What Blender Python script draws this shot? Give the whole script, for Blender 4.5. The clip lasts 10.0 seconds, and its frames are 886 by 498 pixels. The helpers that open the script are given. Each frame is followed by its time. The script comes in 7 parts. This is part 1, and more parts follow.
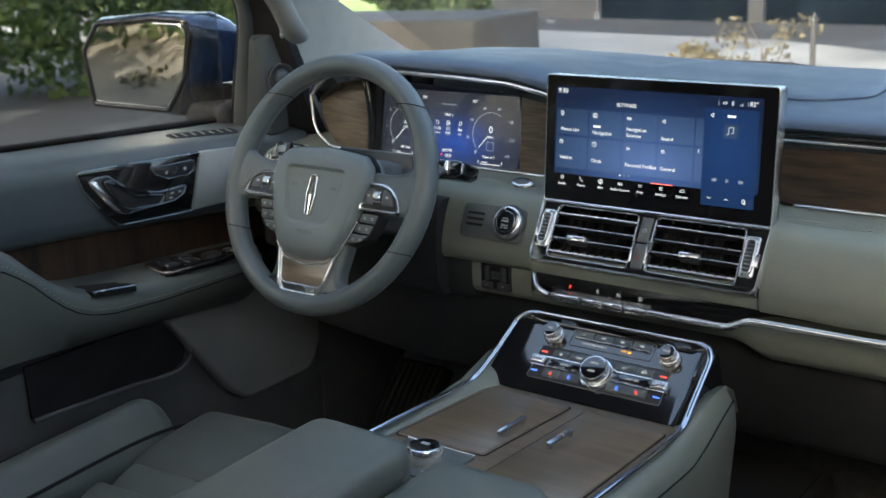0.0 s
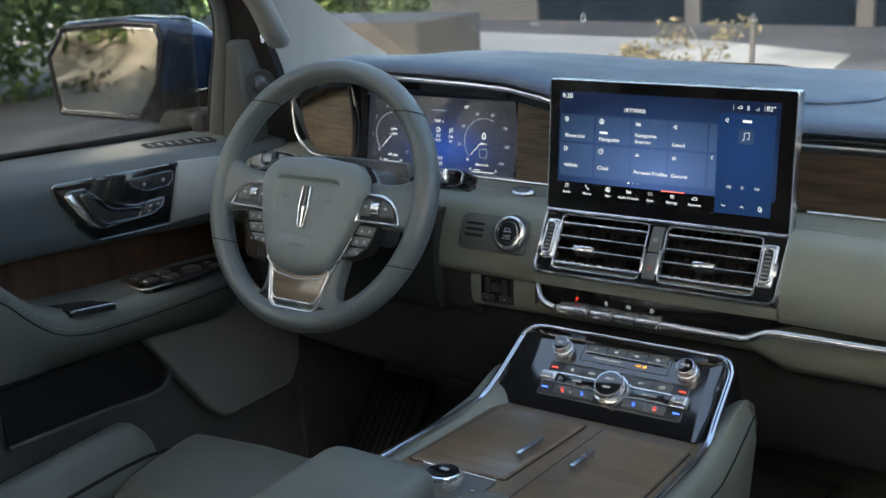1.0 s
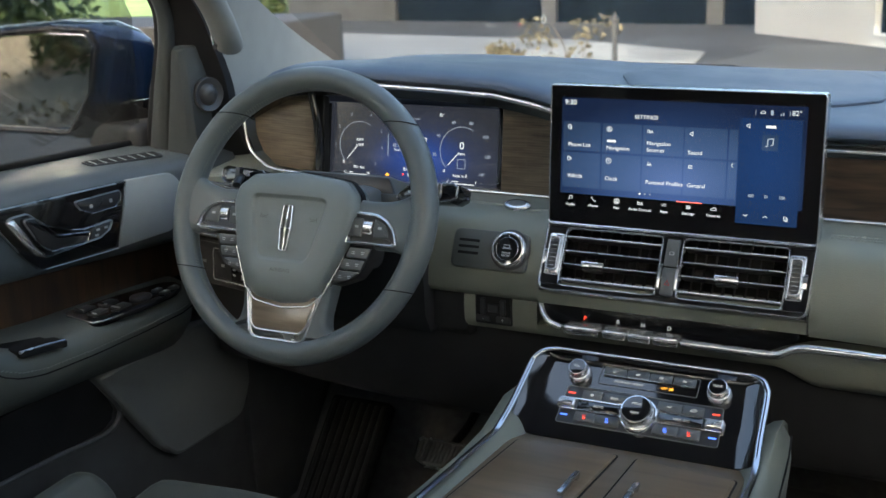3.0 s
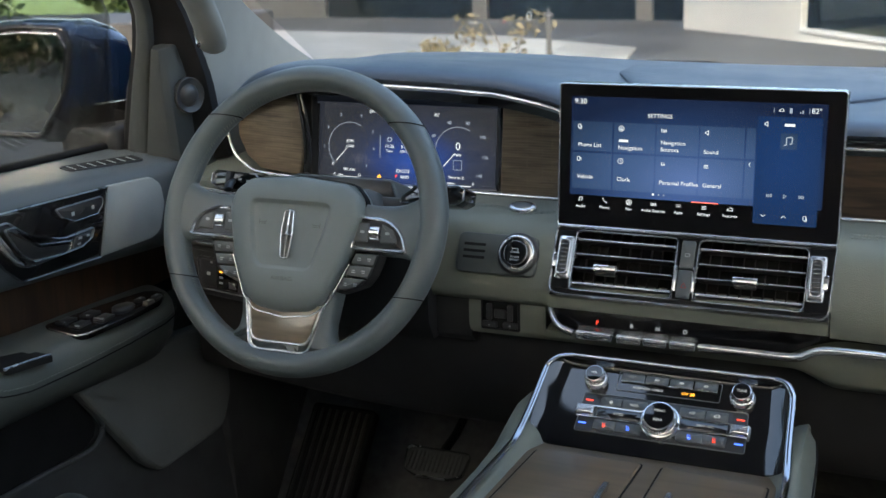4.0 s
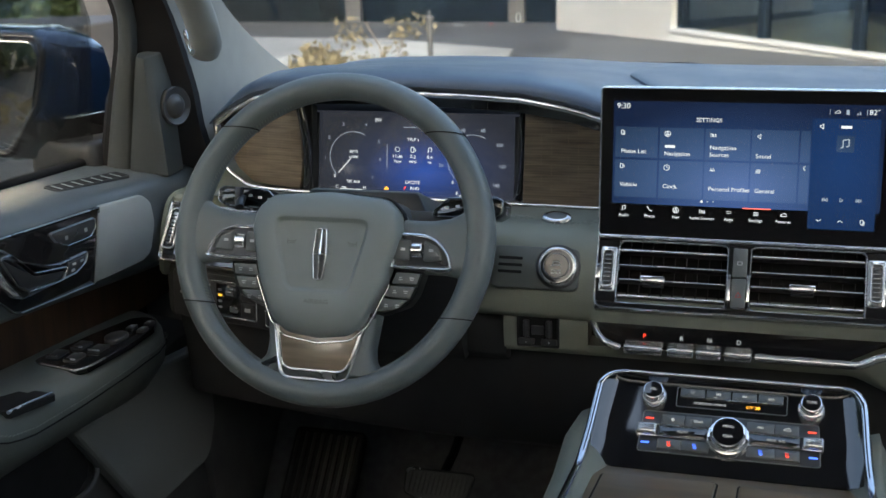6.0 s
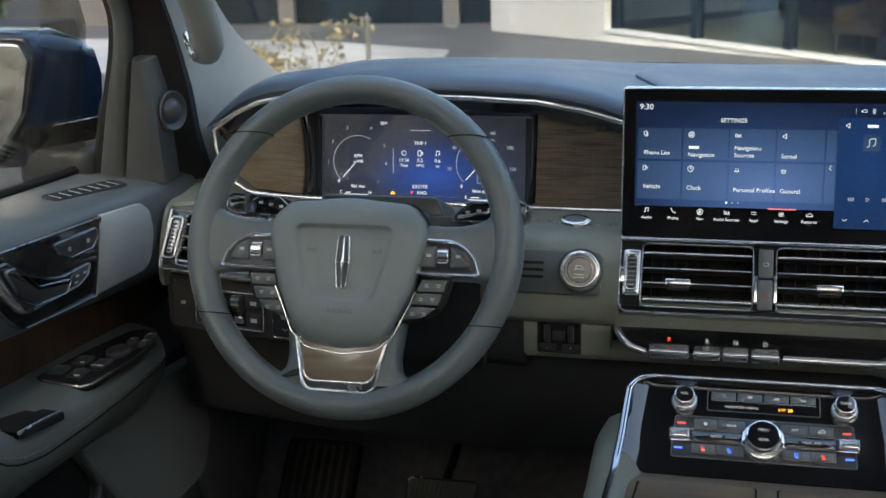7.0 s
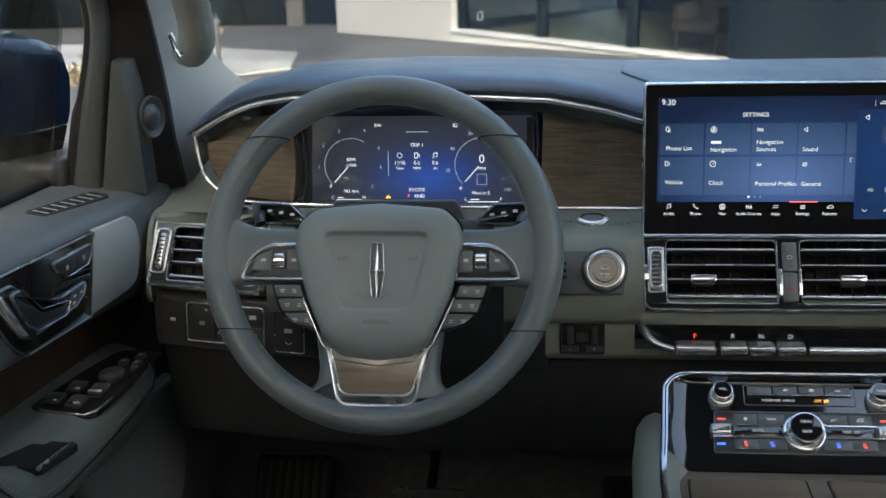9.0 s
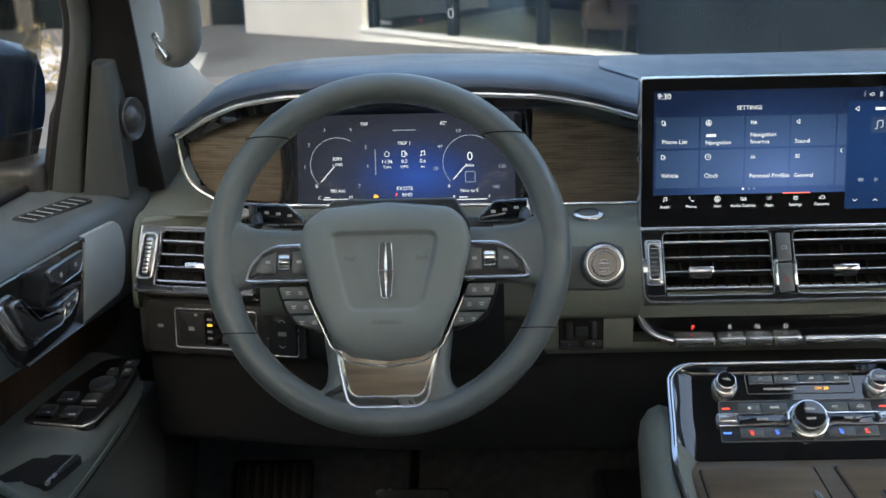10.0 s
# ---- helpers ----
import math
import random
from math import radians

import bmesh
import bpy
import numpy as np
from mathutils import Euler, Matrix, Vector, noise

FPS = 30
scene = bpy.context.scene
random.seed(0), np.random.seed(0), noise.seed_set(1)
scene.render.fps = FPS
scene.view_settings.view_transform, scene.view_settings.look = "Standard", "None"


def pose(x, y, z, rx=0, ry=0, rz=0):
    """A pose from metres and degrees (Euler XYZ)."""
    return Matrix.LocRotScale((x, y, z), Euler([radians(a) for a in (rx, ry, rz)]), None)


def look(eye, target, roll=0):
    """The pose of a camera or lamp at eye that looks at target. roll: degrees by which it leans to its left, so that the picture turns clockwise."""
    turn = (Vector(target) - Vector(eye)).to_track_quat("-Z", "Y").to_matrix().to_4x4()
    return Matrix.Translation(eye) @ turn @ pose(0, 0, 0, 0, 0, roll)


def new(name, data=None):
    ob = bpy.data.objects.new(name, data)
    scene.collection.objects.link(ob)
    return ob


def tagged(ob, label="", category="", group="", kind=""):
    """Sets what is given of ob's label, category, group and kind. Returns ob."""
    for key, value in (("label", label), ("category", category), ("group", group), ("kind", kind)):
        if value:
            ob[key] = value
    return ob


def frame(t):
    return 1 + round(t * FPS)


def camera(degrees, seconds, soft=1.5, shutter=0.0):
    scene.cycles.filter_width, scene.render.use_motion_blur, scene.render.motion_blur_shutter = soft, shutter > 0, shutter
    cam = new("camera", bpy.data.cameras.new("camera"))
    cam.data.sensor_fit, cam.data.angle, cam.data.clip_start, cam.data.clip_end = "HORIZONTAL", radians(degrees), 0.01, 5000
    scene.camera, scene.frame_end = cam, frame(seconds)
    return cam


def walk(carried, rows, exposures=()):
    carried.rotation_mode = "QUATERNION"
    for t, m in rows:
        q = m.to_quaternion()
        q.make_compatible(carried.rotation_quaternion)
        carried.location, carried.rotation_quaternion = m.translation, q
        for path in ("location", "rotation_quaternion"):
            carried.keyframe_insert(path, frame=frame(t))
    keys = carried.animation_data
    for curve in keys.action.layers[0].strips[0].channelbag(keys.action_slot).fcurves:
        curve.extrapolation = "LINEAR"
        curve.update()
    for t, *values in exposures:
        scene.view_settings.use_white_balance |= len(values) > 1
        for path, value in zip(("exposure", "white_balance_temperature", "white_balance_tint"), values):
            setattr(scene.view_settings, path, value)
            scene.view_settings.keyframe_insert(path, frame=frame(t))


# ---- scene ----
SKY, SUN, STOPS, KELVIN, TINT = 0.15, 1.25, 2.90, 6750, 6
cam = camera(40.7, 10.0)
cam.data.dof.use_dof, cam.data.dof.focus_distance, cam.data.dof.aperture_fstop = True, 1.40, 11.0
METRES, EYE, TILT, LEAN, TURN = 1.034, 0.0, -13.0, 0.0, 36.7
BASE = Matrix.Translation((0.681, -1.128, 1.08)) @ pose(0, 0, 0, -5.0, 0, 0)
ROWS = [
    (0.0, 0.0, 0.0, 0.0, 0.0, 0.0, -0.0),
    (0.5, -0.0391, 0.0325, 0.006, -1.42, 0.07, 0.39),
    (1.0, -0.0779, 0.0632, 0.0139, -2.95, 0.07, 0.84),
    (1.5, -0.1168, 0.0947, 0.0209, -4.61, 0.09, 1.32),
    (2.0, -0.1549, 0.1264, 0.0287, -6.28, 0.07, 1.79),
    (2.5, -0.1942, 0.1577, 0.0352, -8.02, 0.03, 2.21),
    (4.0, -0.3119, 0.2513, 0.0557, -13.19, -0.44, 3.43),
    (4.5, -0.3508, 0.2824, 0.0623, -14.7, -0.51, 3.84),
    (5.0, -0.3903, 0.3137, 0.0691, -16.24, -0.55, 4.26),
    (5.5, -0.4291, 0.3446, 0.076, -17.83, -0.65, 4.67),
    (7.0, -0.5464, 0.4369, 0.0963, -22.69, -1.01, 5.93),
    (7.5, -0.5848, 0.4675, 0.1028, -24.42, -1.16, 6.34),
    (8.0, -0.6235, 0.4975, 0.1092, -26.3, -1.37, 6.81),
    (8.5, -0.6623, 0.528, 0.1155, -28.3, -1.61, 7.26),
    (9.0, -0.7002, 0.5573, 0.1219, -30.35, -1.87, 7.77),
    (9.5, -0.7385, 0.5865, 0.1282, -32.5, -2.18, 8.32),
    (10.0, -0.7763, 0.6157, 0.1345, -34.79, -2.55, 8.92),
]
walk(cam, [(t, BASE @ pose(0, 0, EYE, TILT, LEAN, TURN) @ pose(METRES * x, METRES * y, METRES * z, 90 + pitch, roll, yaw)) for t, x, y, z, yaw, pitch, roll in ROWS],
     [(0.0, STOPS + 0.14, KELVIN, TINT), (4.0, STOPS + 0.08, KELVIN, TINT), (7.5, STOPS, KELVIN, TINT), (9.5, STOPS - 0.03, KELVIN, TINT), (10.0, STOPS + 0.11, KELVIN, TINT)])

# ---- world, sun and exposure ----
world = bpy.data.worlds.new("sky")
scene.world = world
world.use_nodes = True
wn = world.node_tree.nodes
sky = wn.new("ShaderNodeTexSky")
sky.sky_type, sky.sun_disc = "NISHITA", False
sky.sun_elevation, sky.sun_rotation = radians(28), radians(170)
sky.dust_density, sky.air_density = 6.0, 1.0
world.node_tree.links.new(sky.outputs[0], wn["Background"].inputs[0])
wn["Background"].inputs[1].default_value = SKY
sun = new("sun", bpy.data.lights.new("sun", "SUN"))
sun.data.energy, sun.data.angle, sun.data.color = SUN, radians(0.6), (1.0, 0.97, 0.93)
sun.matrix_world = look((0, 0, 0), (-0.15, 0.87, -0.47))


# ---- materials ----
def shader(name, color, rough=0.5, metal=0.0, noise_scale=0.0, spread=0.0, bump=0.0, bump_scale=400.0, coat=0.0,
           spec=0.5, stretch=(1, 1, 1), wear=0.0, emit=0.0):
    """A principled surface with broad and fine variation, grain relief and uneven gloss."""
    m = bpy.data.materials.new(name)
    m.use_nodes = True
    nt = m.node_tree
    n, link = nt.nodes, nt.links.new
    b = n["Principled BSDF"]
    b.inputs["Base Color"].default_value = (*color, 1)
    b.inputs["Roughness"].default_value, b.inputs["Metallic"].default_value = rough, metal
    b.inputs["Coat Weight"].default_value, b.inputs["Coat Roughness"].default_value = coat, 0.05
    b.inputs["Specular IOR Level"].default_value = spec
    if emit:
        b.inputs["Emission Color"].default_value = (*color, 1)
        b.inputs["Emission Strength"].default_value = emit
    if noise_scale or bump or wear:
        co = n.new("ShaderNodeTexCoord")
        mp = n.new("ShaderNodeMapping")
        mp.inputs["Scale"].default_value = stretch
        link(co.outputs["Object"], mp.inputs[0])
    if noise_scale:
        a = n.new("ShaderNodeTexNoise")
        a.inputs["Scale"].default_value, a.inputs["Detail"].default_value = noise_scale, 6
        link(mp.outputs[0], a.inputs["Vector"])
        ramp = n.new("ShaderNodeMapRange")
        ramp.inputs[1].default_value, ramp.inputs[2].default_value = 0.3, 0.7
        ramp.inputs[3].default_value, ramp.inputs[4].default_value = 1 - spread, 1 + spread
        link(a.outputs[0], ramp.inputs[0])
        mix = n.new("ShaderNodeVectorMath")
        mix.operation = "SCALE"
        mix.inputs[0].default_value = color
        link(ramp.outputs[0], mix.inputs["Scale"])
        link(mix.outputs[0], b.inputs["Base Color"])
    if wear:
        w = n.new("ShaderNodeTexNoise")
        w.inputs["Scale"].default_value, w.inputs["Detail"].default_value = 14, 8
        link(mp.outputs[0], w.inputs["Vector"])
        wr = n.new("ShaderNodeMapRange")
        wr.inputs[1].default_value, wr.inputs[2].default_value = 0.3, 0.7
        wr.inputs[3].default_value, wr.inputs[4].default_value = rough - wear, rough + wear
        link(w.outputs[0], wr.inputs[0])
        link(wr.outputs[0], b.inputs["Roughness"])
    if bump:
        v = n.new("ShaderNodeTexVoronoi")
        v.inputs["Scale"].default_value = bump_scale
        link(mp.outputs[0], v.inputs["Vector"])
        bp = n.new("ShaderNodeBump")
        bp.inputs["Strength"].default_value, bp.inputs["Distance"].default_value = bump, 0.0006
        link(v.outputs["Distance"], bp.inputs["Height"])
        link(bp.outputs[0], b.inputs["Normal"])
    return m


def wood(name, dark, light, along, rough=0.4, scale=1.0, coat=0.2, inlay=0.0):
    """Veneer: long grain along one axis, with fine pores and slow colour drift; inlay: strength of a pale marquetry lattice."""
    m = bpy.data.materials.new(name)
    m.use_nodes = True
    n, link = m.node_tree.nodes, m.node_tree.links.new
    b = n["Principled BSDF"]
    co, mp = n.new("ShaderNodeTexCoord"), n.new("ShaderNodeMapping")
    s = [60 * scale, 60 * scale, 60 * scale]
    s[along] = 5 * scale
    mp.inputs["Scale"].default_value = s
    link(co.outputs["Object"], mp.inputs[0])
    g = n.new("ShaderNodeTexNoise")
    g.inputs["Scale"].default_value, g.inputs["Detail"].default_value, g.inputs["Distortion"].default_value = 1.0, 9, 0.6
    link(mp.outputs[0], g.inputs["Vector"])
    broad = n.new("ShaderNodeTexNoise")
    broad.inputs["Scale"].default_value = 9
    link(co.outputs["Object"], broad.inputs["Vector"])
    add = n.new("ShaderNodeMath")
    add.operation = "MULTIPLY_ADD"
    add.inputs[1].default_value, add.inputs[2].default_value = 0.45, -0.2
    link(broad.outputs[0], add.inputs[0])
    tot = n.new("ShaderNodeMath")
    link(g.outputs[0], tot.inputs[0])
    link(add.outputs[0], tot.inputs[1])
    r = n.new("ShaderNodeValToRGB")
    r.color_ramp.elements[0].position, r.color_ramp.elements[1].position = 0.32, 0.68
    r.color_ramp.elements[0].color, r.color_ramp.elements[1].color = (*dark, 1), (*light, 1)
    link(tot.outputs[0], r.inputs[0])
    tone = r.outputs[0]
    for wide, high, line in (((0.034, 0.0128, 0.0005), (0.090, 0.0034, 0.0004)) if inlay else ()):
        k = n.new("ShaderNodeTexBrick")
        k.offset, k.inputs["Scale"].default_value = 0.37, 1.0
        k.inputs["Brick Width"].default_value, k.inputs["Row Height"].default_value = wide, high
        k.inputs["Mortar Size"].default_value, k.inputs["Mortar Smooth"].default_value = line, 0.4
        link(co.outputs["Object"], k.inputs["Vector"])
        f, x = n.new("ShaderNodeMath"), n.new("ShaderNodeMix")
        f.operation, f.inputs[1].default_value, x.data_type = "MULTIPLY", inlay, "RGBA"
        link(k.outputs["Fac"], f.inputs[0])
        link(f.outputs[0], x.inputs[0])
        link(tone, x.inputs[6])
        x.inputs[7].default_value = (0.36, 0.27, 0.17, 1)
        tone = x.outputs[2]
    link(tone, b.inputs["Base Color"])
    b.inputs["Roughness"].default_value, b.inputs["Coat Weight"].default_value = rough, coat
    b.inputs["Coat Roughness"].default_value = 0.15
    bp = n.new("ShaderNodeBump")
    bp.inputs["Strength"].default_value, bp.inputs["Distance"].default_value = 0.25, 0.0004
    link(g.outputs[0], bp.inputs["Height"])
    link(bp.outputs[0], b.inputs["Normal"])
    return m


def glow(name, color, strength):
    m = bpy.data.materials.new(name)
    m.use_nodes = True
    n = m.node_tree.nodes
    b = n["Principled BSDF"]
    b.inputs["Base Color"].default_value = (0.01, 0.01, 0.01, 1)
    b.inputs["Roughness"].default_value = 0.25
    b.inputs["Emission Color"].default_value, b.inputs["Emission Strength"].default_value = (*color, 1), strength
    return m


def display(name, stops, centre, spread, strength, rough=0.12):
    """A lit display: a soft pool of backlight round a centre, falling off to the corners."""
    m = glow(name, (0, 0, 0), strength)
    n, link = m.node_tree.nodes, m.node_tree.links.new
    b = n["Principled BSDF"]
    b.inputs["Roughness"].default_value = rough
    co, mp = n.new("ShaderNodeTexCoord"), n.new("ShaderNodeMapping")
    mp.inputs["Location"].default_value = (-centre[0] / spread[0], -centre[1] / spread[1], 0)
    mp.inputs["Scale"].default_value = (1 / spread[0], 1 / spread[1], 0)
    link(co.outputs["Object"], mp.inputs[0])
    ln = n.new("ShaderNodeVectorMath")
    ln.operation = "LENGTH"
    link(mp.outputs[0], ln.inputs[0])
    r = n.new("ShaderNodeValToRGB")
    while len(r.color_ramp.elements) < len(stops):
        r.color_ramp.elements.new(0.5)
    for e, (p, c) in zip(r.color_ramp.elements, stops):
        e.position, e.color = p, (*c, 1)
    link(ln.outputs["Value"], r.inputs[0])
    link(r.outputs[0], b.inputs["Emission Color"])
    return m


def clear_glass(name, tint, gloss=1.0):
    """Thin pane: clear, with the gloss of its angle."""
    m = bpy.data.materials.new(name)
    m.use_nodes = True
    n, link = m.node_tree.nodes, m.node_tree.links.new
    n.remove(n["Principled BSDF"])
    t, g, x, f = (n.new("ShaderNode" + k) for k in ("BsdfTransparent", "BsdfGlossy", "MixShader", "Fresnel"))
    t.inputs[0].default_value, g.inputs["Roughness"].default_value = (*tint, 1), 0.0
    f.inputs[0].default_value = 1.35
    k = n.new("ShaderNodeMath")
    k.operation, k.inputs[1].default_value = "MULTIPLY", gloss
    link(f.outputs[0], k.inputs[0])
    link(k.outputs[0], x.inputs[0])
    link(t.outputs[0], x.inputs[1])
    link(g.outputs[0], x.inputs[2])
    link(x.outputs[0], n["Material Output"].inputs[0])
    return m


def cloth_shade(name, color, through_light):
    """Woven cloth that lets some daylight through."""
    m = shader(name, color, 0.85, noise_scale=40, spread=0.05, bump=0.4, bump_scale=900)
    n, link = m.node_tree.nodes, m.node_tree.links.new
    t, x = n.new("ShaderNodeBsdfTranslucent"), n.new("ShaderNodeMixShader")
    t.inputs[0].default_value, x.inputs[0].default_value = (*color, 1), through_light
    link(n["Principled BSDF"].outputs[0], x.inputs[1])
    link(t.outputs[0], x.inputs[2])
    link(x.outputs[0], n["Material Output"].inputs[0])
    return m


# cloth of the unseen roof panel that lights the cabin
ROOFFILL = cloth_shade("roof_fill_cloth", (0.74, 0.72, 0.68), 0.72)
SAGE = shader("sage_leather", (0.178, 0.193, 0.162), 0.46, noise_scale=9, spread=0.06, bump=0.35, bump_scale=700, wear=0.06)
# same sage, darkened for the dimmer light on door, seat and armrests
SHADEDSAGE = shader("shaded_sage_leather", (0.102, 0.112, 0.099), 0.46, noise_scale=9, spread=0.06, bump=0.35, bump_scale=700, wear=0.06)
# blue in this colour also carries the sky reflected on the leather
SLATE = shader("slate_leather", (0.050, 0.073, 0.112), 0.40, noise_scale=8, spread=0.1, bump=0.4, bump_scale=650, wear=0.06)
RIM = shader("wheel_leather", (0.118, 0.139, 0.143), 0.34, noise_scale=12, spread=0.08, bump=0.3, bump_scale=900, wear=0.06)
HUB = shader("hub_cover", (0.192, 0.219, 0.220), 0.40, noise_scale=10, spread=0.04, bump=0.2, bump_scale=1300, wear=0.04)
DARK = shader("charcoal_plastic", (0.082, 0.085, 0.086), 0.55, noise_scale=20, spread=0.15, bump=0.3, bump_scale=900, wear=0.08)
DOORTOP = shader("charcoal_leather", (0.074, 0.089, 0.097), 0.40, noise_scale=9, spread=0.1, bump=0.35, bump_scale=700, wear=0.06)
MIDGREY = shader("grey_plastic", (0.085, 0.095, 0.092), 0.5, noise_scale=14, spread=0.08, bump=0.25, bump_scale=1000, wear=0.06)
KEY = shader("key_plastic", (0.105, 0.114, 0.114), 0.4, noise_scale=30, spread=0.05)
DARKKEY = shader("dark_key", (0.036, 0.037, 0.039), 0.32, noise_scale=30, spread=0.1)
CHROME = shader("chrome", (0.80, 0.81, 0.82), 0.07, metal=0.82, wear=0.03)
GRILLE = shader("grille_plastic", (0.17, 0.18, 0.175), 0.5, noise_scale=14, spread=0.08, bump=0.3, bump_scale=1100, wear=0.06)
# chrome darkened and blued to mimic dim reflections along the console rails
RAILCHROME = shader("rail_chrome", (0.52, 0.55, 0.60), 0.10, metal=1.0, wear=0.03)
SATIN = shader("satin_metal", (0.62, 0.64, 0.66), 0.25, metal=1.0, wear=0.06)
BLACK = shader("piano_black", (0.010, 0.010, 0.011), 0.07, coat=1.0, spec=0.6, wear=0.03)
# near-black that stands for shade inside vents, slots and pockets
VOID = shader("recess_shade", (0.014, 0.014, 0.014), 0.8, noise_scale=20, spread=0.2, spec=0.2)
PLATE = shader("recess_black", (0.007, 0.007, 0.008), 0.2, spec=0.4, wear=0.04)
CHEEK = shader("soft_black", (0.026, 0.027, 0.029), 0.38, spec=0.3, noise_scale=20, spread=0.2)
CARPET = shader("carpet", (0.115, 0.113, 0.111), 0.95, noise_scale=60, spread=0.2, bump=0.5, bump_scale=500)
UNDERDASH = shader("underdash_plastic", (0.022, 0.023, 0.025), 0.6, noise_scale=20, spread=0.15, bump=0.3, bump_scale=900, wear=0.06)
HEADLINER = shader("headliner_cloth", (0.34, 0.34, 0.33), 0.85, noise_scale=30, spread=0.04, bump=0.4, bump_scale=700)
RUBBER = shader("rubber", (0.009, 0.009, 0.010), 0.75, noise_scale=40, spread=0.2, spec=0.25)
TRIM = shader("pillar_cloth", (0.24, 0.25, 0.245), 0.75, noise_scale=30, spread=0.05, bump=0.5, bump_scale=900)
SPEAKER = shader("speaker_cloth", (0.34, 0.37, 0.365), 0.5, noise_scale=25, spread=0.06, bump=0.6, bump_scale=1100)
THREAD = shader("thread", (0.24, 0.26, 0.235), 0.7, noise_scale=60, spread=0.2)
LIDWOOD = wood("console_veneer", (0.112, 0.078, 0.046), (0.180, 0.130, 0.080), 0, 0.34, 0.8)
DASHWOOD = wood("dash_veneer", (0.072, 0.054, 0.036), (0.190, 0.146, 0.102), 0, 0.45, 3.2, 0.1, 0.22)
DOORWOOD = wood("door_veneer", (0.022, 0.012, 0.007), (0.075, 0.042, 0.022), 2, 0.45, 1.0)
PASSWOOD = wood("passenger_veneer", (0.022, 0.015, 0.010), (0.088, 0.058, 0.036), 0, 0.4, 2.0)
RIMWOOD = wood("wheel_veneer", (0.15, 0.115, 0.08), (0.31, 0.25, 0.185), 0, 0.3, 1.2, 1.0)
GLASS = clear_glass("window_glass", (0.88, 0.905, 0.905), 0.15)
SIDEGLASS = clear_glass("side_glass", (0.76, 0.77, 0.76), 0.45)
DARKGLASS = clear_glass("privacy_glass", (0.16, 0.17, 0.175), 0.6)
MIRROR = shader("mirror_silver", (0.86, 0.88, 0.88), 0.01, metal=1.0)
PAINT = shader("blue_car_paint", (0.004, 0.013, 0.042), 0.22, metal=0.3, coat=1.0, wear=0.03)
WHITE = glow("white_legend", (0.75, 0.80, 0.85), 0.17)
PRINT = glow("lit_print", (0.62, 0.66, 0.70), 0.105)
DIM = glow("dim_legend", (0.40, 0.47, 0.58), 0.13)
INK = shader("printed_legend", (0.46, 0.48, 0.49), 0.5, noise_scale=60, spread=0.1)
RED = glow("red_light", (1.0, 0.07, 0.04), 0.26)
BLUE = glow("blue_light", (0.05, 0.14, 1.0), 0.42)
AMBER = glow("amber_light", (1.0, 0.46, 0.05), 0.24)


# ---- building blocks ----
def finish(ob, mat, smooth=40):
    me = ob.data
    me.materials.append(mat)
    if smooth:
        me.shade_smooth()
        me.set_sharp_from_angle(angle=radians(smooth))
    return ob


def part(name, bm, mat, parent=None, label="", smooth=40, placed=False):
    """Links a bmesh as one mesh object under a thing or part; placed: it is drawn in the world's own coordinates."""
    bmesh.ops.recalc_face_normals(bm, faces=bm.faces)
    me = bpy.data.meshes.new(name)
    bm.to_mesh(me)
    bm.free()
    ob = finish(new(name, me), mat, smooth)
    if parent:
        ob.parent = parent
        if placed:
            m, up = parent.matrix_basis.copy(), parent
            while up.parent:
                m = up.parent.matrix_basis @ up.matrix_parent_inverse @ m
                up = up.parent
            ob.matrix_parent_inverse = m.inverted()
    if label:
        tagged(ob, label)
    return ob


def thing(name, m, label, category, group="", kind=""):
    ob = new(name)
    ob.matrix_basis = m
    ob.empty_display_size = 0.02
    return tagged(ob, label, category, group, kind)


def panel(x, y, z, recline, yaw=0):
    """A pose whose X runs right, Y up the face and Z out of it towards the seats; recline: degrees that its top leans away."""
    return pose(x, y, z, 90 - recline, 0, yaw)


def mm(*pts):
    return [tuple(c / 1000 for c in p) for p in pts]


def rounded(poly, r, n=5):
    """A polygon with its corners rounded."""
    out = []
    for i, p in enumerate(poly):
        p = Vector(p)
        a, b = Vector(poly[i - 1]) - p, Vector(poly[(i + 1) % len(poly)]) - p
        rr = r[i] if isinstance(r, (list, tuple)) else r
        ang = a.angle(b) if a.length and b.length else math.pi
        if rr <= 0 or ang > 3.1:
            out.append(p)
            continue
        cut = min(rr / math.tan(ang / 2), a.length * 0.48, b.length * 0.48)
        s, e = p + a.normalized() * cut, p + b.normalized() * cut
        for k in range(n + 1):
            t = k / n
            out.append((s * (1 - t) ** 2 + p * 2 * t * (1 - t) + e * t * t))
    return [tuple(q) for q in out]


def rrect(u0, v0, u1, v1, r, n=4):
    return rounded([(u0, v0), (u1, v0), (u1, v1), (u0, v1)], r, n)


def inset(poly, d):
    """The polygon moved inwards by d."""
    area = sum(a[0] * b[1] - b[0] * a[1] for a, b in zip(poly, poly[1:] + poly[:1]))
    s = 1 if area > 0 else -1
    out = []
    for i, p in enumerate(poly):
        a, b = Vector(poly[i - 1]), Vector(poly[(i + 1) % len(poly)])
        t = b - a
        if t.length < 1e-9:
            out.append(tuple(p))
            continue
        t.normalize()
        out.append((p[0] - t.y * s * d, p[1] + t.x * s * d))
    return out


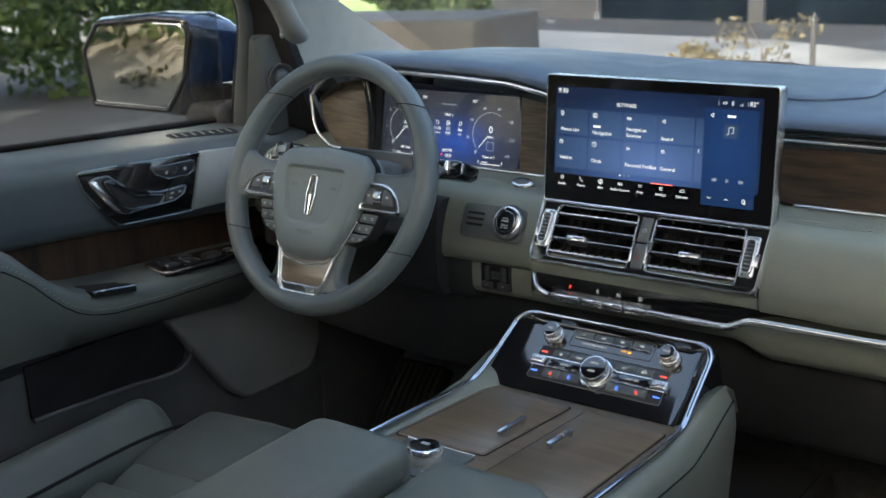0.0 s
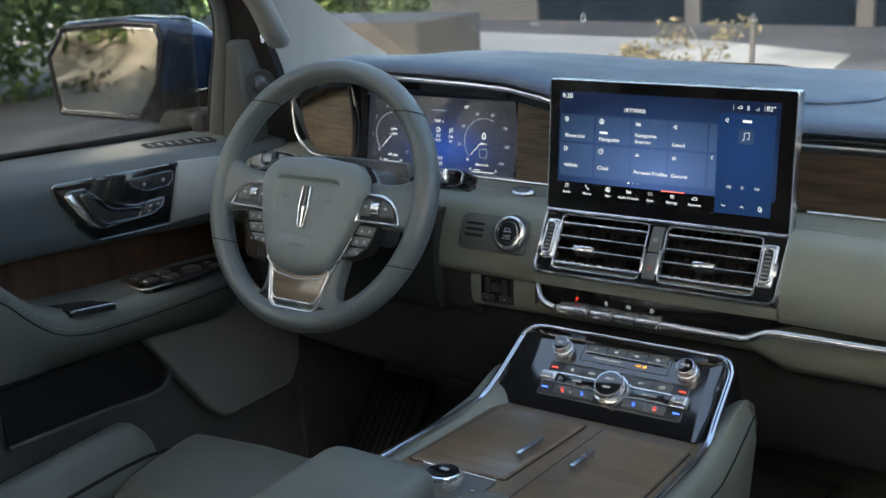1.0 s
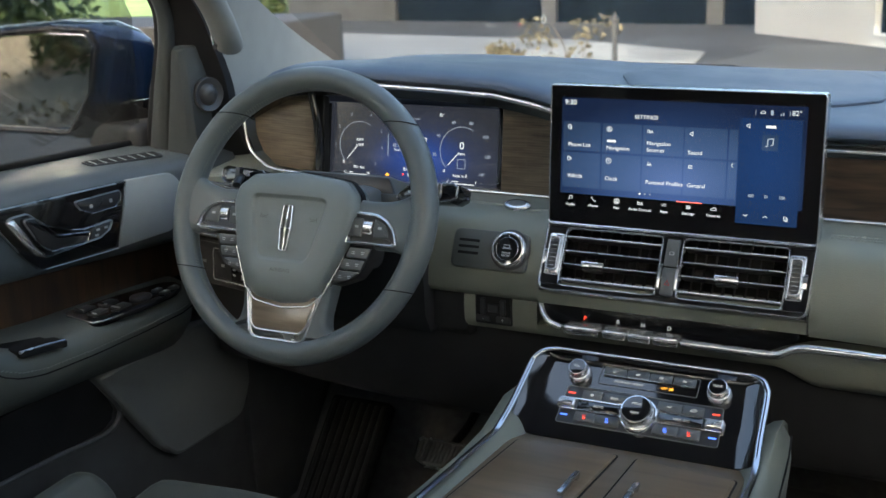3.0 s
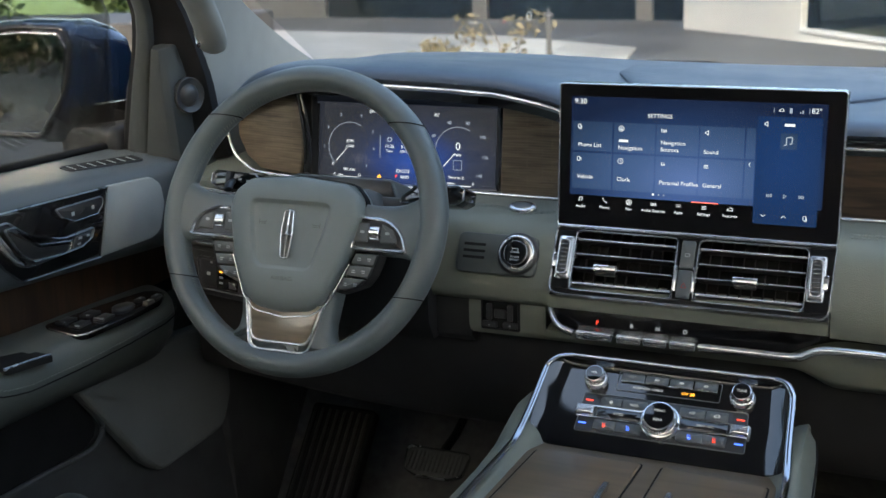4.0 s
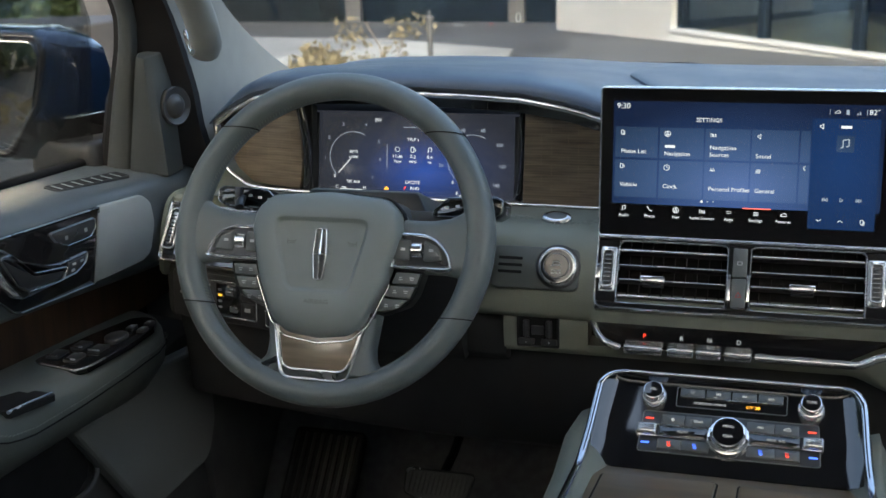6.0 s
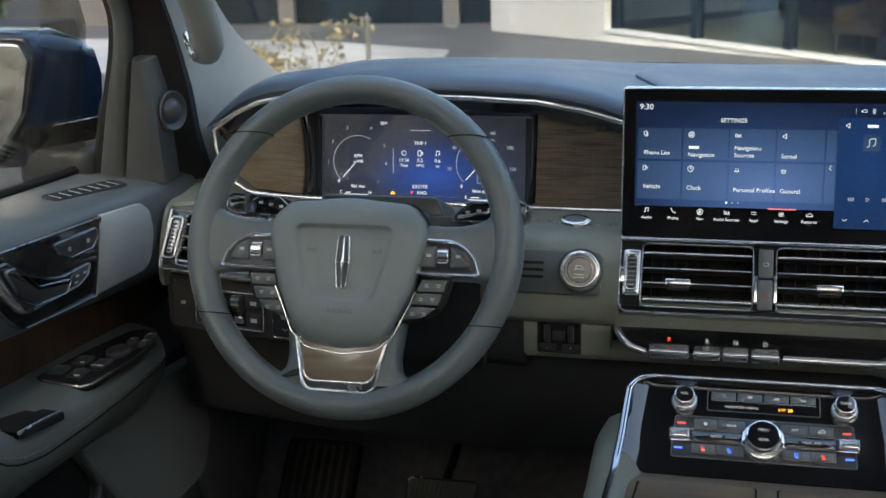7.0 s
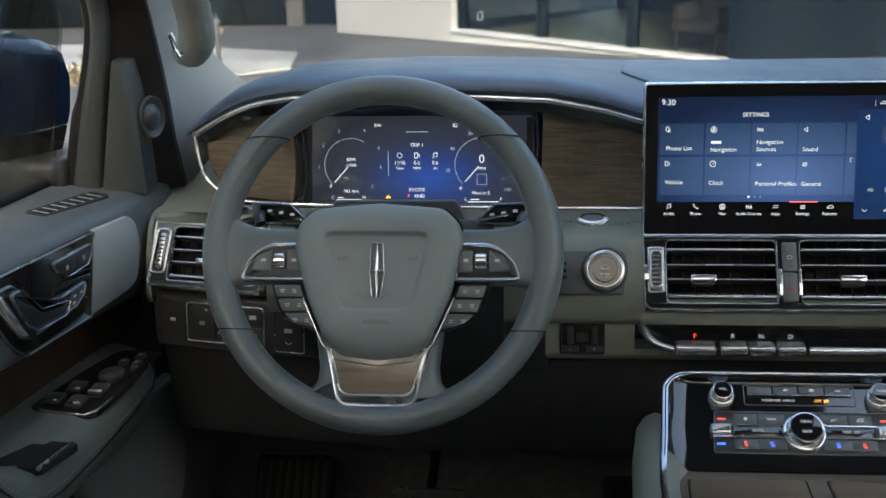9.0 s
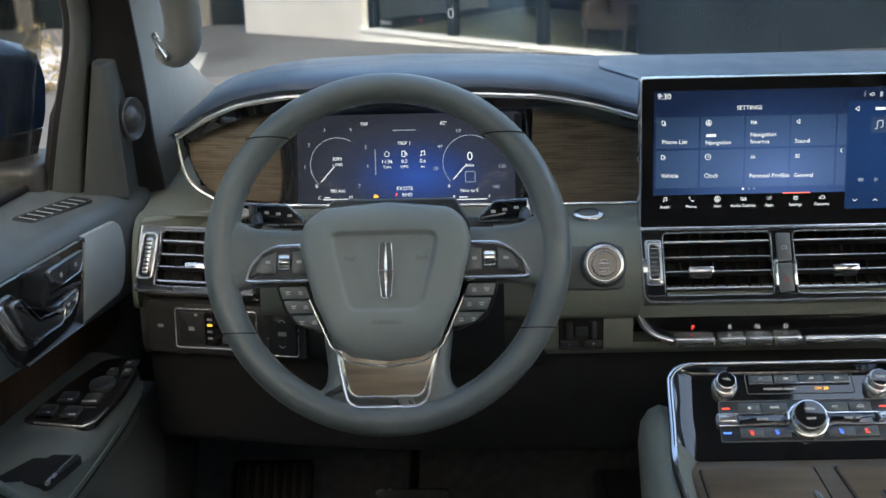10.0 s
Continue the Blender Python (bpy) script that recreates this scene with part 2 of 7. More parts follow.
def rings(bm, loops, cap0=True, cap1=True, closed=True):
    """Skins a row of vertex loops."""
    vs = [[bm.verts.new(p) for p in lp] for lp in loops]
    k = len(vs[0])
    for a, b in zip(vs, vs[1:]):
        for i in range(k if closed else k - 1):
            j = (i + 1) % k
            bm.faces.new((a[i], a[j], b[j], b[i]))
    if cap0:
        bm.faces.new(vs[0][::-1])
    if cap1:
        bm.faces.new(vs[-1])
    return vs


def slab(outline, w0, w1, edge=0.001, bm=None):
    """A plate with that outline from w0 to w1, its front edge rounded off."""
    bm = bm or bmesh.new()
    loops = [[(u, v, w0) for u, v in outline], [(u, v, w1 - edge) for u, v in outline]]
    if edge > 0:
        q = inset(outline, edge * 0.35)
        loops.append([(u, v, w1 - edge * 0.35) for u, v in q])
        q = inset(outline, edge)
        loops.append([(u, v, w1) for u, v in q])
    rings(bm, loops)
    return bm


def band(outline, width, w0, w1, bm=None):
    """A closed frame that follows an outline, with a rounded crown."""
    bm = bm or bmesh.new()
    loops = [[(u, v, w0) for u, v in outline]]
    for j in range(7):
        off, high = width * (0.5 - 0.5 * math.cos(math.pi * j / 6)), w0 + (w1 - w0) * (0.5 + 0.5 * math.sin(math.pi * j / 6))
        loops.append([(u, v, high) for u, v in (inset(outline, off) if off > 1e-9 else outline)])
    loops.append([(u, v, w0) for u, v in inset(outline, width)])
    rings(bm, loops + loops[:1], False, False)
    bmesh.ops.remove_doubles(bm, verts=bm.verts, dist=1e-7)
    return bm


def tube(pts, r, sides=8, closed=False, bm=None, flat=1.0, up=(0, 0, 1)):
    """A rod along points; r: a radius, or one for each point; flat: its height over its width."""
    bm = bm or bmesh.new()
    pts = [Vector(p) for p in pts]
    loops = []
    for i, p in enumerate(pts):
        a = pts[i - 1] if (i or closed) else p
        b = pts[(i + 1) % len(pts)] if (i + 1 < len(pts) or closed) else p
        t = (b - a).normalized()
        s = t.cross(Vector(up))
        if s.length < 1e-4:
            s = t.cross(Vector((0, 1, 0)))
        s.normalize()
        q = s.cross(t)
        rr = r[i] if isinstance(r, (list, tuple)) else r
        loops.append([p + s * rr * math.cos(k * math.tau / sides) + q * rr * flat * math.sin(k * math.tau / sides) for k in range(sides)])
    if closed:
        rings(bm, loops + loops[:1], False, False)
        bmesh.ops.remove_doubles(bm, verts=bm.verts, dist=1e-7)
    else:
        rings(bm, loops)
    return bm


def lathe(profile, sides=40, bm=None, at=(0, 0)):
    """A turned body about the local Z axis: radius and height, row by row."""
    bm = bm or bmesh.new()
    loops = [[(at[0] + r * math.cos(k * math.tau / sides), at[1] + r * math.sin(k * math.tau / sides), h) for k in range(sides)] for r, h in profile]
    rings(bm, loops)
    return bm


def box(x0, y0, z0, x1, y1, z1, r=0.0, n=2, bm=None):
    """A block with rounded edges."""
    bm = bm or bmesh.new()
    made = bmesh.ops.create_cube(bm, size=1)["verts"]
    for v in made:
        v.co = ((x0 + x1) / 2 + v.co.x * (x1 - x0), (y0 + y1) / 2 + v.co.y * (y1 - y0), (z0 + z1) / 2 + v.co.z * (z1 - z0))
    if r > 0:
        bmesh.ops.bevel(bm, geom=list({e for v in made for e in v.link_edges}), offset=r, segments=n, profile=0.5, affect="EDGES")
    return bm


def smooth_path(pts, n=6):
    """A smooth curve through points."""
    pts = [Vector(p) for p in pts]
    out = []
    for i in range(len(pts) - 1):
        p0, p1, p2, p3 = pts[max(i - 1, 0)], pts[i], pts[i + 1], pts[min(i + 2, len(pts) - 1)]
        for k in range(n):
            t = k / n
            out.append(0.5 * (2 * p1 + (p2 - p0) * t + (2 * p0 - 5 * p1 + 4 * p2 - p3) * t * t + (3 * p1 - p0 - 3 * p2 + p3) * t ** 3))
    return out + [pts[-1]]


def lerp(table, x):
    """Smooth interpolation in rows of x and values."""
    xs = [r[0] for r in table]
    return [float(np.interp(x, xs, [r[k] for r in table])) for k in range(1, len(table[0]))]


def lettering(s, size, at, mat, parent, align="CENTER", name="lettering", wide=1.0):
    cu = bpy.data.curves.new(name, "FONT")
    cu.body, cu.size, cu.align_x, cu.align_y = s, size, align, "CENTER"
    cu.extrude, cu.resolution_u = 0.00015, 3
    tmp = bpy.data.objects.new(name, cu)
    scene.collection.objects.link(tmp)
    me = bpy.data.meshes.new_from_object(tmp.evaluated_get(bpy.context.evaluated_depsgraph_get()))
    bpy.data.objects.remove(tmp)
    ob = new(name, me)
    me.materials.clear()
    me.materials.append(mat)
    for v in me.vertices:
        v.co = (v.co.x * wide + at[0], v.co.y + at[1], v.co.z + at[2])
    ob.parent = parent
    return ob


def bars(rects, w, mat, parent, name="legend_bar"):
    """Small printed bars: u, v, width, height."""
    for u, v, a, b in rects:
        part(name, slab([(u - a / 2, v - b / 2), (u + a / 2, v - b / 2), (u + a / 2, v + b / 2), (u - a / 2, v + b / 2)], w - 0.0001, w + 0.0001, 0), mat, parent, smooth=0)


def ring_icon(u, v, r, w, mat, parent, thick=0.0006, name="icon", extra=()):
    bm = band([(u + r * math.cos(k * math.tau / 20), v + r * math.sin(k * math.tau / 20)) for k in range(20)], thick, w - 0.0001, w + 0.0001)
    for a, b, c, d in extra:
        slab([(u + a - c / 2, v + b - d / 2), (u + a + c / 2, v + b - d / 2), (u + a + c / 2, v + b + d / 2), (u + a - c / 2, v + b + d / 2)], w - 0.0001, w + 0.0001, 0, bm)
    return part(name, bm, mat, parent, smooth=0)


def line_icon(strokes, w, mat, parent, thick=0.0006, name="icon"):
    """An icon drawn in strokes, each a row of points."""
    bm = bmesh.new()
    for s in strokes:
        for a, b in zip(s, s[1:]):
            d = Vector(b) - Vector(a)
            if d.length < 1e-7:
                continue
            q = Vector((-d.y, d.x)).normalized() * thick / 2
            a, b = Vector(a), Vector(b)
            slab([tuple(a - q), tuple(b - q), tuple(b + q), tuple(a + q)], w - 0.0001, w + 0.0001, 0, bm)
    return tagged(part(name, bm, mat, parent, smooth=0), kind="stuff")


# ---- dashboard ----
SWEEP = [(-0.78, 0.066), (-0.70, 0.050), (-0.60, 0.030), (-0.50, 0.014), (-0.40, 0.004), (-0.30, 0.0), (0.30, 0.0), (0.5, 0.012), (0.76, 0.06)]


def sweep(x):
    return lerp(SWEEP, x)[0]


def stations(x0, x1, n):
    return [x0 + (x1 - x0) * i / n for i in range(n + 1)]


dash = thing("dashboard", pose(0, 0.35, 0.5), "two-tone dashboard, slate leather top over sage leather facia", "dashboard")

# hood and top pad: x, lip y, lip z (under edge), crest z
LIP = [(-0.72, 0.352, 0.748, 0.748), (-0.705, 0.337, 0.757, 0.752), (-0.66, 0.312, 0.784, 0.760), (-0.617, 0.292, 0.803, 0.766), (-0.564, 0.280, 0.8125, 0.769),
       (-0.45, 0.275, 0.8155, 0.772), (-0.335, 0.275, 0.812, 0.771), (-0.264, 0.276, 0.808, 0.770), (-0.205, 0.280, 0.796, 0.769),
       (-0.155, 0.285, 0.780, 0.768), (-0.10, 0.290, 0.768, 0.767), (0.0, 0.295, 0.764, 0.766), (0.15, 0.300, 0.762, 0.766),
       (0.30, 0.302, 0.761, 0.765), (0.50, 0.314, 0.757, 0.760), (0.74, 0.352, 0.742, 0.744)]


def lip(x):
    return lerp(LIP, x)


loops = []
for x in stations(-0.72, 0.74, 64):
    y, z, c = lip(x)
    k = min(1.0, (x + 0.735) / 0.09, (0.76 - x) / 0.09)
    top = z + 0.006 + 0.012 * k
    mid = top + (c - top) * 0.42 + 0.004 * k
    loops.append([(x, y + 0.012, z - 0.002), (x, y + 0.002, z), (x, y - 0.005, z + 0.005 * k), (x, y - 0.004, z + 0.011 * k), (x, y + 0.004, top - 0.002),
                  (x, y + 0.016, top + 0.001), (x, y + 0.05, top + 0.002), (x, 0.50, mid), (x, 0.66, (mid + c) / 2 + 0.004), (x, 0.78, c), (x, 0.83, c - 0.010), (x, 0.95, c - 0.035),
                  (x, 0.95, c - 0.07), (x, 0.40, min(z - 0.012, c - 0.02))])
bm = bmesh.new()
rings(bm, loops)
part("top_pad", bm, SLATE, dash, "slate leather top pad with rolled hood over the gauges", 50, True)

# raised centre pad
bm = bmesh.new()
out = rounded([(-0.172, 0.52), (-0.120, 0.41), (0.13, 0.40), (0.19, 0.46), (0.185, 0.60), (0.13, 0.70), (-0.12, 0.70), (-0.165, 0.60)], 0.05, 5)


def pad_z(x, y):
    yl, zl, c = lip(x)
    top = zl + 0.018
    mid = top + (c - top) * 0.42 + 0.004
    return float(np.interp(y, [yl + 0.05, 0.5, 0.66, 0.78], [top + 0.002, mid, (mid + c) / 2 + 0.004, c]))


a, b, c2 = out, inset(out, 0.004), inset(out, 0.02)
rings(bm, [[(x, y, pad_z(x, y) - 0.004) for x, y in a], [(x, y, pad_z(x, y) + 0.003) for x, y in a], [(x, y, pad_z(x, y) + 0.0055) for x, y in b],
           [(x, y, pad_z(x, y) + 0.0065) for x, y in c2]])
part("centre_pad", bm, SLATE, dash, placed=True)

# chrome strip under the hood lip, on both sides of the screen
part("hood_trim", tube([(x, lip(x)[0] + 0.001, lip(x)[1] - 0.0045) for x in stations(-0.705, -0.14, 40)], 0.0050, 10, flat=0.8), CHROME, dash, "chrome strip", 60, True)
part("hood_trim", tube([(x, lip(x)[0] + 0.003, lip(x)[1] - 0.012) for x in stations(0.12, 0.74, 24)], 0.0022, 8), CHROME, dash, "chrome strip", 60, True)
# dark underside band below the lip
bm = bmesh.new()
rings(bm, [[(x, lip(x)[0] + 0.004, lip(x)[1] - 0.002), (x, lip(x)[0] + 0.012, lip(x)[1] - 0.022), (x, 0.375, lip(x)[1] - 0.035), (x, 0.375, lip(x)[1] - 0.01)] for x in stations(-0.70, 0.74, 50)])
part("hood_underside", bm, BLACK, dash, smooth=50, placed=True)

# backing behind gauges and veneers
bm = bmesh.new()
rings(bm, [[(x, 0.372 + 0.4 * max(0, abs(x) - 0.6), 0.64), (x, 0.376 + 0.4 * max(0, abs(x) - 0.6), lip(x)[1]), (x, 0.40 + 0.4 * max(0, abs(x) - 0.6), lip(x)[1]), (x, 0.40 + 0.4 * max(0, abs(x) - 0.6), 0.64)] for x in stations(-0.70, 0.74, 24)])
part("gauge_recess", bm, BLACK, dash, placed=True)

# veneer panels
def veneer(pts, x, y, z, recline, yaw, mat=DASHWOOD, r=0.006):
    o = rounded([(a - x, b - z) for a, b in pts], r)
    ob = part("veneer_panel", slab(o, -0.008, 0.0, 0.0015), mat, dash, "brown open-pore wood veneer")
    ob.matrix_parent_inverse = dash.matrix_basis.inverted()
    ob.matrix_basis = panel(x, y, z, recline, yaw)
    return ob


veneer([(-0.698, 0.752), (-0.66, 0.768), (-0.586, 0.780), (-0.579, 0.744), (-0.5775, 0.705), (-0.582, 0.668), (-0.655, 0.672), (-0.68, 0.690), (-0.694, 0.715)], -0.63, 0.338, 0.72, 6, -9)
veneer([(-0.272, 0.782), (-0.13, 0.776), (-0.13, 0.661), (-0.276, 0.664)], -0.205, 0.318, 0.715, 4, 0)
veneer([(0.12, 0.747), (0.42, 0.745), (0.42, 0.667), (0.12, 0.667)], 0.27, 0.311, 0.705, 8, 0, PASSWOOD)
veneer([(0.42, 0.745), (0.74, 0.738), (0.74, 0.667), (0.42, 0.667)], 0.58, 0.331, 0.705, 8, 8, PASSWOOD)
sur = part("veneer_surround", slab(rounded([(a + 0.63, b - 0.72) for a, b in ((-0.704, 0.760), (-0.702, 0.725), (-0.691, 0.697), (-0.668, 0.680), (-0.635, 0.671), (-0.565, 0.668), (-0.565, 0.795), (-0.66, 0.780))], 0.004), -0.020, -0.008, 0.001), CHEEK, dash, "black surround behind the wood panel")
sur.matrix_parent_inverse = dash.matrix_basis.inverted()
sur.matrix_basis = panel(-0.63, 0.338, 0.72, 6, -9)
part("divider", tube(smooth_path([(-0.576, 0.330, 0.662), (-0.571, 0.331, 0.700), (-0.5725, 0.332, 0.744), (-0.580, 0.334, 0.788)], 5), 0.0062, 10), BLACK, dash, "gloss black divider", 60, True)
part("divider", tube(smooth_path([(-0.285, 0.330, 0.664), (-0.278, 0.331, 0.70), (-0.276, 0.332, 0.745), (-0.279, 0.334, 0.786)], 5), 0.0045, 10), BLACK, dash, "gloss black divider", 60, True)

# chrome bezel line below gauges and veneer
path = smooth_path([(-0.706, 0.338, 0.757), (-0.703, 0.334, 0.725), (-0.692, 0.328, 0.697), (-0.668, 0.322, 0.679), (-0.635, 0.317, 0.6705), (-0.5, 0.312, 0.667), (-0.3, 0.306, 0.666), (-0.15, 0.301, 0.6665)], 6)
part("bezel_trim", tube(path, 0.0026, 8), CHROME, dash, "chrome strip", 60, True)
part("bezel_trim", tube([(x, 0.298 + sweep(x), 0.6675) for x in stations(0.15, 0.74, 12)], 0.0024, 8), CHROME, dash, "chrome strip", 60, True)

# sage facia: ledge rolling down to the front face
FACE = [(0.345, 0.660), (0.30, 0.664), (0.25, 0.668), (0.225, 0.670), (0.208, 0.667), (0.196, 0.659), (0.187, 0.647), (0.179, 0.632), (0.171, 0.612), (0.166, 0.596), (0.1645, 0.578)]
VENTS = ((-0.741, -0.593), (-0.159, 0.159))
loops = []
cuts = [e for pair in VENTS for e in (pair[0] - 0.0005, pair[0] + 0.0005, pair[1] - 0.0005, pair[1] + 0.0005)]
for x in sorted(stations(-0.748, 0.76, 60) + cuts):
    d = sweep(x)
    zb = 0.570 if x < 0.13 else 0.568
    bulge = 0.006 * min(1, max(0, (x - 0.16) / 0.1))
    hole = 0.050 if any(a < x < b for a, b in VENTS) else 0.0
    lp = [(x, y + (d if y < 0.3 else d * 0.6) - (bulge if y < 0.2 else 0) + (hole * min(1, (0.674 - z) / 0.006) if y < 0.22 else 0), z) for y, z in FACE]
    lp += [(x, 0.170 + d - bulge + hole * 0.3, zb), (x, 0.20 + d, zb - 0.003), (x, 0.345 + d * 0.6, zb)]
    loops.append(lp)
bm = bmesh.new()
rings(bm, loops)
part("facia_pad", bm, SAGE, dash, "sage leather facia with stitched ledge", 50, True)

# end of the ledge under the windscreen pillar
out = rounded([(-0.744, 0.262), (-0.757, 0.37), (-0.795, 0.42), (-0.795, 0.58), (-0.64, 0.58), (-0.64, 0.30)], 0.012)
bm = bmesh.new()
rings(bm, [[(x, y, 0.62) for x, y in out], [(x, y, 0.6655) for x, y in out], [(x, y, 0.6695) for x, y in inset(out, 0.004)]])
part("end_ledge", bm, SAGE, dash, placed=True)

# lower sage pads
def strip(name, x0, x1, prof, mat, n=16, label=""):
    b = bmesh.new()
    rings(b, [[(x, y + sweep(x), z) for y, z in prof] for x in stations(x0, x1, n)])
    return part(name, b, mat, dash, label, 50, True)


strip("knee_pad", -0.268, -0.168, [(0.178, 0.571), (0.174, 0.566), (0.173, 0.555), (0.173, 0.535), (0.178, 0.524), (0.192, 0.518), (0.26, 0.516), (0.26, 0.571)], SAGE)
PADS = ([(0.181, 0.540), (0.1745, 0.538), (0.1730, 0.532), (0.178, 0.524), (0.192, 0.518), (0.26, 0.516), (0.26, 0.540)],
        [(0.182, 0.553), (0.174, 0.549), (0.170, 0.535), (0.172, 0.515), (0.184, 0.503), (0.28, 0.497), (0.28, 0.553)])
bm = bmesh.new()
loops = []
for x in stations(-0.168, 0.10, 8) + stations(0.112, 0.20, 10) + stations(0.24, 0.76, 14):
    k = min(1.0, max(0.0, (x - 0.118) / 0.055))
    k = k * k * (3 - 2 * k)
    loops.append([(x, a[0] * (1 - k) + b[0] * k + sweep(x), a[1] * (1 - k) + b[1] * k) for a, b in zip(*PADS)])
rings(bm, loops)
part("lower_pad", bm, SAGE, dash, "sage leather lower pad", 50, True)
strip("facia_edge", -0.162, 0.158, [(0.171, 0.599), (0.1664, 0.594), (0.1645, 0.586), (0.1640, 0.576), (0.1655, 0.5715), (0.172, 0.5690), (0.21, 0.568), (0.21, 0.599)], SAGE)
# solid block painted black for the shaded opening round the column
strip("column_opening", -0.512, -0.314, [(0.172, 0.652), (0.160, 0.640), (0.152, 0.600), (0.152, 0.540), (0.165, 0.512), (0.24, 0.505), (0.24, 0.652)], CHEEK, 10, "black block standing for the shaded opening below the steering column")
strip("switch_panel", -0.745, -0.266, [(0.187, 0.584), (0.180, 0.578), (0.176, 0.520), (0.185, 0.508), (0.24, 0.500), (0.26, 0.584)], UNDERDASH)
strip("selector_recess", -0.172, 0.76, [(0.205, 0.590), (0.200, 0.53), (0.26, 0.53), (0.26, 0.590)], BLACK)
strip("under_panel", -0.745, 0.76, [(0.198, 0.520), (0.208, 0.46), (0.213, 0.388), (0.225, 0.376), (0.42, 0.35), (0.60, 0.33), (0.60, 0.52), (0.26, 0.53)], UNDERDASH)

# stitching along the ledge
bm = bmesh.new()
xs = np.arange(-0.58, -0.16, 0.0065)
for rows_off in (0.0, 0.006):
    for x in xs:
        dip = 0.018 * math.exp(-((x + 0.205) / 0.035) ** 2)
        dip += 0.012 * math.exp(-((x + 0.66) / 0.05) ** 2)
        y = 0.243 - dip - rows_off + sweep(x)
        tube([(x, y, 0.6705), (x + 0.0042, y, 0.6705)], 0.0006, 5, bm=bm)
for x in np.arange(0.17, 0.74, 0.0065):
    for o in (0.0, 0.007):
        tube([(x, 0.226 - o + sweep(x), 0.6715 - o * 0.15), (x + 0.0042, 0.226 - o + sweep(x), 0.6715 - o * 0.15)], 0.0006, 5, bm=bm)
tagged(part("stitching", bm, THREAD, dash, placed=True), kind="stuff")

# ---- touchscreen ----
scr = thing("touchscreen", panel(0, 0.207, 0.749, 6.3), "wide black touchscreen in a thin chrome frame showing a settings menu", "touchscreen")
edge = rrect(-0.1605, -0.0845, 0.1605, 0.0845, 0.005)
part("housing", slab(edge, -0.020, -0.002, 0.002), SATIN, scr, "brushed silver housing")
part("frame", band(edge, 0.0022, -0.004, 0.0012), CHROME, scr, "bright chrome frame", 60)
part("glass", slab(inset(edge, 0.002), -0.003, 0.0002, 0.0004), BLACK, scr, "glossy black glass", 0)
GRAD = display("menu_backlight", [(0.0, (0.075, 0.140, 0.38)), (0.35, (0.044, 0.092, 0.25)), (0.7, (0.016, 0.038, 0.11)), (1.0, (0.007, 0.016, 0.05))], (-0.005, -0.026), (0.18, 0.098), 0.125)
TILE = display("tile_backlight", [(0.0, (0.105, 0.180, 0.42)), (0.4, (0.060, 0.114, 0.26)), (0.8, (0.032, 0.066, 0.15)), (1.0, (0.022, 0.046, 0.10))], (-0.005, -0.024), (0.17, 0.085), 0.135)
SIDE = display("side_backlight", [(0.0, (0.012, 0.048, 0.17)), (1.0, (0.010, 0.030, 0.09))], (0.10, 0.0), (0.09, 0.10), 0.12)
part("menu_area", slab(rrect(-0.1455, -0.0462, 0.1405, 0.0690, 0.001), 0.0002, 0.0005, 0), GRAD, scr, smooth=0)
for u0, u1 in ((-143, -96), (-94, -46), (-44.5, 3.5), (5, 54), (56, 66)):
    for v0, v1 in ((6.2, 40.3), (-38.5, 3.6)):
        part("tile", slab(mm((u0, v0), (u1, v0), (u1, v1), (u0, v1)), 0.0005, 0.0008, 0), TILE, scr, smooth=0)
part("side_menu", slab(rrect(0.0672, -0.0655, 0.1358, 0.0540, 0.001), 0.0006, 0.0010, 0), SIDE, scr, smooth=0)
part("album_tile", slab(rrect(0.0925, 0.0185, 0.1105, 0.0365, 0.0008), 0.0010, 0.0012, 0), TILE, scr, smooth=0)
T = 0.0011
lettering("9:30", 0.0088, (-0.1345, 0.0632, T), WHITE, scr)
lettering("82°", 0.0080, (0.129, 0.0612, T), WHITE, scr)
lettering("SETTINGS", 0.0064, (-0.041, 0.0493, T), WHITE, scr)
for s, u, v in (("Phone List", -0.1365, 0.0131), ("Navigation", -0.0887, 0.0115), ("Navigation", -0.0395, 0.0195), ("Sources", -0.0395, 0.0117), ("Sound", 0.0095, 0.0114),
                ("Vehicle", -0.1370, -0.0245), ("Clock", -0.0895, -0.0252), ("Personal Profiles", -0.0395, -0.0263), ("General", 0.0098, -0.0266)):
    lettering(s, 0.0066, (u, v, T), WHITE, scr, "LEFT")
bars([(-0.0825, 0.0196, 0.011, 0.0030)], T, WHITE, scr)
bars([(0.1017, 0.0453, 0.011, 0.0030)], T, WHITE, scr)
for s, u in (("Audio", -131.8), ("Phone", -102.8), ("Nav", -73.8), ("Audio Sources", -45.2), ("Apps", -16.2), ("Settings", 12.8), ("Features", 42.1)):
    lettering(s, 0.0047, (u / 1000, -0.0595, T), WHITE, scr)
bars([(0.0133, -0.0462, 0.030, 0.0010)], T, glow("menu_marker", (0.75, 0.12, 0.09), 0.35), scr, "menu_marker")
bars([(-0.0459, -0.0405, 0.0024, 0.0024)], T, WHITE, scr)
bars([(-0.0395, -0.0405, 0.0016, 0.0016), (-0.0335, -0.0405, 0.0016, 0.0016)], T, DIM, scr)


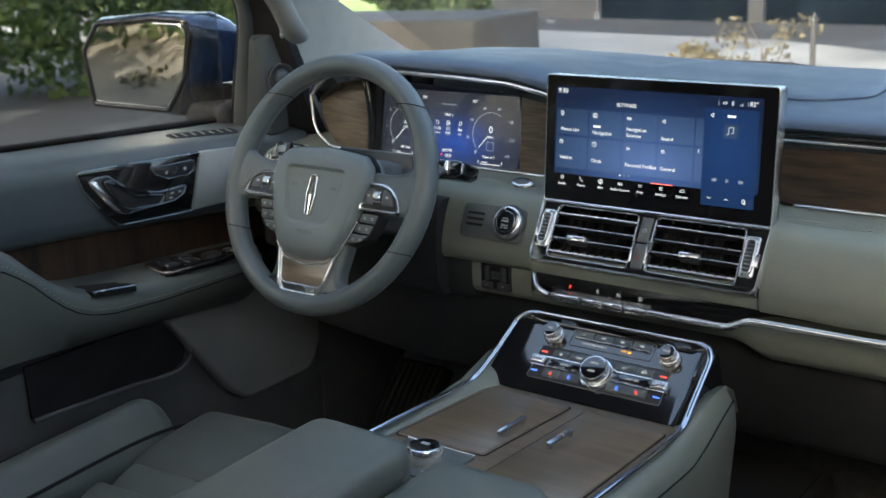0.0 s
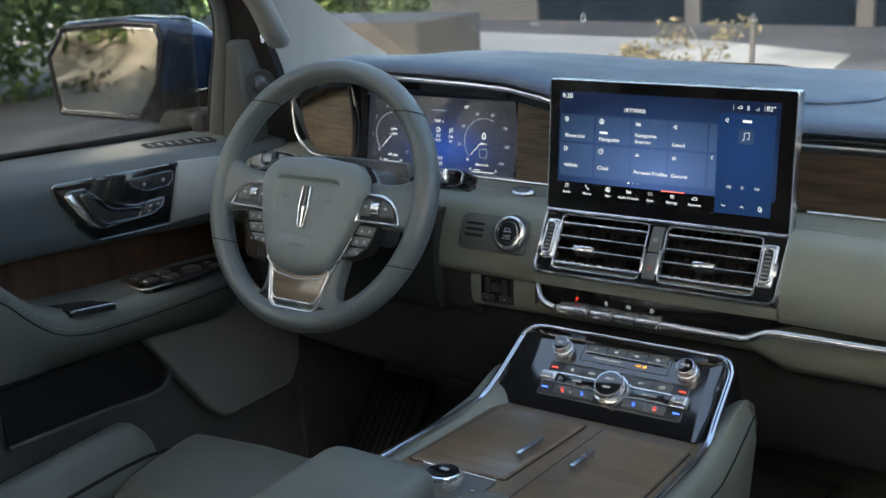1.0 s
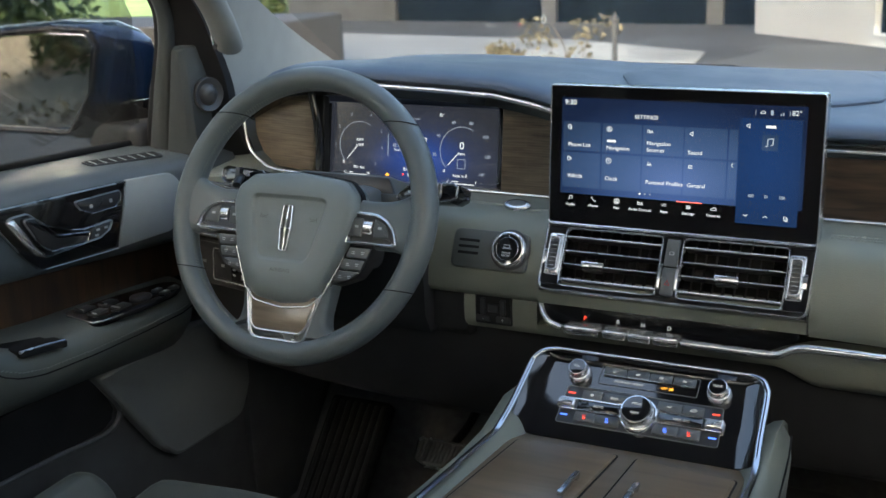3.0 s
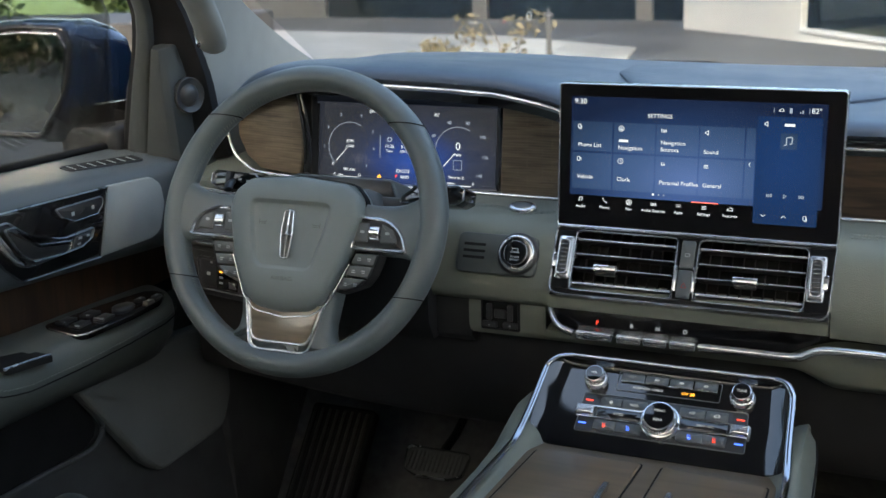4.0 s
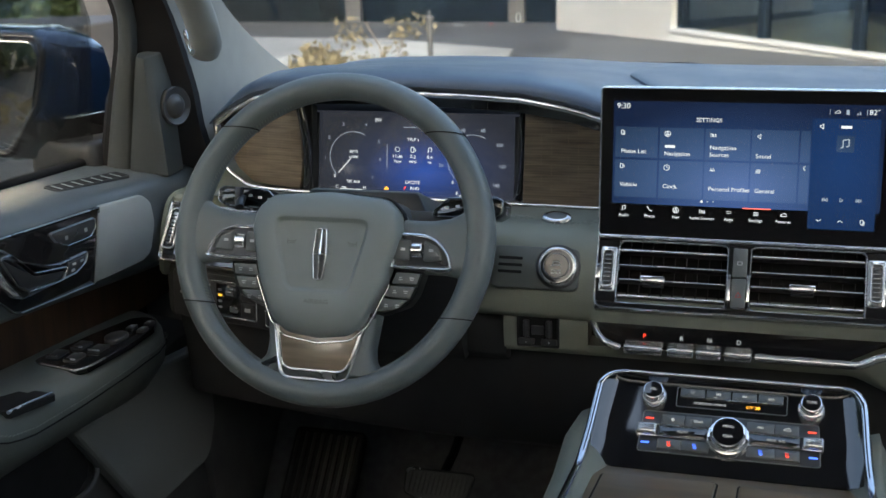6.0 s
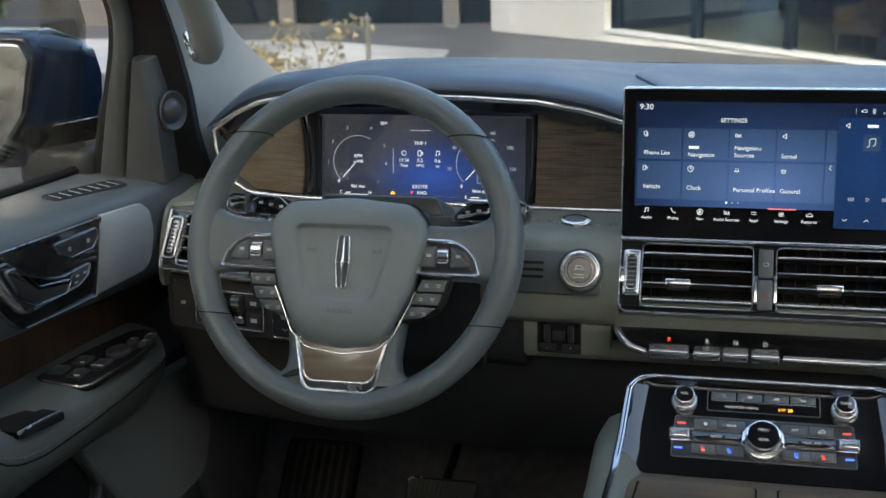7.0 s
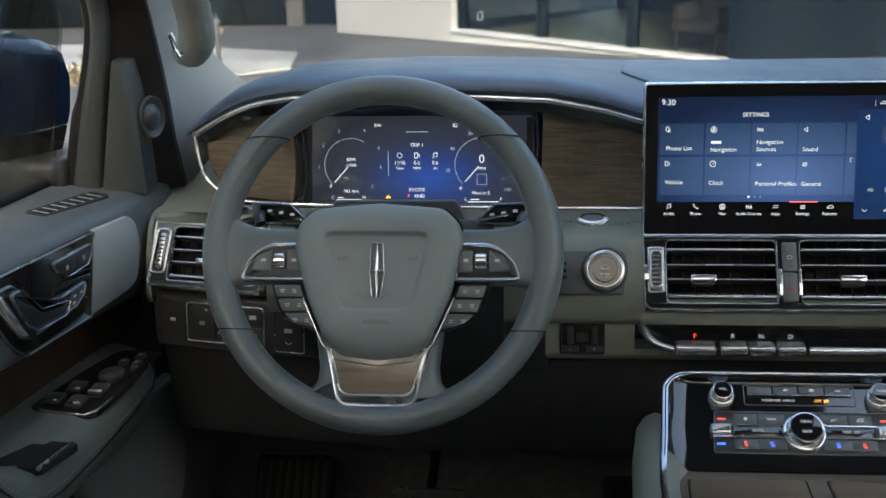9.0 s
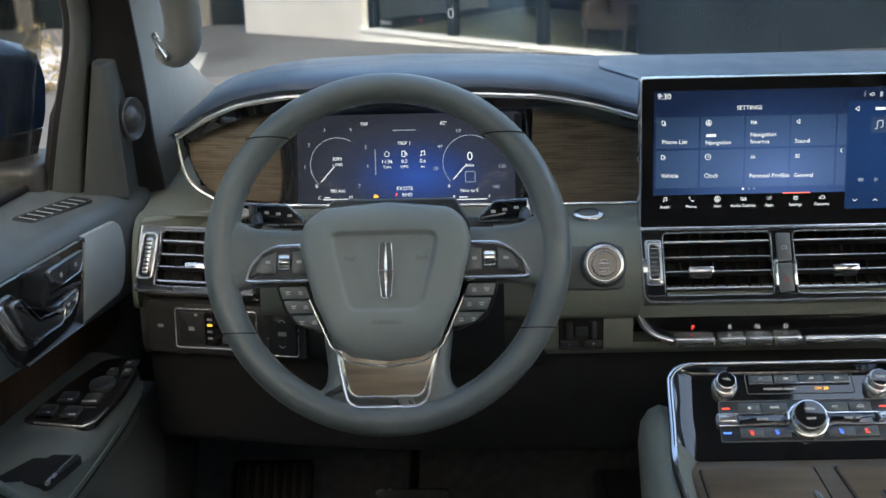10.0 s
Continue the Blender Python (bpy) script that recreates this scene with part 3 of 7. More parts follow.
def icon(kind, u, v, s=0.0026, mat=WHITE, par=scr, w=T):
    p = lambda *q: [(u + a * s, v + b * s) for a, b in q]
    if kind == "ring":
        return ring_icon(u, v, s, w, mat, par, s * 0.2)
    sets = {"note": [p((-.5, -.8), (-.5, .8), (.7, 1), (.7, -.5)), p((-1, -.9), (-.5, -.7)), p((.2, -.6), (.7, -.4))],
            "phone": [p((-1, 1), (-.6, .2), (-.1, -.4), (.9, -1)), p((-1, 1), (-.5, 1)), p((.9, -1), (1, -.4))],
            "nav": [p((-.6, -.7), (0, .9), (.6, -.7), (0, -.3), (-.6, -.7))],
            "list": [p((-1, .6), (1, .6)), p((-1, 0), (1, 0)), p((-1, -.6), (1, -.6))],
            "grid": [p((-1, .5), (-.5, .5)), p((-.25, .5), (.25, .5)), p((.5, .5), (1, .5)), p((-1, -.3), (-.5, -.3)), p((-.25, -.3), (.25, -.3)), p((.5, -.3), (1, -.3))],
            "car": [p((-1.2, -.4), (-1.1, .2), (-.5, .3), (-.1, .8), (.7, .8), (1.2, .1), (1.2, -.4), (-1.2, -.4))],
            "cards": [p((-.7, -.6), (-.7, 1), (.4, 1), (.4, -.6), (-.7, -.6)), p((-.2, -1), (.8, -1), (.8, .5))],
            "horn": [p((-.8, -.3), (-.8, .3), (-.3, .4), (.5, 1), (.5, -1), (-.3, -.4), (-.8, -.3))],
            "bars": [p((-1, -.8), (-1, .9)), p((-.4, -.8), (-.4, .5), (.1, .2), (.1, -.8)), p((.5, -.8), (.9, .6), (1.2, -.8))],
            "clock": [p((0, .6), (0, 0), (.5, 0))],
            "people": [p((-.8, -.8), (-.8, -.2), (-.2, -.2), (-.2, -.8)), p((-.5, .1), (-.5, .7)), p((.2, -.8), (.2, -.2), (.9, -.2), (.9, -.8)), p((.5, .1), (.5, .7))],
            "rew": [p((0, .7), (-.9, 0), (0, -.7), (0, .7)), p((1, .7), (.1, 0), (1, -.7), (1, .7)), p((-1, .7), (-1, -.7))],
            "fwd": [p((0, .7), (.9, 0), (0, -.7), (0, .7)), p((-1, .7), (-.1, 0), (-1, -.7), (-1, .7)), p((1, .7), (1, -.7))],
            "play": [p((-.5, .8), (.8, 0), (-.5, -.8), (-.5, .8))],
            "down": [p((-1, .4), (0, -.5), (1, .4))], "up": [p((-1, -.4), (0, .5), (1, -.4))], "left": [p((.4, 1), (-.4, 0), (.4, -1))],
            "fan": [p((-.8, 0), (.8, 0)), p((0, -.8), (0, .8)), p((-.5, -.5), (.5, .5)), p((-.5, .5), (.5, -.5))],
            "seat": [p((-.7, 1), (-.4, -.5), (.7, -.5)), p((-.6, -.9), (.6, -.9)), p((.2, .9), (.2, .1))],
            "pump": [p((-.8, -.9), (-.8, .9), (.3, .9), (.3, -.9), (-.8, -.9)), p((.3, .3), (.9, .3), (.9, -.6))]}
    return line_icon(sets[kind], w, mat, par, s * 0.26)


for k, u, v in (("note", -131.9, -51.2), ("phone", -102.8, -51.4), ("nav", -73.8, -51.6), ("bars", -45.1, -51.8), ("grid", -16.2, -51.8), ("list", 12.8, -52), ("car", 42.1, -52.2),
                ("cards", -134.8, 34.0), ("nav", -85.4, 33.6), ("bars", -36, 33.4), ("horn", 13, 33.0), ("pump", -134.8, -3.6), ("clock", -85.4, -4.0), ("people", -36, -4.6), ("list", 13, -5.0),
                ("horn", 77.0, 45.6), ("down", 78.4, -55.8), ("up", 100.7, -56.2), ("cards", 123.2, -56.6), ("left", 61, 0)):
    icon(k, u / 1000, v / 1000)
for u, v in ((-73.8, -51.6), (-85.4, 33.6), (-85.4, -4.0)):
    icon("ring", u / 1000, v / 1000, 0.0034)
for k, u in (("rew", 83.7), ("play", 100.5), ("fwd", 118.2)):
    icon(k, u / 1000, -0.033, 0.0026, DIM, scr, 0.0013)
icon("note", 0.1015, 0.0275, 0.0050, DIM, scr, 0.0014)
icon("car", 0.092, 0.061, 0.0022)
bars([(0.102, 0.061, 0.003, 0.0055), (0.112, 0.0592, 0.0014, 0.002), (0.1145, 0.0600, 0.0014, 0.0035), (0.084, 0.061, 0.0006, 0.006), (0.1215, 0.061, 0.0006, 0.006)], T, DIM, scr)

# ---- centre air vents ----
vent = thing("air_vent", panel(0, 0.176, 0.627, 33), "twin black air vents with chrome-edged slats below the touchscreen", "air vent")
SUR = rounded(mm((-161, 45), (-160, -41), (159, -41), (161, 45)), (0.004, 0.014, 0.014, 0.004))
part("backing", slab(SUR, -0.040, -0.030, 0), VOID, vent)
part("surround_frame", band(SUR, 0.0032, -0.012, 0.0040), CHROME, vent, "chrome frame", 60)
bm = bmesh.new()
for a in ((-159, 39.5, 159, 45), (-158, -41, 158, -32), (-159, -33, -134.5, 40), (-14, -33, 10, 40), (131, -33, 159, 40)):
    box(a[0] / 1000, a[1] / 1000, -0.030, a[2] / 1000, a[3] / 1000, 0.0, 0.001, 1, bm)
part("bezel", bm, BLACK, vent, "gloss black bezel")
for u0, u1, tab in ((-135.5, -13.5, -94.5), (9.5, 131.5, 66.0)):
    part("opening_trim", band(rrect(u0 / 1000, -0.0335, u1 / 1000, 0.0405, 0.008, 6), 0.0018, -0.004, 0.0022), CHROME, vent, "chrome outline", 60)
    for v, mat, h in ((30, CHROME, 2.0), (12.5, DARKKEY, 2.0), (-4, DARKKEY, 2.0), (-23, CHROME, 2.2)):
        o = part("slat", box((u0 + 2) / 1000, (v - h) / 1000, -0.022, (u1 - 2) / 1000, (v + h * 0.3) / 1000, -0.003, 0.0009, 2), DARKKEY, vent)
        if mat is CHROME:
            part("slat_edge", tube([((u0 + 3) / 1000, (v - 0.8) / 1000, -0.0025), ((u1 - 3) / 1000, (v - 0.8) / 1000, -0.0025)], 0.0015, 8), CHROME, o, "chrome edge", 60)
        else:
            part("slat_edge", tube([((u0 + 3) / 1000, (v - 0.8) / 1000, -0.0028), ((u1 - 3) / 1000, (v - 0.8) / 1000, -0.0028)], 0.0008, 8), SATIN, o, "", 60)
    for k in range(9):
        u = (u0 + 10 + k * 12.8) / 1000
        part("vane", box(u - 0.0007, -0.032, -0.030, u + 0.0007, 0.038, -0.020, 0), VOID, vent)
    tb = part("adjuster", box((tab - 14) / 1000, -0.0085, -0.004, (tab + 14) / 1000, -0.0010, 0.006, 0.0018, 2), CHROME, vent, "chrome slider tab")
    part("grip", box((tab - 12) / 1000, -0.012, -0.008, (tab + 12) / 1000, -0.0085, 0.002, 0.001, 1), DARKKEY, tb)
for u, s in ((-145.8, -1), (141.5, 1)):
    part("thumbwheel_plate", slab(rrect(u / 1000 - 0.0095, -0.021, u / 1000 + 0.0095, 0.032, 0.004), -0.004, 0.002, 0.002), CHROME, vent, "chrome plate")
    part("thumbwheel_ring", band(rrect(u / 1000 - 0.0078, -0.0165, u / 1000 + 0.0078, 0.0275, 0.006), 0.0028, 0.001, 0.0065), CHROME, vent, smooth=60)
    part("plate_clip", box(u / 1000 + s * 0.010 - 0.003, -0.007, -0.002, u / 1000 + s * 0.010 + 0.003, 0.010, 0.0035, 0.001, 2), CHROME, vent)
    tw = part("thumbwheel", slab(rrect(u / 1000 - 0.0048, -0.0135, u / 1000 + 0.0048, 0.0245, 0.004), 0.001, 0.0045, 0.001), DARKKEY, vent)
    for k in range(7):
        part("rib", box(u / 1000 - 0.0042, -0.0105 + k * 0.005, 0.004, u / 1000 + 0.0042, -0.0090 + k * 0.005, 0.0058, 0.0005, 1), SATIN, tw)
st = part("hazard_button", slab(rrect(-0.0088, -0.031, 0.0068, 0.002, 0.002), -0.002, 0.0035, 0.001), KEY, vent, "grey hazard light button")
line_icon([mm((-4, -19), (2, -19), (-1, -13.5), (-4, -19))], 0.0037, shader("red_print", (0.35, 0.03, 0.03), 0.5), st, 0.0008)
st = part("camera_button", slab(rrect(-0.0088, 0.0035, 0.0068, 0.0365, 0.002), -0.002, 0.0035, 0.001), KEY, vent)
line_icon([mm((-3.5, 17.5), (-3.5, 21), (1, 21), (1.8, 19.3), (1, 17.5), (-3.5, 17.5))], 0.0037, INK, st, 0.0006)
for u in (-0.0115, 0.0092):
    part("chrome_clip", box(u - 0.0018, -0.024, -0.002, u + 0.0018, 0.006, 0.0045, 0.001, 2), CHROME, vent)

# ---- left air vent ----
lv = thing("air_vent", panel(-0.668, 0.2215, 0.629, 33, -11), "slatted black air vent in a chrome frame beside the door", "air vent")
SL = rounded(mm((-75, 42), (-73, -39), (76, -39), (76, 42)), (0.003, 0.010, 0.010, 0.003))
part("backing", slab(SL, -0.030, -0.022, 0), VOID, lv)
part("surround_frame", band(SL, 0.0034, -0.010, 0.004), CHROME, lv, "chrome frame", 60)
bm = bmesh.new()
for a in ((-73, 36, 75, 42), (-72, -38, 75, -30), (-73, -31, -48, 37), (66, -31, 75, 37)):
    box(a[0] / 1000, a[1] / 1000, -0.022, a[2] / 1000, a[3] / 1000, 0.0, 0.001, 1, bm)
part("bezel", bm, BLACK, lv, "gloss black bezel")
part("opening_trim", band(rrect(-0.0495, -0.0315, 0.0665, 0.0375, 0.007, 6), 0.0018, -0.004, 0.0022), CHROME, lv, "chrome outline", 60)
for v, mat in ((25, CHROME), (9, DARKKEY), (-6, DARKKEY), (-23, CHROME)):
    o = part("slat", box(-0.047, (v - 2) / 1000, -0.018, 0.064, (v + 0.8) / 1000, -0.003, 0.0009, 2), DARKKEY, lv)
    part("slat_edge", tube([(-0.046, (v - 0.7) / 1000, -0.0025), (0.063, (v - 0.7) / 1000, -0.0025)], 0.0015 if mat is CHROME else 0.0008, 8), CHROME, o, smooth=60)
for k in range(8):
    part("vane", box(-0.040 + k * 0.0135, -0.030, -0.022, -0.0385 + k * 0.0135, 0.036, -0.017, 0), VOID, lv)
part("adjuster", box(-0.012, -0.0095, -0.004, 0.014, -0.002, 0.006, 0.0018, 2), CHROME, lv, "chrome slider tab")
part("thumbwheel_plate", slab(rrect(-0.0715, -0.024, -0.0505, 0.033, 0.004), -0.004, 0.0012, 0.001), BLACK, lv, "gloss black plate")
part("thumbwheel_ring", tube([(u, v, 0.0022) for u, v in rrect(-0.0700, -0.0225, -0.0520, 0.0315, 0.006)], 0.0016, 8, True), CHROME, lv, "chrome ring", 60)
tw = part("thumbwheel", slab(rrect(-0.0655, -0.0175, -0.0565, 0.0265, 0.004), 0.0, 0.0040, 0.0016), SATIN, lv)
for k in range(8):
    part("rib", box(-0.0645, -0.0145 + k * 0.005, 0.0035, -0.0575, -0.0125 + k * 0.005, 0.0050, 0.0005, 1), DARKKEY, tw)

# ---- gear selector ----
gear = thing("gear_selector", pose(0, 0.157, 0.548), "row of chrome gear keys with lit letters in a black recess", "gear selector")
for s, a, b in (("P", -124, -80), ("R", -75, -46), ("N", -43.5, -16), ("D", -13, 17)):
    k = part("gear_key", box(a / 1000, -0.010, -0.0062, b / 1000, 0.020, 0.0050, 0.0026, 3), CHROME, gear, "chrome gear key")
    part("key_seam", box(a / 1000 + 0.002, -0.0104, -0.0004, b / 1000 - 0.002, -0.0098, 0.0004, 0), DARKKEY, k)
    t = lettering(s, 0.0072, (0, 0, 0), RED if s == "P" else PRINT, gear)
    t.matrix_basis = panel((a + b) / 2000, 0.0075, 0.004, 14) @ Matrix.Translation((0, 0.0062, 0.0006))
part("backplate", slab(rounded(mm((-166, 24), (-146, -8), (108, -10), (132, 2), (150, 12), (150, 24)), 0.006), -0.004, 0, 0.001), PLATE, gear, "gloss black plate").matrix_basis = panel(0, 0.0075, 0.004, 14)
bar = smooth_path([(-0.164, 0.020, 0.030), (-0.158, 0.008, 0.016), (-0.145, -0.004, 0.006), (-0.127, -0.007, 0.0005)], 5)
part("end_trim", tube(bar, 0.0042, 10), CHROME, gear, "curved chrome trim", 60)
bar = [(0.0205, -0.006, 0), (0.08, -0.006, 0)] + smooth_path([(0.118, -0.006, 0.0), (0.131, -0.007, 0.002), (0.146, -0.009, 0.0105), (0.160, -0.010, 0.0142), (0.19, -0.010, 0.0148)], 5)
bar += [(x, -0.008 + sweep(x), 0.0140) for x in stations(0.25, 0.76, 10)]
part("dash_bar", tube(bar, 0.0048, 10), CHROME, gear, "long chrome bar running to the passenger side", 60)

# ---- start button, glove and brake switches ----
sw = thing("start_button", panel(-0.2025, 0.176, 0.631, 27), "round trailer and start button with knurled chrome rim", "button")
part("insert_plate", slab(rrect(-0.078, -0.027, 0.024, 0.022, 0.009), -0.006, 0.0022, 0.0015), MIDGREY, sw, "grey insert plate")
part("shadow_ring", lathe([(0.0258, -0.002), (0.0258, 0.0030), (0.0245, 0.0042), (0.0225, 0.0042)], 48), DARKKEY, sw, smooth=50)
part("base_ring", lathe([(0.0230, -0.002), (0.0230, 0.006), (0.0222, 0.009), (0.0208, 0.0105), (0.0186, 0.0105), (0.0178, 0.0085)], 48), CHROME, sw, "chrome rim", 50)
part("dial", lathe([(0.0182, 0.006), (0.0182, 0.0102), (0.0150, 0.0104)], 40), BLACK, sw)
part("cap", lathe([(0.0138, 0.009), (0.0138, 0.0118), (0.0134, 0.0124), (0.0060, 0.0125)], 40), BLACK, sw, "gloss black cap")
part("cap_trim", band([(0.0149 * math.cos(k * math.tau / 36), 0.0149 * math.sin(k * math.tau / 36)) for k in range(36)], 0.0009, 0.0105, 0.0122), SATIN, sw, smooth=60)
lettering("TRAILER", 0.0031, (0, -0.0055, 0.0128), INK, sw)
lettering("BACKUP", 0.0031, (0, -0.0088, 0.0128), INK, sw)
line_icon([mm((-4, 1), (-4, 4.5), (3, 4.5), (4, 1), (-4, 1)), mm((-6, 0), (6, 0))], 0.0128, INK, sw, 0.0007)
for v in (-0.010, -0.002, 0.006):
    part("slot", box(-0.070, v, 0.0, -0.042, v + 0.0034, 0.0026, 0.0004, 1), VOID, sw)

tb = thing("oval_button", panel(-0.2145, 0.230, 0.6725, 64), "small oval chrome button on the dash ledge", "button")
ov = [(0.0180 * math.cos(k * math.tau / 32), 0.0105 * math.sin(k * math.tau / 32)) for k in range(32)]
part("rim", slab(ov, -0.002, 0.0048, 0.0028), SATIN, tb, "chrome rim", 60)
part("cap", slab([(u * 0.70, v * 0.60) for u, v in ov], 0.003, 0.0052, 0.001), KEY, tb)

bc = thing("brake_switch", panel(-0.2265, 0.173, 0.5530, 2), "recessed black trailer brake switch", "switch")
part("frame", band(rrect(-0.0255, -0.0215, 0.0255, 0.0195, 0.003), 0.003, -0.004, 0.0022), CHEEK, bc)
part("recess", slab(rrect(-0.0235, -0.0195, 0.0235, 0.0175, 0.002), -0.002, 0.0006, 0), VOID, bc)
for u in (-0.0135, 0.0135):
    part("lever", box(u - 0.0035, -0.008, 0.0, u + 0.0035, 0.013, 0.006, 0.0018, 2), DARKKEY, bc)
    part("key", box(u - 0.0095, -0.0175, 0.0, u + 0.0095, -0.010, 0.004, 0.001, 2), DARKKEY, bc)
part("gain_slider", box(-0.0075, -0.005, 0.0, 0.0075, 0.006, 0.003, 0.001, 1), DARKKEY, bc)
lettering("-", 0.007, (-0.0135, -0.0138, 0.0043), INK, bc)
lettering("+", 0.007, (0.0135, -0.0138, 0.0043), INK, bc)

# ---- headlamp switches ----
hl = thing("headlamp_switch", panel(-0.645, 0.215, 0.5465, 6, -11), "headlamp switch panel framed in chrome under the air vent", "switch")
part("plate", slab(rrect(-0.092, -0.031, 0.105, 0.031, 0.006), -0.006, 0.001, 0.001), DARKKEY, hl)
part("trim", tube([(u, v, 0.0026) for u, v in rrect(-0.056, -0.023, 0.045, 0.024, 0.004)], 0.0013, 8, True), CHROME, hl, "thin chrome trim", 60)
part("lamp_key", slab(rrect(-0.052, -0.019, -0.022, 0.020, 0.003), 0.0, 0.003, 0.001), DARKKEY, hl)
part("roller_well", slab(rrect(-0.020, -0.020, 0.018, 0.021, 0.002), 0.0, 0.0016, 0.0004), BLACK, hl)
rl = part("roller", tube(mm((1, 13, 2), (13, 13, 2)), 0.008, 18), CHROME, hl, "ribbed chrome roller", 30)
for k in range(5):
    part("rib", tube(mm((1.5, 7.5 + k * 2.6, 9.2 - abs(k - 2) * 0.9), (12.5, 7.5 + k * 2.6, 9.2 - abs(k - 2) * 0.9)), 0.0005, 6), DARKKEY, rl)
part("lamp_bar", box(0.002, -0.016, 0.001, 0.014, -0.008, 0.003, 0.0006, 1), SATIN, hl)
part("key", slab(rrect(0.020, 0.001, 0.042, 0.021, 0.002), 0.0, 0.003, 0.001), DARKKEY, hl)
part("key", slab(rrect(0.020, -0.020, 0.042, -0.001, 0.002), 0.0, 0.003, 0.001), DARKKEY, hl)
for v in (12, 5, -3, -11):
    bars([(-0.0135, v / 1000, 0.006, 0.0028)], 0.0019, AMBER if v == 5 else INK, hl)
bars([(-0.036, 0, 0.007, 0.0045), (-0.030, 0.017, 0.004, 0.003)], 0.0032, INK, hl)
bars([(0.031, 0.012, 0.009, 0.005), (0.031, -0.010, 0.009, 0.005), (-0.075, 0.002, 0.007, 0.004)], 0.0033, INK, hl)
pk = part("pedal_key", slab(rrect(0.060, -0.026, 0.094, 0.025, 0.003), -0.002, 0.0045, 0.0015), DARKKEY, hl, "black rocker for the pedals")
part("key_frame", tube([(u, v, 0.0018) for u, v in rrect(0.0585, -0.0275, 0.0955, 0.0265, 0.004)], 0.0009, 8, True), SATIN, hl, smooth=60)
bars([(0.077, 0, 0.010, 0.005)], 0.0047, INK, pk)
for s in (1, -1):
    line_icon([mm((73, 14 * s), (77, 17 * s), (81, 14 * s))], 0.0047, INK, pk, 0.0012)

# ---- instrument cluster ----
clu = thing("instrument_cluster", panel(-0.435, 0.35, 0.715, 10), "digital instrument cluster with rev counter and speed gauge", "instrument cluster")
# outer stops lifted to add the haze reflected on the cover glass
CB = display("gauge_backlight_haze", [(0.0, (0.018, 0.052, 0.24)), (0.3, (0.017, 0.035, 0.13)), (0.55, (0.021, 0.027, 0.052)), (0.8, (0.020, 0.023, 0.035)), (1.0, (0.015, 0.017, 0.024))], (0.022, -0.022), (0.15, 0.082), 0.21)
DISP = rounded(mm((-158, 55), (-153, -58), (153, -58), (150, 55)), 0.006)
part("screen", slab(DISP, -0.006, 0.0, 0.001), CB, clu, "dark blue lit display", 0)
part("lower_lip", box(-0.158, -0.066, -0.006, 0.156, -0.056, 0.030, 0.003, 2), BLACK, clu)
W = 0.0006
for s in (-1, 1):
    bm = bmesh.new()
    rings(bm, [[(s * u, v, w) for u, v, w in ((0.150, 0.052, 0.012), (0.150, -0.052, 0.012), (0.128 + 0.014 * (s > 0), -0.052, 0.001), (0.126 + 0.016 * (s > 0), 0.052, 0.001))], [(s * u, v, -0.004) for u, v in ((0.150, 0.052), (0.150, -0.052), (0.128 + 0.014 * (s > 0), -0.052), (0.126 + 0.016 * (s > 0), 0.052))]])
    part("side_cheek", bm, CHEEK, clu, "glossy black cheek beside the display", 0)


def arc(u, v, r, a0, a1, n=28):
    return [(u + r * math.cos(radians(a0 + (a1 - a0) * k / n)), v + r * math.sin(radians(a0 + (a1 - a0) * k / n))) for k in range(n + 1)]


for u, marks in ((-0.0775, ((0, -104, -32), (1, -118, -8), (2, -112, 19), (3, -92, 37), (4, -60, 37), (5, -42, 15), (6, -40, -8), (7, -51, -33))),
                 (0.0865, ((0, 60, -35), (20, 44, -13), (40, 50, 14), (60, 73, 33), (80, 100, 33), (100, 122, 15), (120, 126, -12), (140, 118, -37)))):
    line_icon([arc(u, -0.006, 0.0335, 225, 60)], W, DIM, clu, 0.0007, "dial_arc")
    line_icon([[(u - 0.021, -0.027), (u - 0.004, -0.008)]], W, WHITE, clu, 0.0011, "needle")
    for s, a, b in marks:
        lettering(str(s), 0.0062, (a / 1000, b / 1000, W), WHITE if s == 0 else DIM, clu)
lettering("RPM", 0.0060, (-0.0775, 0.001, W), WHITE, clu)
lettering("x1000", 0.0052, (-0.0775, -0.006, W), WHITE, clu)
lettering("0", 0.0150, (0.0865, 0.001, W), WHITE, clu)
lettering("MPH", 0.0050, (0.0865, -0.0105, W), WHITE, clu)
line_icon([rrect(0.0805, -0.0305, 0.0925, -0.0175, 0.001) + [(0.0805, -0.0305)]], W, DIM, clu, 0.0007)
for s, size, a, b in (("SW", 6.2, -42.8, 43.4), ("82°", 6.2, 54.9, 42.6), ("TRIP 1", 6.2, 5.7, 18.8), ("11:36", 6.4, -16, -3.3), ("0.2", 6.4, 5.5, -3.3), ("0.6", 6.4, 28.4, -3.3),
                      ("Time", 5, -16, -10), ("MPG", 5, 5.5, -10), ("mi", 5, 28.4, -10), ("EXCITE", 6.2, 5.2, -37), ("RND", 6.2, 8.2, -45), ("981.4mi", 5.8, -78, -38.5),
                      ("96mi to E", 5.8, 85, -41), ("C", 6, -101, -46.5), ("H", 6, -62, -46.5), ("E", 6, 66, -49), ("F", 6, 110, -49)):
    lettering(s, size / 1000, (a / 1000, b / 1000, W), WHITE, clu)
lettering("P", 0.0062, (-0.0052, -0.045, W), RED, clu)
for a, b, v in ((-97, -65, -49), (69, 107, -52), (72, 83, -49), (-95, -88, -46.5)):
    line_icon([mm((a, v), (b, v))], W, WHITE, clu, 0.0012, "level_gauge")
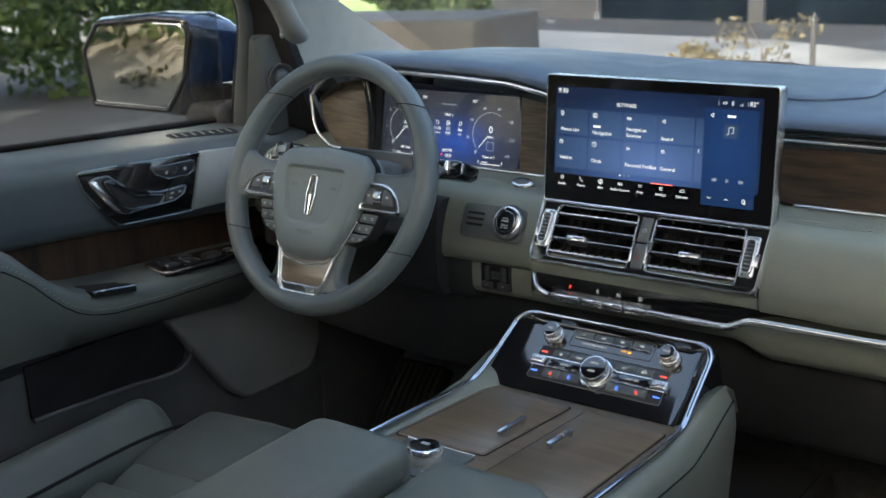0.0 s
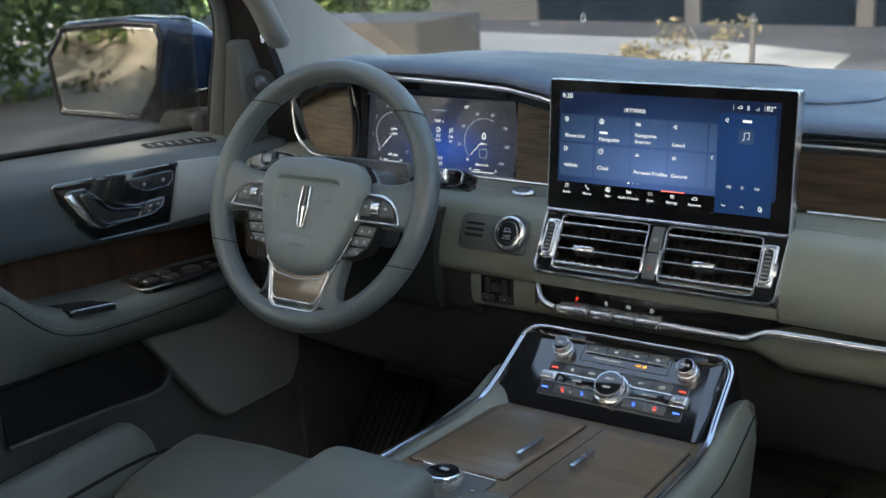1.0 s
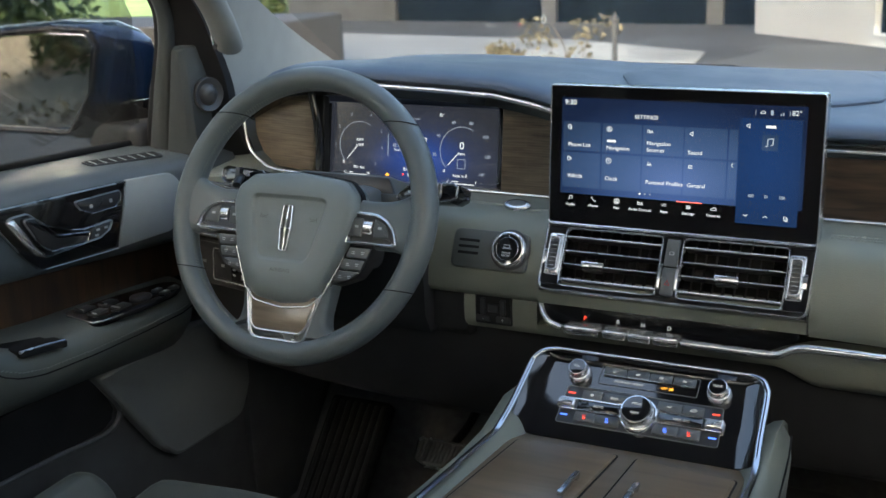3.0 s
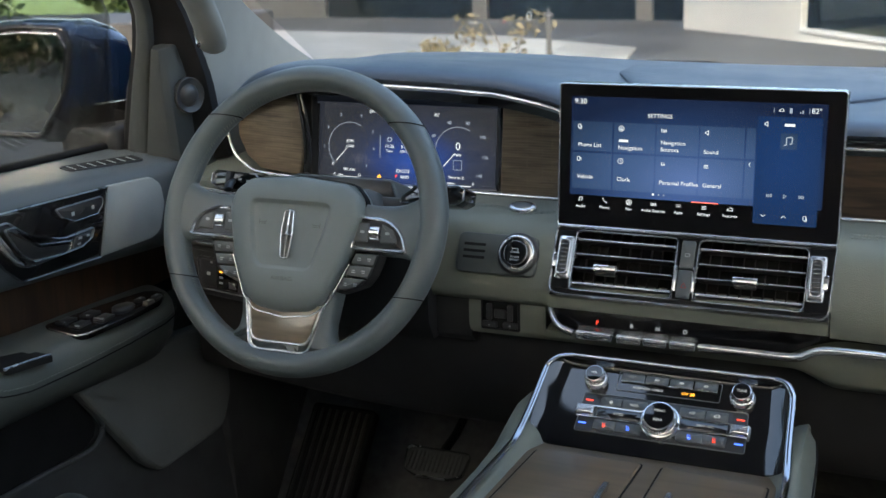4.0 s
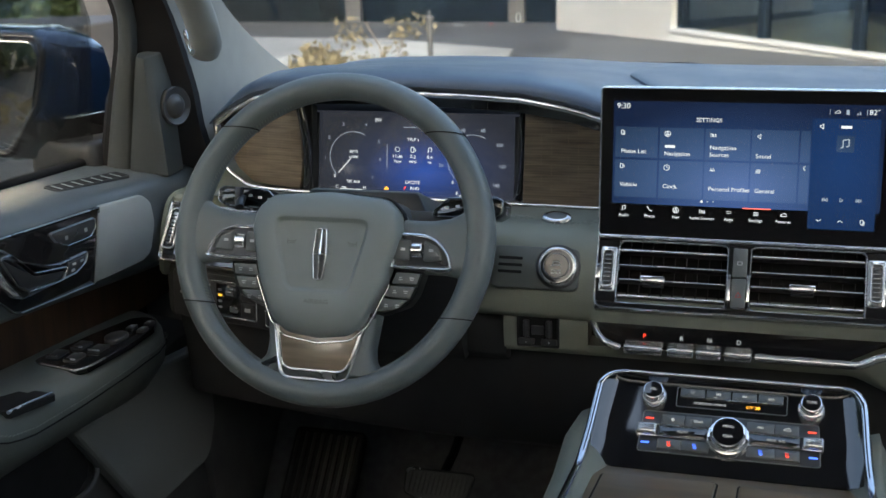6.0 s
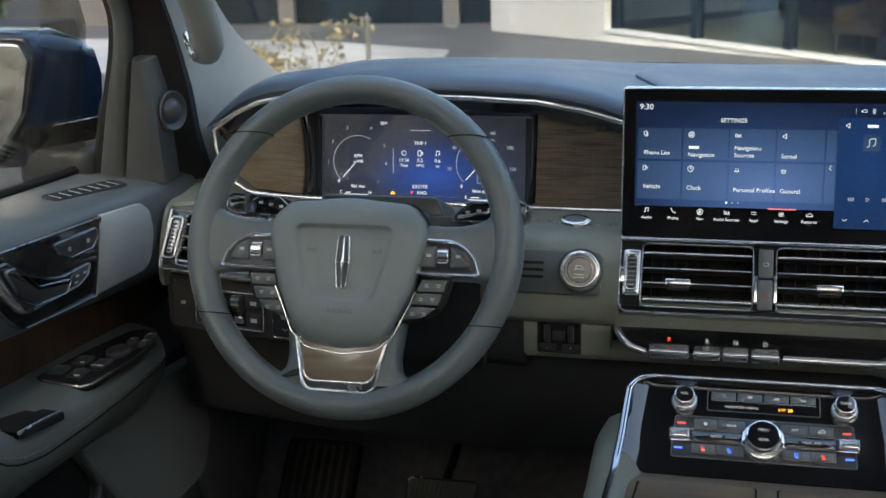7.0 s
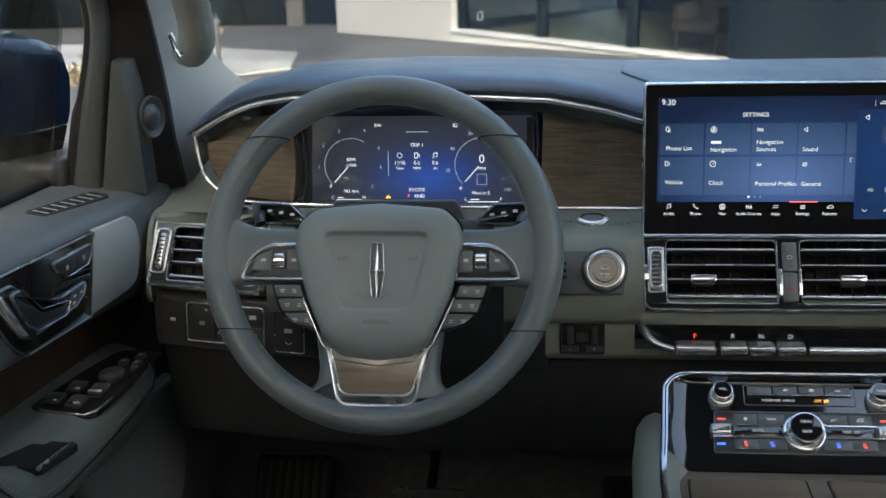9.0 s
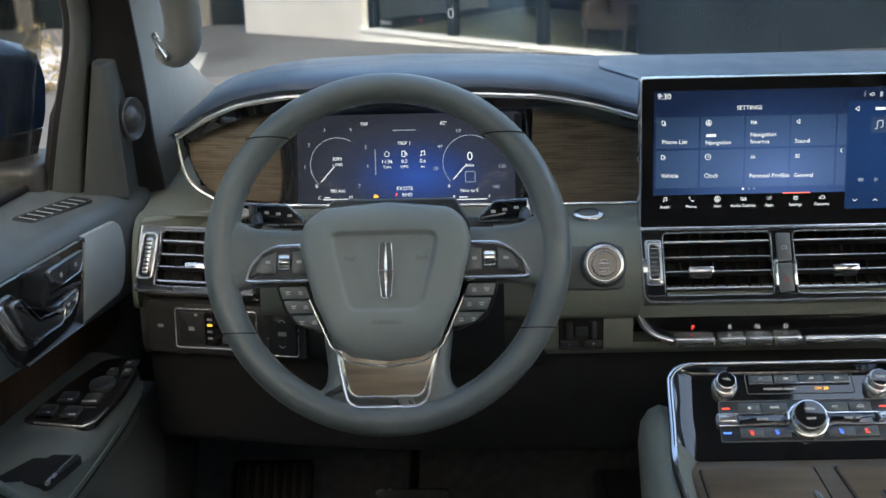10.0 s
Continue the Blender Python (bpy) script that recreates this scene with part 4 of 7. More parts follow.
line_icon([mm((-8, 35.2), (20, 35.2))], W, DIM, clu, 0.0009)
line_icon([mm((-30.4, 12), (-30.4, -20))], W, DIM, clu, 0.0008)
line_icon([mm((-34, -47), (-31, -44), (-28, -47), (-34, -47))], W, AMBER, clu, 0.0014)
icon("ring", -0.016, 0.006, 0.0034, WHITE, clu, W)
icon("pump", 0.0055, 0.006, 0.0036, WHITE, clu, W)
icon("note", 0.0284, 0.006, 0.0034, WHITE, clu, W)

# ---- steering column and stalks ----
col = thing("steering_column", panel(-0.435, 0.13, 0.665, 24), "dark steering column shroud behind the wheel", "steering column")
part("shroud", slab(rounded(mm((-62, 46), (-70, 20), (-60, -55), (60, -55), (70, 20), (62, 46)), 0.02), -0.16, 0.02, 0.02), DARK, col)
TC = rounded(mm((-66, 63), (70, 63), (88, 30), (-84, 30)), 0.008)
# top painted grey for the sky it reflects, with a dark front plate
part("top_cover", slab(TC, -0.10, -0.0215, 0.003), MIDGREY, col, "upper cover, greyed for the sky on its top")
part("cover_front", slab(inset(TC, 0.0022), -0.030, -0.0195, 0.001), DARKKEY, col, "black front of the upper cover")
for s, wide in ((-1, 1), (1, 1)):
    q = part("stalk_pod", slab(rounded([(s * a / 1000, b / 1000) for a, b in ((93, 32), (95, 40), (112, 55.5), (168, 58), (176, 54), (176, 40), (166, 34))], 0.004), -0.040, -0.003, 0.003), BLACK, col, "gloss black stalk pod")
    part("pod_trim", band(rounded([(s * a / 1000, b / 1000) for a, b in ((93, 32), (95, 40), (112, 55.5), (168, 58), (176, 54), (176, 40), (166, 34))], 0.004), 0.0012, -0.0035, 0.0003), SATIN, q, "thin chrome outline", 60)
    part("stalk", tube([(s * 0.146, 0.046, -0.006), (s * 0.144, 0.038, 0.006), (s * 0.141, 0.031, 0.012)], [0.005, 0.0065, 0.0055], 12, flat=0.7), DARKKEY, q, smooth=50)
    part("pod_slider", box(s * 0.150 - 0.004, 0.038, -0.004, s * 0.150 + 0.004, 0.056, 0.0015, 0.001, 2), CHROME if s > 0 else DARKKEY, q)
    part("pod_arm", box(min(s * 0.06, s * 0.11), 0.020, -0.040, max(s * 0.06, s * 0.11), 0.040, -0.012, 0.004, 2), DARK, col)
    for k in range(3):
        bars([(s * (0.110 + k * 0.0125), 0.0435 + 0.002 * k, 0.005, 0.003)], -0.0028, INK, q)

# ---- steering wheel ----
wh = thing("steering_wheel", panel(-0.435, 0.0666, 0.6875, 24.36, 0.25), "grey leather steering wheel with chrome switch frames and wood inlay", "steering wheel")
RR = 0.1706
bm = bmesh.new()
ln = []
for k in range(120):
    a = k * math.tau / 120
    g = 1.0 + 0.10 * max(0, math.cos(2 * (a - radians(0)))) ** 4
    ln.append([((RR + 0.0152 * g * math.cos(b)) * math.cos(a), (RR + 0.0152 * g * math.cos(b)) * math.sin(a), 0.0175 * math.sin(b)) for b in [j * math.tau / 20 for j in range(20)]])
rings(bm, ln + ln[:1], False, False)
bmesh.ops.remove_doubles(bm, verts=bm.verts, dist=1e-7)
rim = part("rim", bm, RIM, wh, "dark grey leather rim", 60)
for v0, side in ((0.1185, -1), (0.1185, 1), (-0.0800, -1), (-0.0800, 1)):
    run = []
    for j in range(28):
        b = j * math.tau / 28
        r = RR + 0.0160 * math.cos(b)
        run.append((side * math.sqrt(max(r * r - v0 * v0, 0)), v0, 0.0180 * math.sin(b)))
    part("seam", tube(run, 0.0007, 6, True, up=(0, 1, 0)), RUBBER, rim, smooth=60)
bm = bmesh.new()
for k in range(260):
    a, b = radians(k * 360 / 260), 2.85
    p = [((RR + 0.0156 * math.cos(b + o)) * math.cos(a + e), (RR + 0.0156 * math.cos(b + o)) * math.sin(a + e), 0.0180 * math.sin(b + o)) for o, e in ((-0.14, 0), (0.14, 0.012))]
    tube(p, 0.0005, 4, bm=bm)
tagged(part("stitching", bm, THREAD, rim), kind="stuff")


def spoke(poly, r, w0, w1, edge, mat, name="spoke", parent=wh, label=""):
    return part(name, slab(rounded(mm(*poly), r), w0, w1, edge), mat, parent, label)


# side spokes: soft sections that swell into the rim
for s in (-1, 1):
    bm = bmesh.new()
    loops = []
    for u, top, low, front, back in ((58, 25, -34, 2, -16), (80, 25, -34, 3, -16), (100, 24, -34, 4, -15), (120, 24.5, -34, 5.5, -14), (136, 27.5, -34, 7.5, -13.5), (148, 33, -36, 9.5, -13), (157, 41, -41, 11.5, -13), (164, 52, -50, 12.5, -12), (171, 66, -62, 11, -10)):
        sec = []
        for k in range(28):
            c, d = math.cos(k * math.tau / 28), math.sin(k * math.tau / 28)
            c, d = math.copysign(abs(c) ** 0.55, c), math.copysign(abs(d) ** 0.62, d)
            sec.append((s * u / 1000, ((top + low) / 2 + (top - low) / 2 * c) / 1000, ((front + back) / 2 + (front - back) / 2 * d) / 1000))
        loops.append(sec)
    rings(bm, loops)
    part("spoke", bm, RIM, wh, "grey leather spoke", 70)
spoke([(-66, -76), (-61, -118), (-63, -134), (-84, -151), (-60, -174), (60, -174), (84, -151), (63, -134), (61, -118), (66, -76)], (0.002, 0.02, 0.014, 0.004, 0.01, 0.01, 0.004, 0.014, 0.02, 0.002), -0.014, 0.008, 0.009, RIM, label="grey leather lower spoke")
# hub pad with soft dome
PC = (-0.001, -0.030)


def shrink(poly, k):
    return [(PC[0] + (u - PC[0]) * k, PC[1] + (v - PC[1]) * k) for u, v in poly]


def polar(poly, n=112):
    """A polygon cut by rays from the middle of the airbag cover, so that unlike outlines can be joined."""
    out = []
    for k in range(n):
        d = Vector((math.cos(k * math.tau / n), math.sin(k * math.tau / n)))
        best = 0.0
        for p, q in zip(poly, poly[1:] + poly[:1]):
            p, e = Vector(p[:2]) - Vector(PC), Vector(q[:2]) - Vector(p[:2])
            det = d.x * -e.y + d.y * e.x
            if abs(det) < 1e-12:
                continue
            t, f = (p.x * -e.y + p.y * e.x) / det, (d.x * p.y - d.y * p.x) / det
            if t > best and -1e-6 <= f <= 1 + 1e-6:
                best = t
        out.append((PC[0] + d.x * best, PC[1] + d.y * best))
    return out


PAD = rounded(mm((-83, 30), (-66, 45), (0, 51), (66, 45), (81, 30), (86, 8), (72, -48), (52, -92), (36, -107), (0, -112), (-38, -107), (-54, -92), (-74, -48), (-88, 8)), 0.016, 5)
RID = rounded(mm((-59, 20), (55, 20), (50, -8), (38, -55), (30, -63), (-34, -63), (-42, -55), (-54, -8)), (0.012, 0.012, 0.02, 0.012, 0.010, 0.010, 0.012, 0.02), 5)
bm = bmesh.new()
pp0 = polar(PAD)
shield = [polar(rounded(inset(RID, d), 0.0)) for d in (0.0, 0.0016, 0.0044, 0.0058)]
crown = lambda u, v: -0.0016 * ((u - PC[0]) / 0.06) ** 2 - 0.0050 * max(0.0, (v - 0.012) / 0.03) ** 2 - 0.0075 * max(0.0, (-0.076 - v) / 0.034) ** 2
lv0 = [(pp0, 1.0, -0.022), (pp0, 1.0, 0.0105), (pp0, 0.996, 0.0150), (pp0, 0.986, 0.0190), (pp0, 0.968, 0.0218), (pp0, 0.935, 0.0239), (pp0, 0.88, 0.0252), (pp0, 0.80, 0.0260)]
lv0 += [(shield[0], 1.0, 0.0270), (shield[1], 1.0, 0.0262), (shield[2], 1.0, 0.0230), (shield[3], 1.0, 0.0225), (shield[3], 0.6, 0.0238), (shield[3], 0.2, 0.0244)]
rings(bm, [[(u, v, h + (crown(u, v) if h > 0.012 else 0)) for u, v in shrink(o, k)] for o, k, h in lv0])
hub = part("airbag_cover", bm, HUB, wh, "grey moulded airbag cover with a recessed shield", 60)
part("gap_trim", band(inset(PAD, -0.0022), 0.0022, -0.01, 0.001), RUBBER, wh, smooth=60)
em = part("emblem", band(rounded(mm((-6.8, 7), (0, 8.5), (6.8, 7), (8.2, -22), (5.6, -48), (0, -50), (-5.6, -48), (-8.2, -22)), 0.003), 0.0019, 0.0225, 0.0286), CHROME, wh, "chrome star emblem", 60)
part("emblem_field", slab(rounded(mm((-6, 6), (0, 7.5), (6, 6), (7.4, -22), (5, -47), (0, -49), (-5, -47), (-7.4, -22)), 0.003), 0.0225, 0.0258, 0.0004), KEY, em)
part("emblem_star", tube(mm((0, 7, 26.4), (0, -10, 27.4), (0, -21, 28.6), (0, -34, 27.4), (0, -49, 26.4)), [0.0005, 0.0011, 0.0016, 0.0011, 0.0005], 4), CHROME, em, smooth=0)
part("emblem_cross", tube(mm((-7.5, -21, 26.6), (-3, -21, 27.4), (0, -21, 28.4), (3, -21, 27.4), (7.5, -21, 26.6)), [0.0004, 0.0008, 0.0012, 0.0008, 0.0004], 4), CHROME, em, smooth=0)
EMBOSS = shader("embossed", (0.11, 0.125, 0.122), 0.5)
lettering("AIRBAG", 0.0066, (0, -0.0725, 0.0263), EMBOSS, wh, wide=1.25)
for s in (-1, 1):
    line_icon([mm((s * 40, -5), (s * 40, -11)), mm((s * 40, -8), (s * 32, -8), (s * 30, -6)), mm((s * 38, -10), (s * 31, -10))], 0.0240, EMBOSS, wh, 0.0008)
for s in (-1, 1):
    pod = [(s * u, v) for u, v in ((-146, -28), (-140, -10), (-128, 3), (-112, 9.5), (-78, 10), (-74, -31), (-140, -31))]
    pr = rounded(mm(*pod), (0.004, 0.020, 0.026, 0.030, 0.002, 0.002, 0.004))
    f = part("switch_frame", band(pr, 0.0056, -0.004, 0.0125), CHROME, wh, "bright chrome switch frame", 60)
    part("switch_plate", slab(inset(pr, 0.005), -0.003, 0.0088, 0.001), DARKKEY, f)
    ko = [(s * u, v) for u, v in ((-134, -20), (-127, -5), (-114, 1.0), (-111.5, 1.5), (-111.5, -21))]
    part("switch_key", slab(rounded(mm(*ko), 0.003), 0.008, 0.0112, 0.0014), KEY, f)
    part("roller", tube([(s * -0.1095, -0.009, 0.0055), (s * -0.1085, -0.009, 0.0055), (s * -0.0985, -0.009, 0.0055), (s * -0.0975, -0.009, 0.0055)], [0.0080, 0.0090, 0.0090, 0.0080], 20), CHROME, f, "chrome roller", 35)
    part("roller_mark", tube([(s * -0.1083, -0.0135, 0.0126), (s * -0.0987, -0.0135, 0.0126)], 0.0016, 6), DARKKEY, f)
    ki = [(s * u, v) for u, v in ((-96, 1.5), (-81, 1.5), (-79, -21), (-96, -21))]
    part("switch_key", slab(rounded(mm(*ki), 0.002), 0.008, 0.0112, 0.0014), KEY, f)
    bars([(s * -0.120, -0.009, 0.005, 0.003), (s * -0.0885, -0.009, 0.005, 0.003)], 0.0114, INK, f)
    low = [(s * u, v) for u, v in ((-111, -33), (-82, -33), (-62, -80), (-72, -78), (-96, -68), (-104, -56))]
    lo = rounded(mm(*low), (0.002, 0.004, 0.003, 0.004, 0.008, 0.006))
    g = part("keypad_frame", band(inset(lo, -0.0020), 0.0020, -0.012, 0.0080), DARKKEY, wh, smooth=60)
    for a, b, l0, r0, l1, r1 in ((-34, -47, -110, -82, -106, -77), (-48.5, -61.5, -105.5, -76.5, -100, -71), (-63, -78, -99.5, -70.5, -86, -63.5)):
        part("keypad_key", slab(rounded([(s * l0 / 1000, a / 1000), (s * r0 / 1000, a / 1000), (s * r1 / 1000, b / 1000), (s * l1 / 1000, (b + (4 if b == -78 else 0)) / 1000)], 0.0022), -0.008, 0.0085, 0.0012), KEY, g)
        m = (l0 + r0 + l1 + r1) / 4
        bars([(s * (m - 6.5) / 1000, (a + b) / 2000 + 0.0011, 0.0050, 0.0012), (s * (m - 6.5) / 1000, (a + b) / 2000 - 0.0011, 0.0036, 0.0010), (s * (m + 6) / 1000, (a + b) / 2000 + 0.001, 0.0036, 0.0011), (s * (m + 6) / 1000, (a + b) / 2000 - 0.0012, 0.0046, 0.0010)], 0.0087, INK, g)
US = rounded(mm((-54, -97), (-41.5, -158), (38, -158), (54, -97)), (0.002, 0.017, 0.017, 0.002), 8)
INL = rounded(mm((-47, -99), (-37.5, -145), (34, -145), (48, -99)), (0.002, 0.013, 0.013, 0.002), 7)
part("spoke_plate", slab(US, 0.002, 0.0092, 0.001), SATIN, wh, "polished grey metal plate")
part("spoke_trim", band(US, 0.0034, 0.004, 0.0118), CHROME, wh, "polished chrome U-shaped trim", 60)
part("inlay", slab(INL, 0.004, 0.0104, 0.0012), RIMWOOD, wh, "pale wood inlay")
part("inlay_trim", tube([(u, v, 0.0098) for u, v in inset(INL, -0.0008) if v < -0.102], 0.0013, 8), CHROME, wh, "thin chrome line round the inlay", 60)
edge_run = [p for p in inset(PAD, -0.0042) if p[1] < -0.031]
part("hub_trim", tube([(u, v, 0.0098) for u, v in edge_run], 0.0013, 8), CHROME, wh, "thin chrome line round the airbag cover", 60)

# ---- centre console ----
con = thing("centre_console", pose(0, -0.3, 0.0), "centre console with chrome rails and sage padded sides", "console")
part("body", box(-0.142, -1.0, 0.02, 0.142, 0.13, 0.455, 0.01, 2), DARK, con, placed=True)
part("lower_shelf", box(-0.198, -0.35, 0.02, 0.212, 0.325, 0.300, 0.014, 3), UNDERDASH, con, "dark lower console shelf", placed=True)
for x in (-0.183, 0.197):
    part("shelf_seam", tube([(x, -0.3, 0.3005), (x, 0.30, 0.3005), (x, 0.3255, 0.285), (x, 0.3255, 0.10)], 0.0016, 6), RUBBER, con, smooth=60, placed=True)
bm = bmesh.new()
rings(bm, [[(x, y, z) for y, z in ((0.125, 0.522), (0.116, 0.525), (0.030, 0.462), (0.02, 0.455), (0.02, 0.40), (0.16, 0.40))] for x in (-0.128, 0.128)])
part("console_nose", bm, BLACK, con, placed=True)
for s in (-1, 1):
    # padded flank, rising at the nose
    loops = []
    for y, top, w, low in ((0.135, 0.44, 0.146, 0.10), (0.120, 0.474, 0.154, 0.09), (0.095, 0.490, 0.160, 0.08), (0.06, 0.490, 0.164, 0.07), (0.0, 0.472, 0.166, 0.06), (-0.06, 0.468, 0.168, 0.06),
                           (-0.15, 0.472, 0.170, 0.06), (-0.30, 0.484, 0.172, 0.06), (-0.60, 0.500, 0.174, 0.06), (-1.0, 0.51, 0.174, 0.06)):
        top, w = top + 0.008, w + (0.011 if s < 0 else 0.0)
        prof = [(0.118, top - 0.02), (0.140, top - 0.003), (0.150, top), (w - 0.010, top - 0.006), (w - 0.002, top - 0.020), (w, top - 0.045), (w - 0.004, top - 0.09), (w - 0.018, 0.22), (w - 0.03, low), (0.118, low)]
        loops.append([(s * a, y, b) for a, b in prof])
    bm = bmesh.new()
    rings(bm, loops)
    part("side_pad", bm, SAGE, con, "sage leather side pad with stitched edge", 60, True)
    part("seam_groove", tube(smooth_path([(s * 0.158, 0.100, 0.478), (s * 0.1635, 0.055, 0.472), (s * 0.1652, 0.0, 0.454), (s * 0.167, -0.06, 0.450), (s * 0.1705, -0.3, 0.466), (s * 0.1725, -0.6, 0.482)], 5), 0.0011, 6), RUBBER, con, smooth=60, placed=True)
    out = 0.007 if s < 0 else 0.0
    rail = smooth_path([(s * 0.112, 0.1062, 0.5400), (s * (0.124 + out * 0.5), 0.102, 0.5385), (s * (0.131 + out), 0.094, 0.5325), (s * (0.1335 + out), 0.084, 0.5250), (s * (0.1365 + out), 0.040, 0.4990), (s * (0.1400 + out), 0.004, 0.4810), (s * (0.1420 + out), -0.025, 0.4785), (s * (0.1430 + out), -0.10, 0.482), (s * (0.144 + out), -0.30, 0.493), (s * (0.145 + out), -0.6, 0.505)], 6)
    part("rail", tube(rail, 0.0040, 12, flat=0.7), RAILCHROME, con, "chrome rail", 60, True)
part("nose_trim", tube([(x, 0.1062, 0.5400) for x in stations(-0.112, 0.112, 8)], 0.0019, 8), CHROME, con, "chrome strip", 60, True)

# ---- climate panel ----
cl = thing("climate_panel", panel(0, 0.0634, 0.4973, 54.4), "gloss black climate and audio panel with chrome knobs", "control panel")
def dish(u, v):
    """The fascia is flat and curls up to the chrome at its sides and top."""
    side = max(0.0, (abs(u) - (0.115 if u < 0 else 0.108)) / 0.026)
    head = max(0.0, (v - 0.0505) / 0.008)
    return 0.0015 + 0.0095 * min(1.0, max(side ** 2, 0.7 * head ** 1.6))


us = [-0.1405, -0.137, -0.133, -0.128, -0.122, -0.115] + stations(-0.10, 0.09, 6) + [0.108, 0.112, 0.117, 0.122, 0.126, 0.130, 0.1335]
vs_ = [-0.051] + stations(-0.045, 0.045, 6) + [0.0505, 0.0525, 0.0545, 0.0560, 0.0575]
bm = bmesh.new()
rows_ = [[bm.verts.new((u * (1 - 0.05 * max(0, v) / 0.06), v, dish(u, v))) for u in us] for v in vs_]
for a, b in zip(rows_, rows_[1:]):
    for i in range(len(us) - 1):
        bm.faces.new((a[i], a[i + 1], b[i + 1], b[i]))
ex = bmesh.ops.extrude_face_region(bm, geom=bm.faces[:])
for g in ex["geom"]:
    if isinstance(g, bmesh.types.BMVert):
        g.co.z = min(g.co.z, 0.002) - 0.012
part("fascia", bm, BLACK, cl, "piano black fascia curling up to its rails", 60)
part("radio_frame", band(rrect(-0.0575, 0.0255, 0.0575, 0.0500, 0.003), 0.0009, 0.001, 0.0028), GRILLE, cl, smooth=60)
for k in range(4):
    q = part("radio_key", slab(rrect(-0.0535 + k * 0.027, 0.0385, -0.028 + k * 0.027, 0.0482, 0.001), 0.001, 0.0034, 0.001), KEY, cl)
    icon(("ring", "rew", "fwd", "bars")[k], -0.0407 + k * 0.027, 0.0435, 0.0020, PRINT, q, 0.0036)
part("key_trim", box(-0.0535, 0.0370, 0.001, 0.0535, 0.0382, 0.0045, 0.0005, 1), CHROME, cl)
lettering("PASSENGER AIRBAG", 0.0038, (-0.022, 0.0315, 0.0022), PRINT, cl)
lettering("OFF", 0.0044, (0.019, 0.0315, 0.0022), AMBER, cl)
line_icon([mm((25, 33), (29, 30)), mm((25, 29.5), (29, 33.5)), mm((26, 31.5), (30, 31.5))], 0.0022, AMBER, cl, 0.0012)
BL = rounded(mm((-90, 18), (-93, -31), (93, -31), (90, 18)), 0.004)
part("climate_frame", band(BL, 0.0010, 0.001, 0.0030), GRILLE, cl, "thin silver outline", 60)
part("climate_plate", slab(inset(BL, 0.001), 0.0, 0.0022, 0.0004), DARKKEY, cl)
for s in (-1, 1):
    for a, b in ((70, 46.5), (45.5, 18)):
        q = part("climate_key", slab(rounded(mm((s * a, 2.2), (s * a, 14), (s * b, 14), (s * b, 2.2)), 0.0012), 0.002, 0.0042, 0.001), KEY, cl)
        word = {(-1, 45.5): "REAR", (1, 45.5): "A/C"}.get((s, a))
        if word:
            lettering(word, 0.0040, (s * (a + b) / 2000, 0.0080, 0.0044), PRINT, q)
        else:
            icon("car" if s > 0 else "fan", s * (a + b) / 2000, 0.0080, 0.0026, PRINT, q, 0.0044)
        q = part("climate_key", slab(rounded(mm((s * (a + 2), -27), (s * (a + 2), -14.6), (s * (b + 1), -14.6), (s * (b + 1), -27)), 0.0012), 0.002, 0.0042, 0.001), KEY, cl)
        icon("seat", s * (a + b + 3) / 2000, -0.0208, 0.0028, RED if a == 70 else BLUE, q, 0.0045)
    part("wide_key", slab(rounded(mm((s * 72, -12), (s * 72, 0), (s * 20, 0), (s * 20, -12)), 0.0012), 0.002, 0.0046, 0.001), BLACK, cl)
    for v in (0.8, -12.8):
        part("wing_trim", tube(mm((s * 93, v, 4.2), (s * 24, v, 4.2), (s * 18, v + (3 if v > 0 else -3), 4.2)), 0.0011, 6), CHROME, cl, smooth=60)
    tl = part("temperature_toggle", slab(rounded(mm((s * 95, -12.5), (s * 95, 0.5), (s * 74, 0.5), (s * 74, -12.5)), 0.002), 0.002, 0.0105, 0.003), CHROME, cl, "chrome temperature toggle")
    for v in (-8.5, -6, -3.5):
        part("rib", box(s * 0.0845 - 0.008, v / 1000 - 0.0004, 0.010, s * 0.0845 + 0.008, v / 1000 + 0.0004, 0.0112, 0), SATIN, tl)
    bars([(s * 0.083, 0.0085, 0.0085, 0.0020)], 0.0026, RED, cl)
    bars([(s * 0.085, -0.0205, 0.0085, 0.0020)], 0.0026, BLUE, cl)
lettering("AUTO", 0.0042, (-0.047, -0.006, 0.0049), PRINT, cl)
lettering("MAX  A/C", 0.0042, (0.048, -0.006, 0.0049), PRINT, cl)


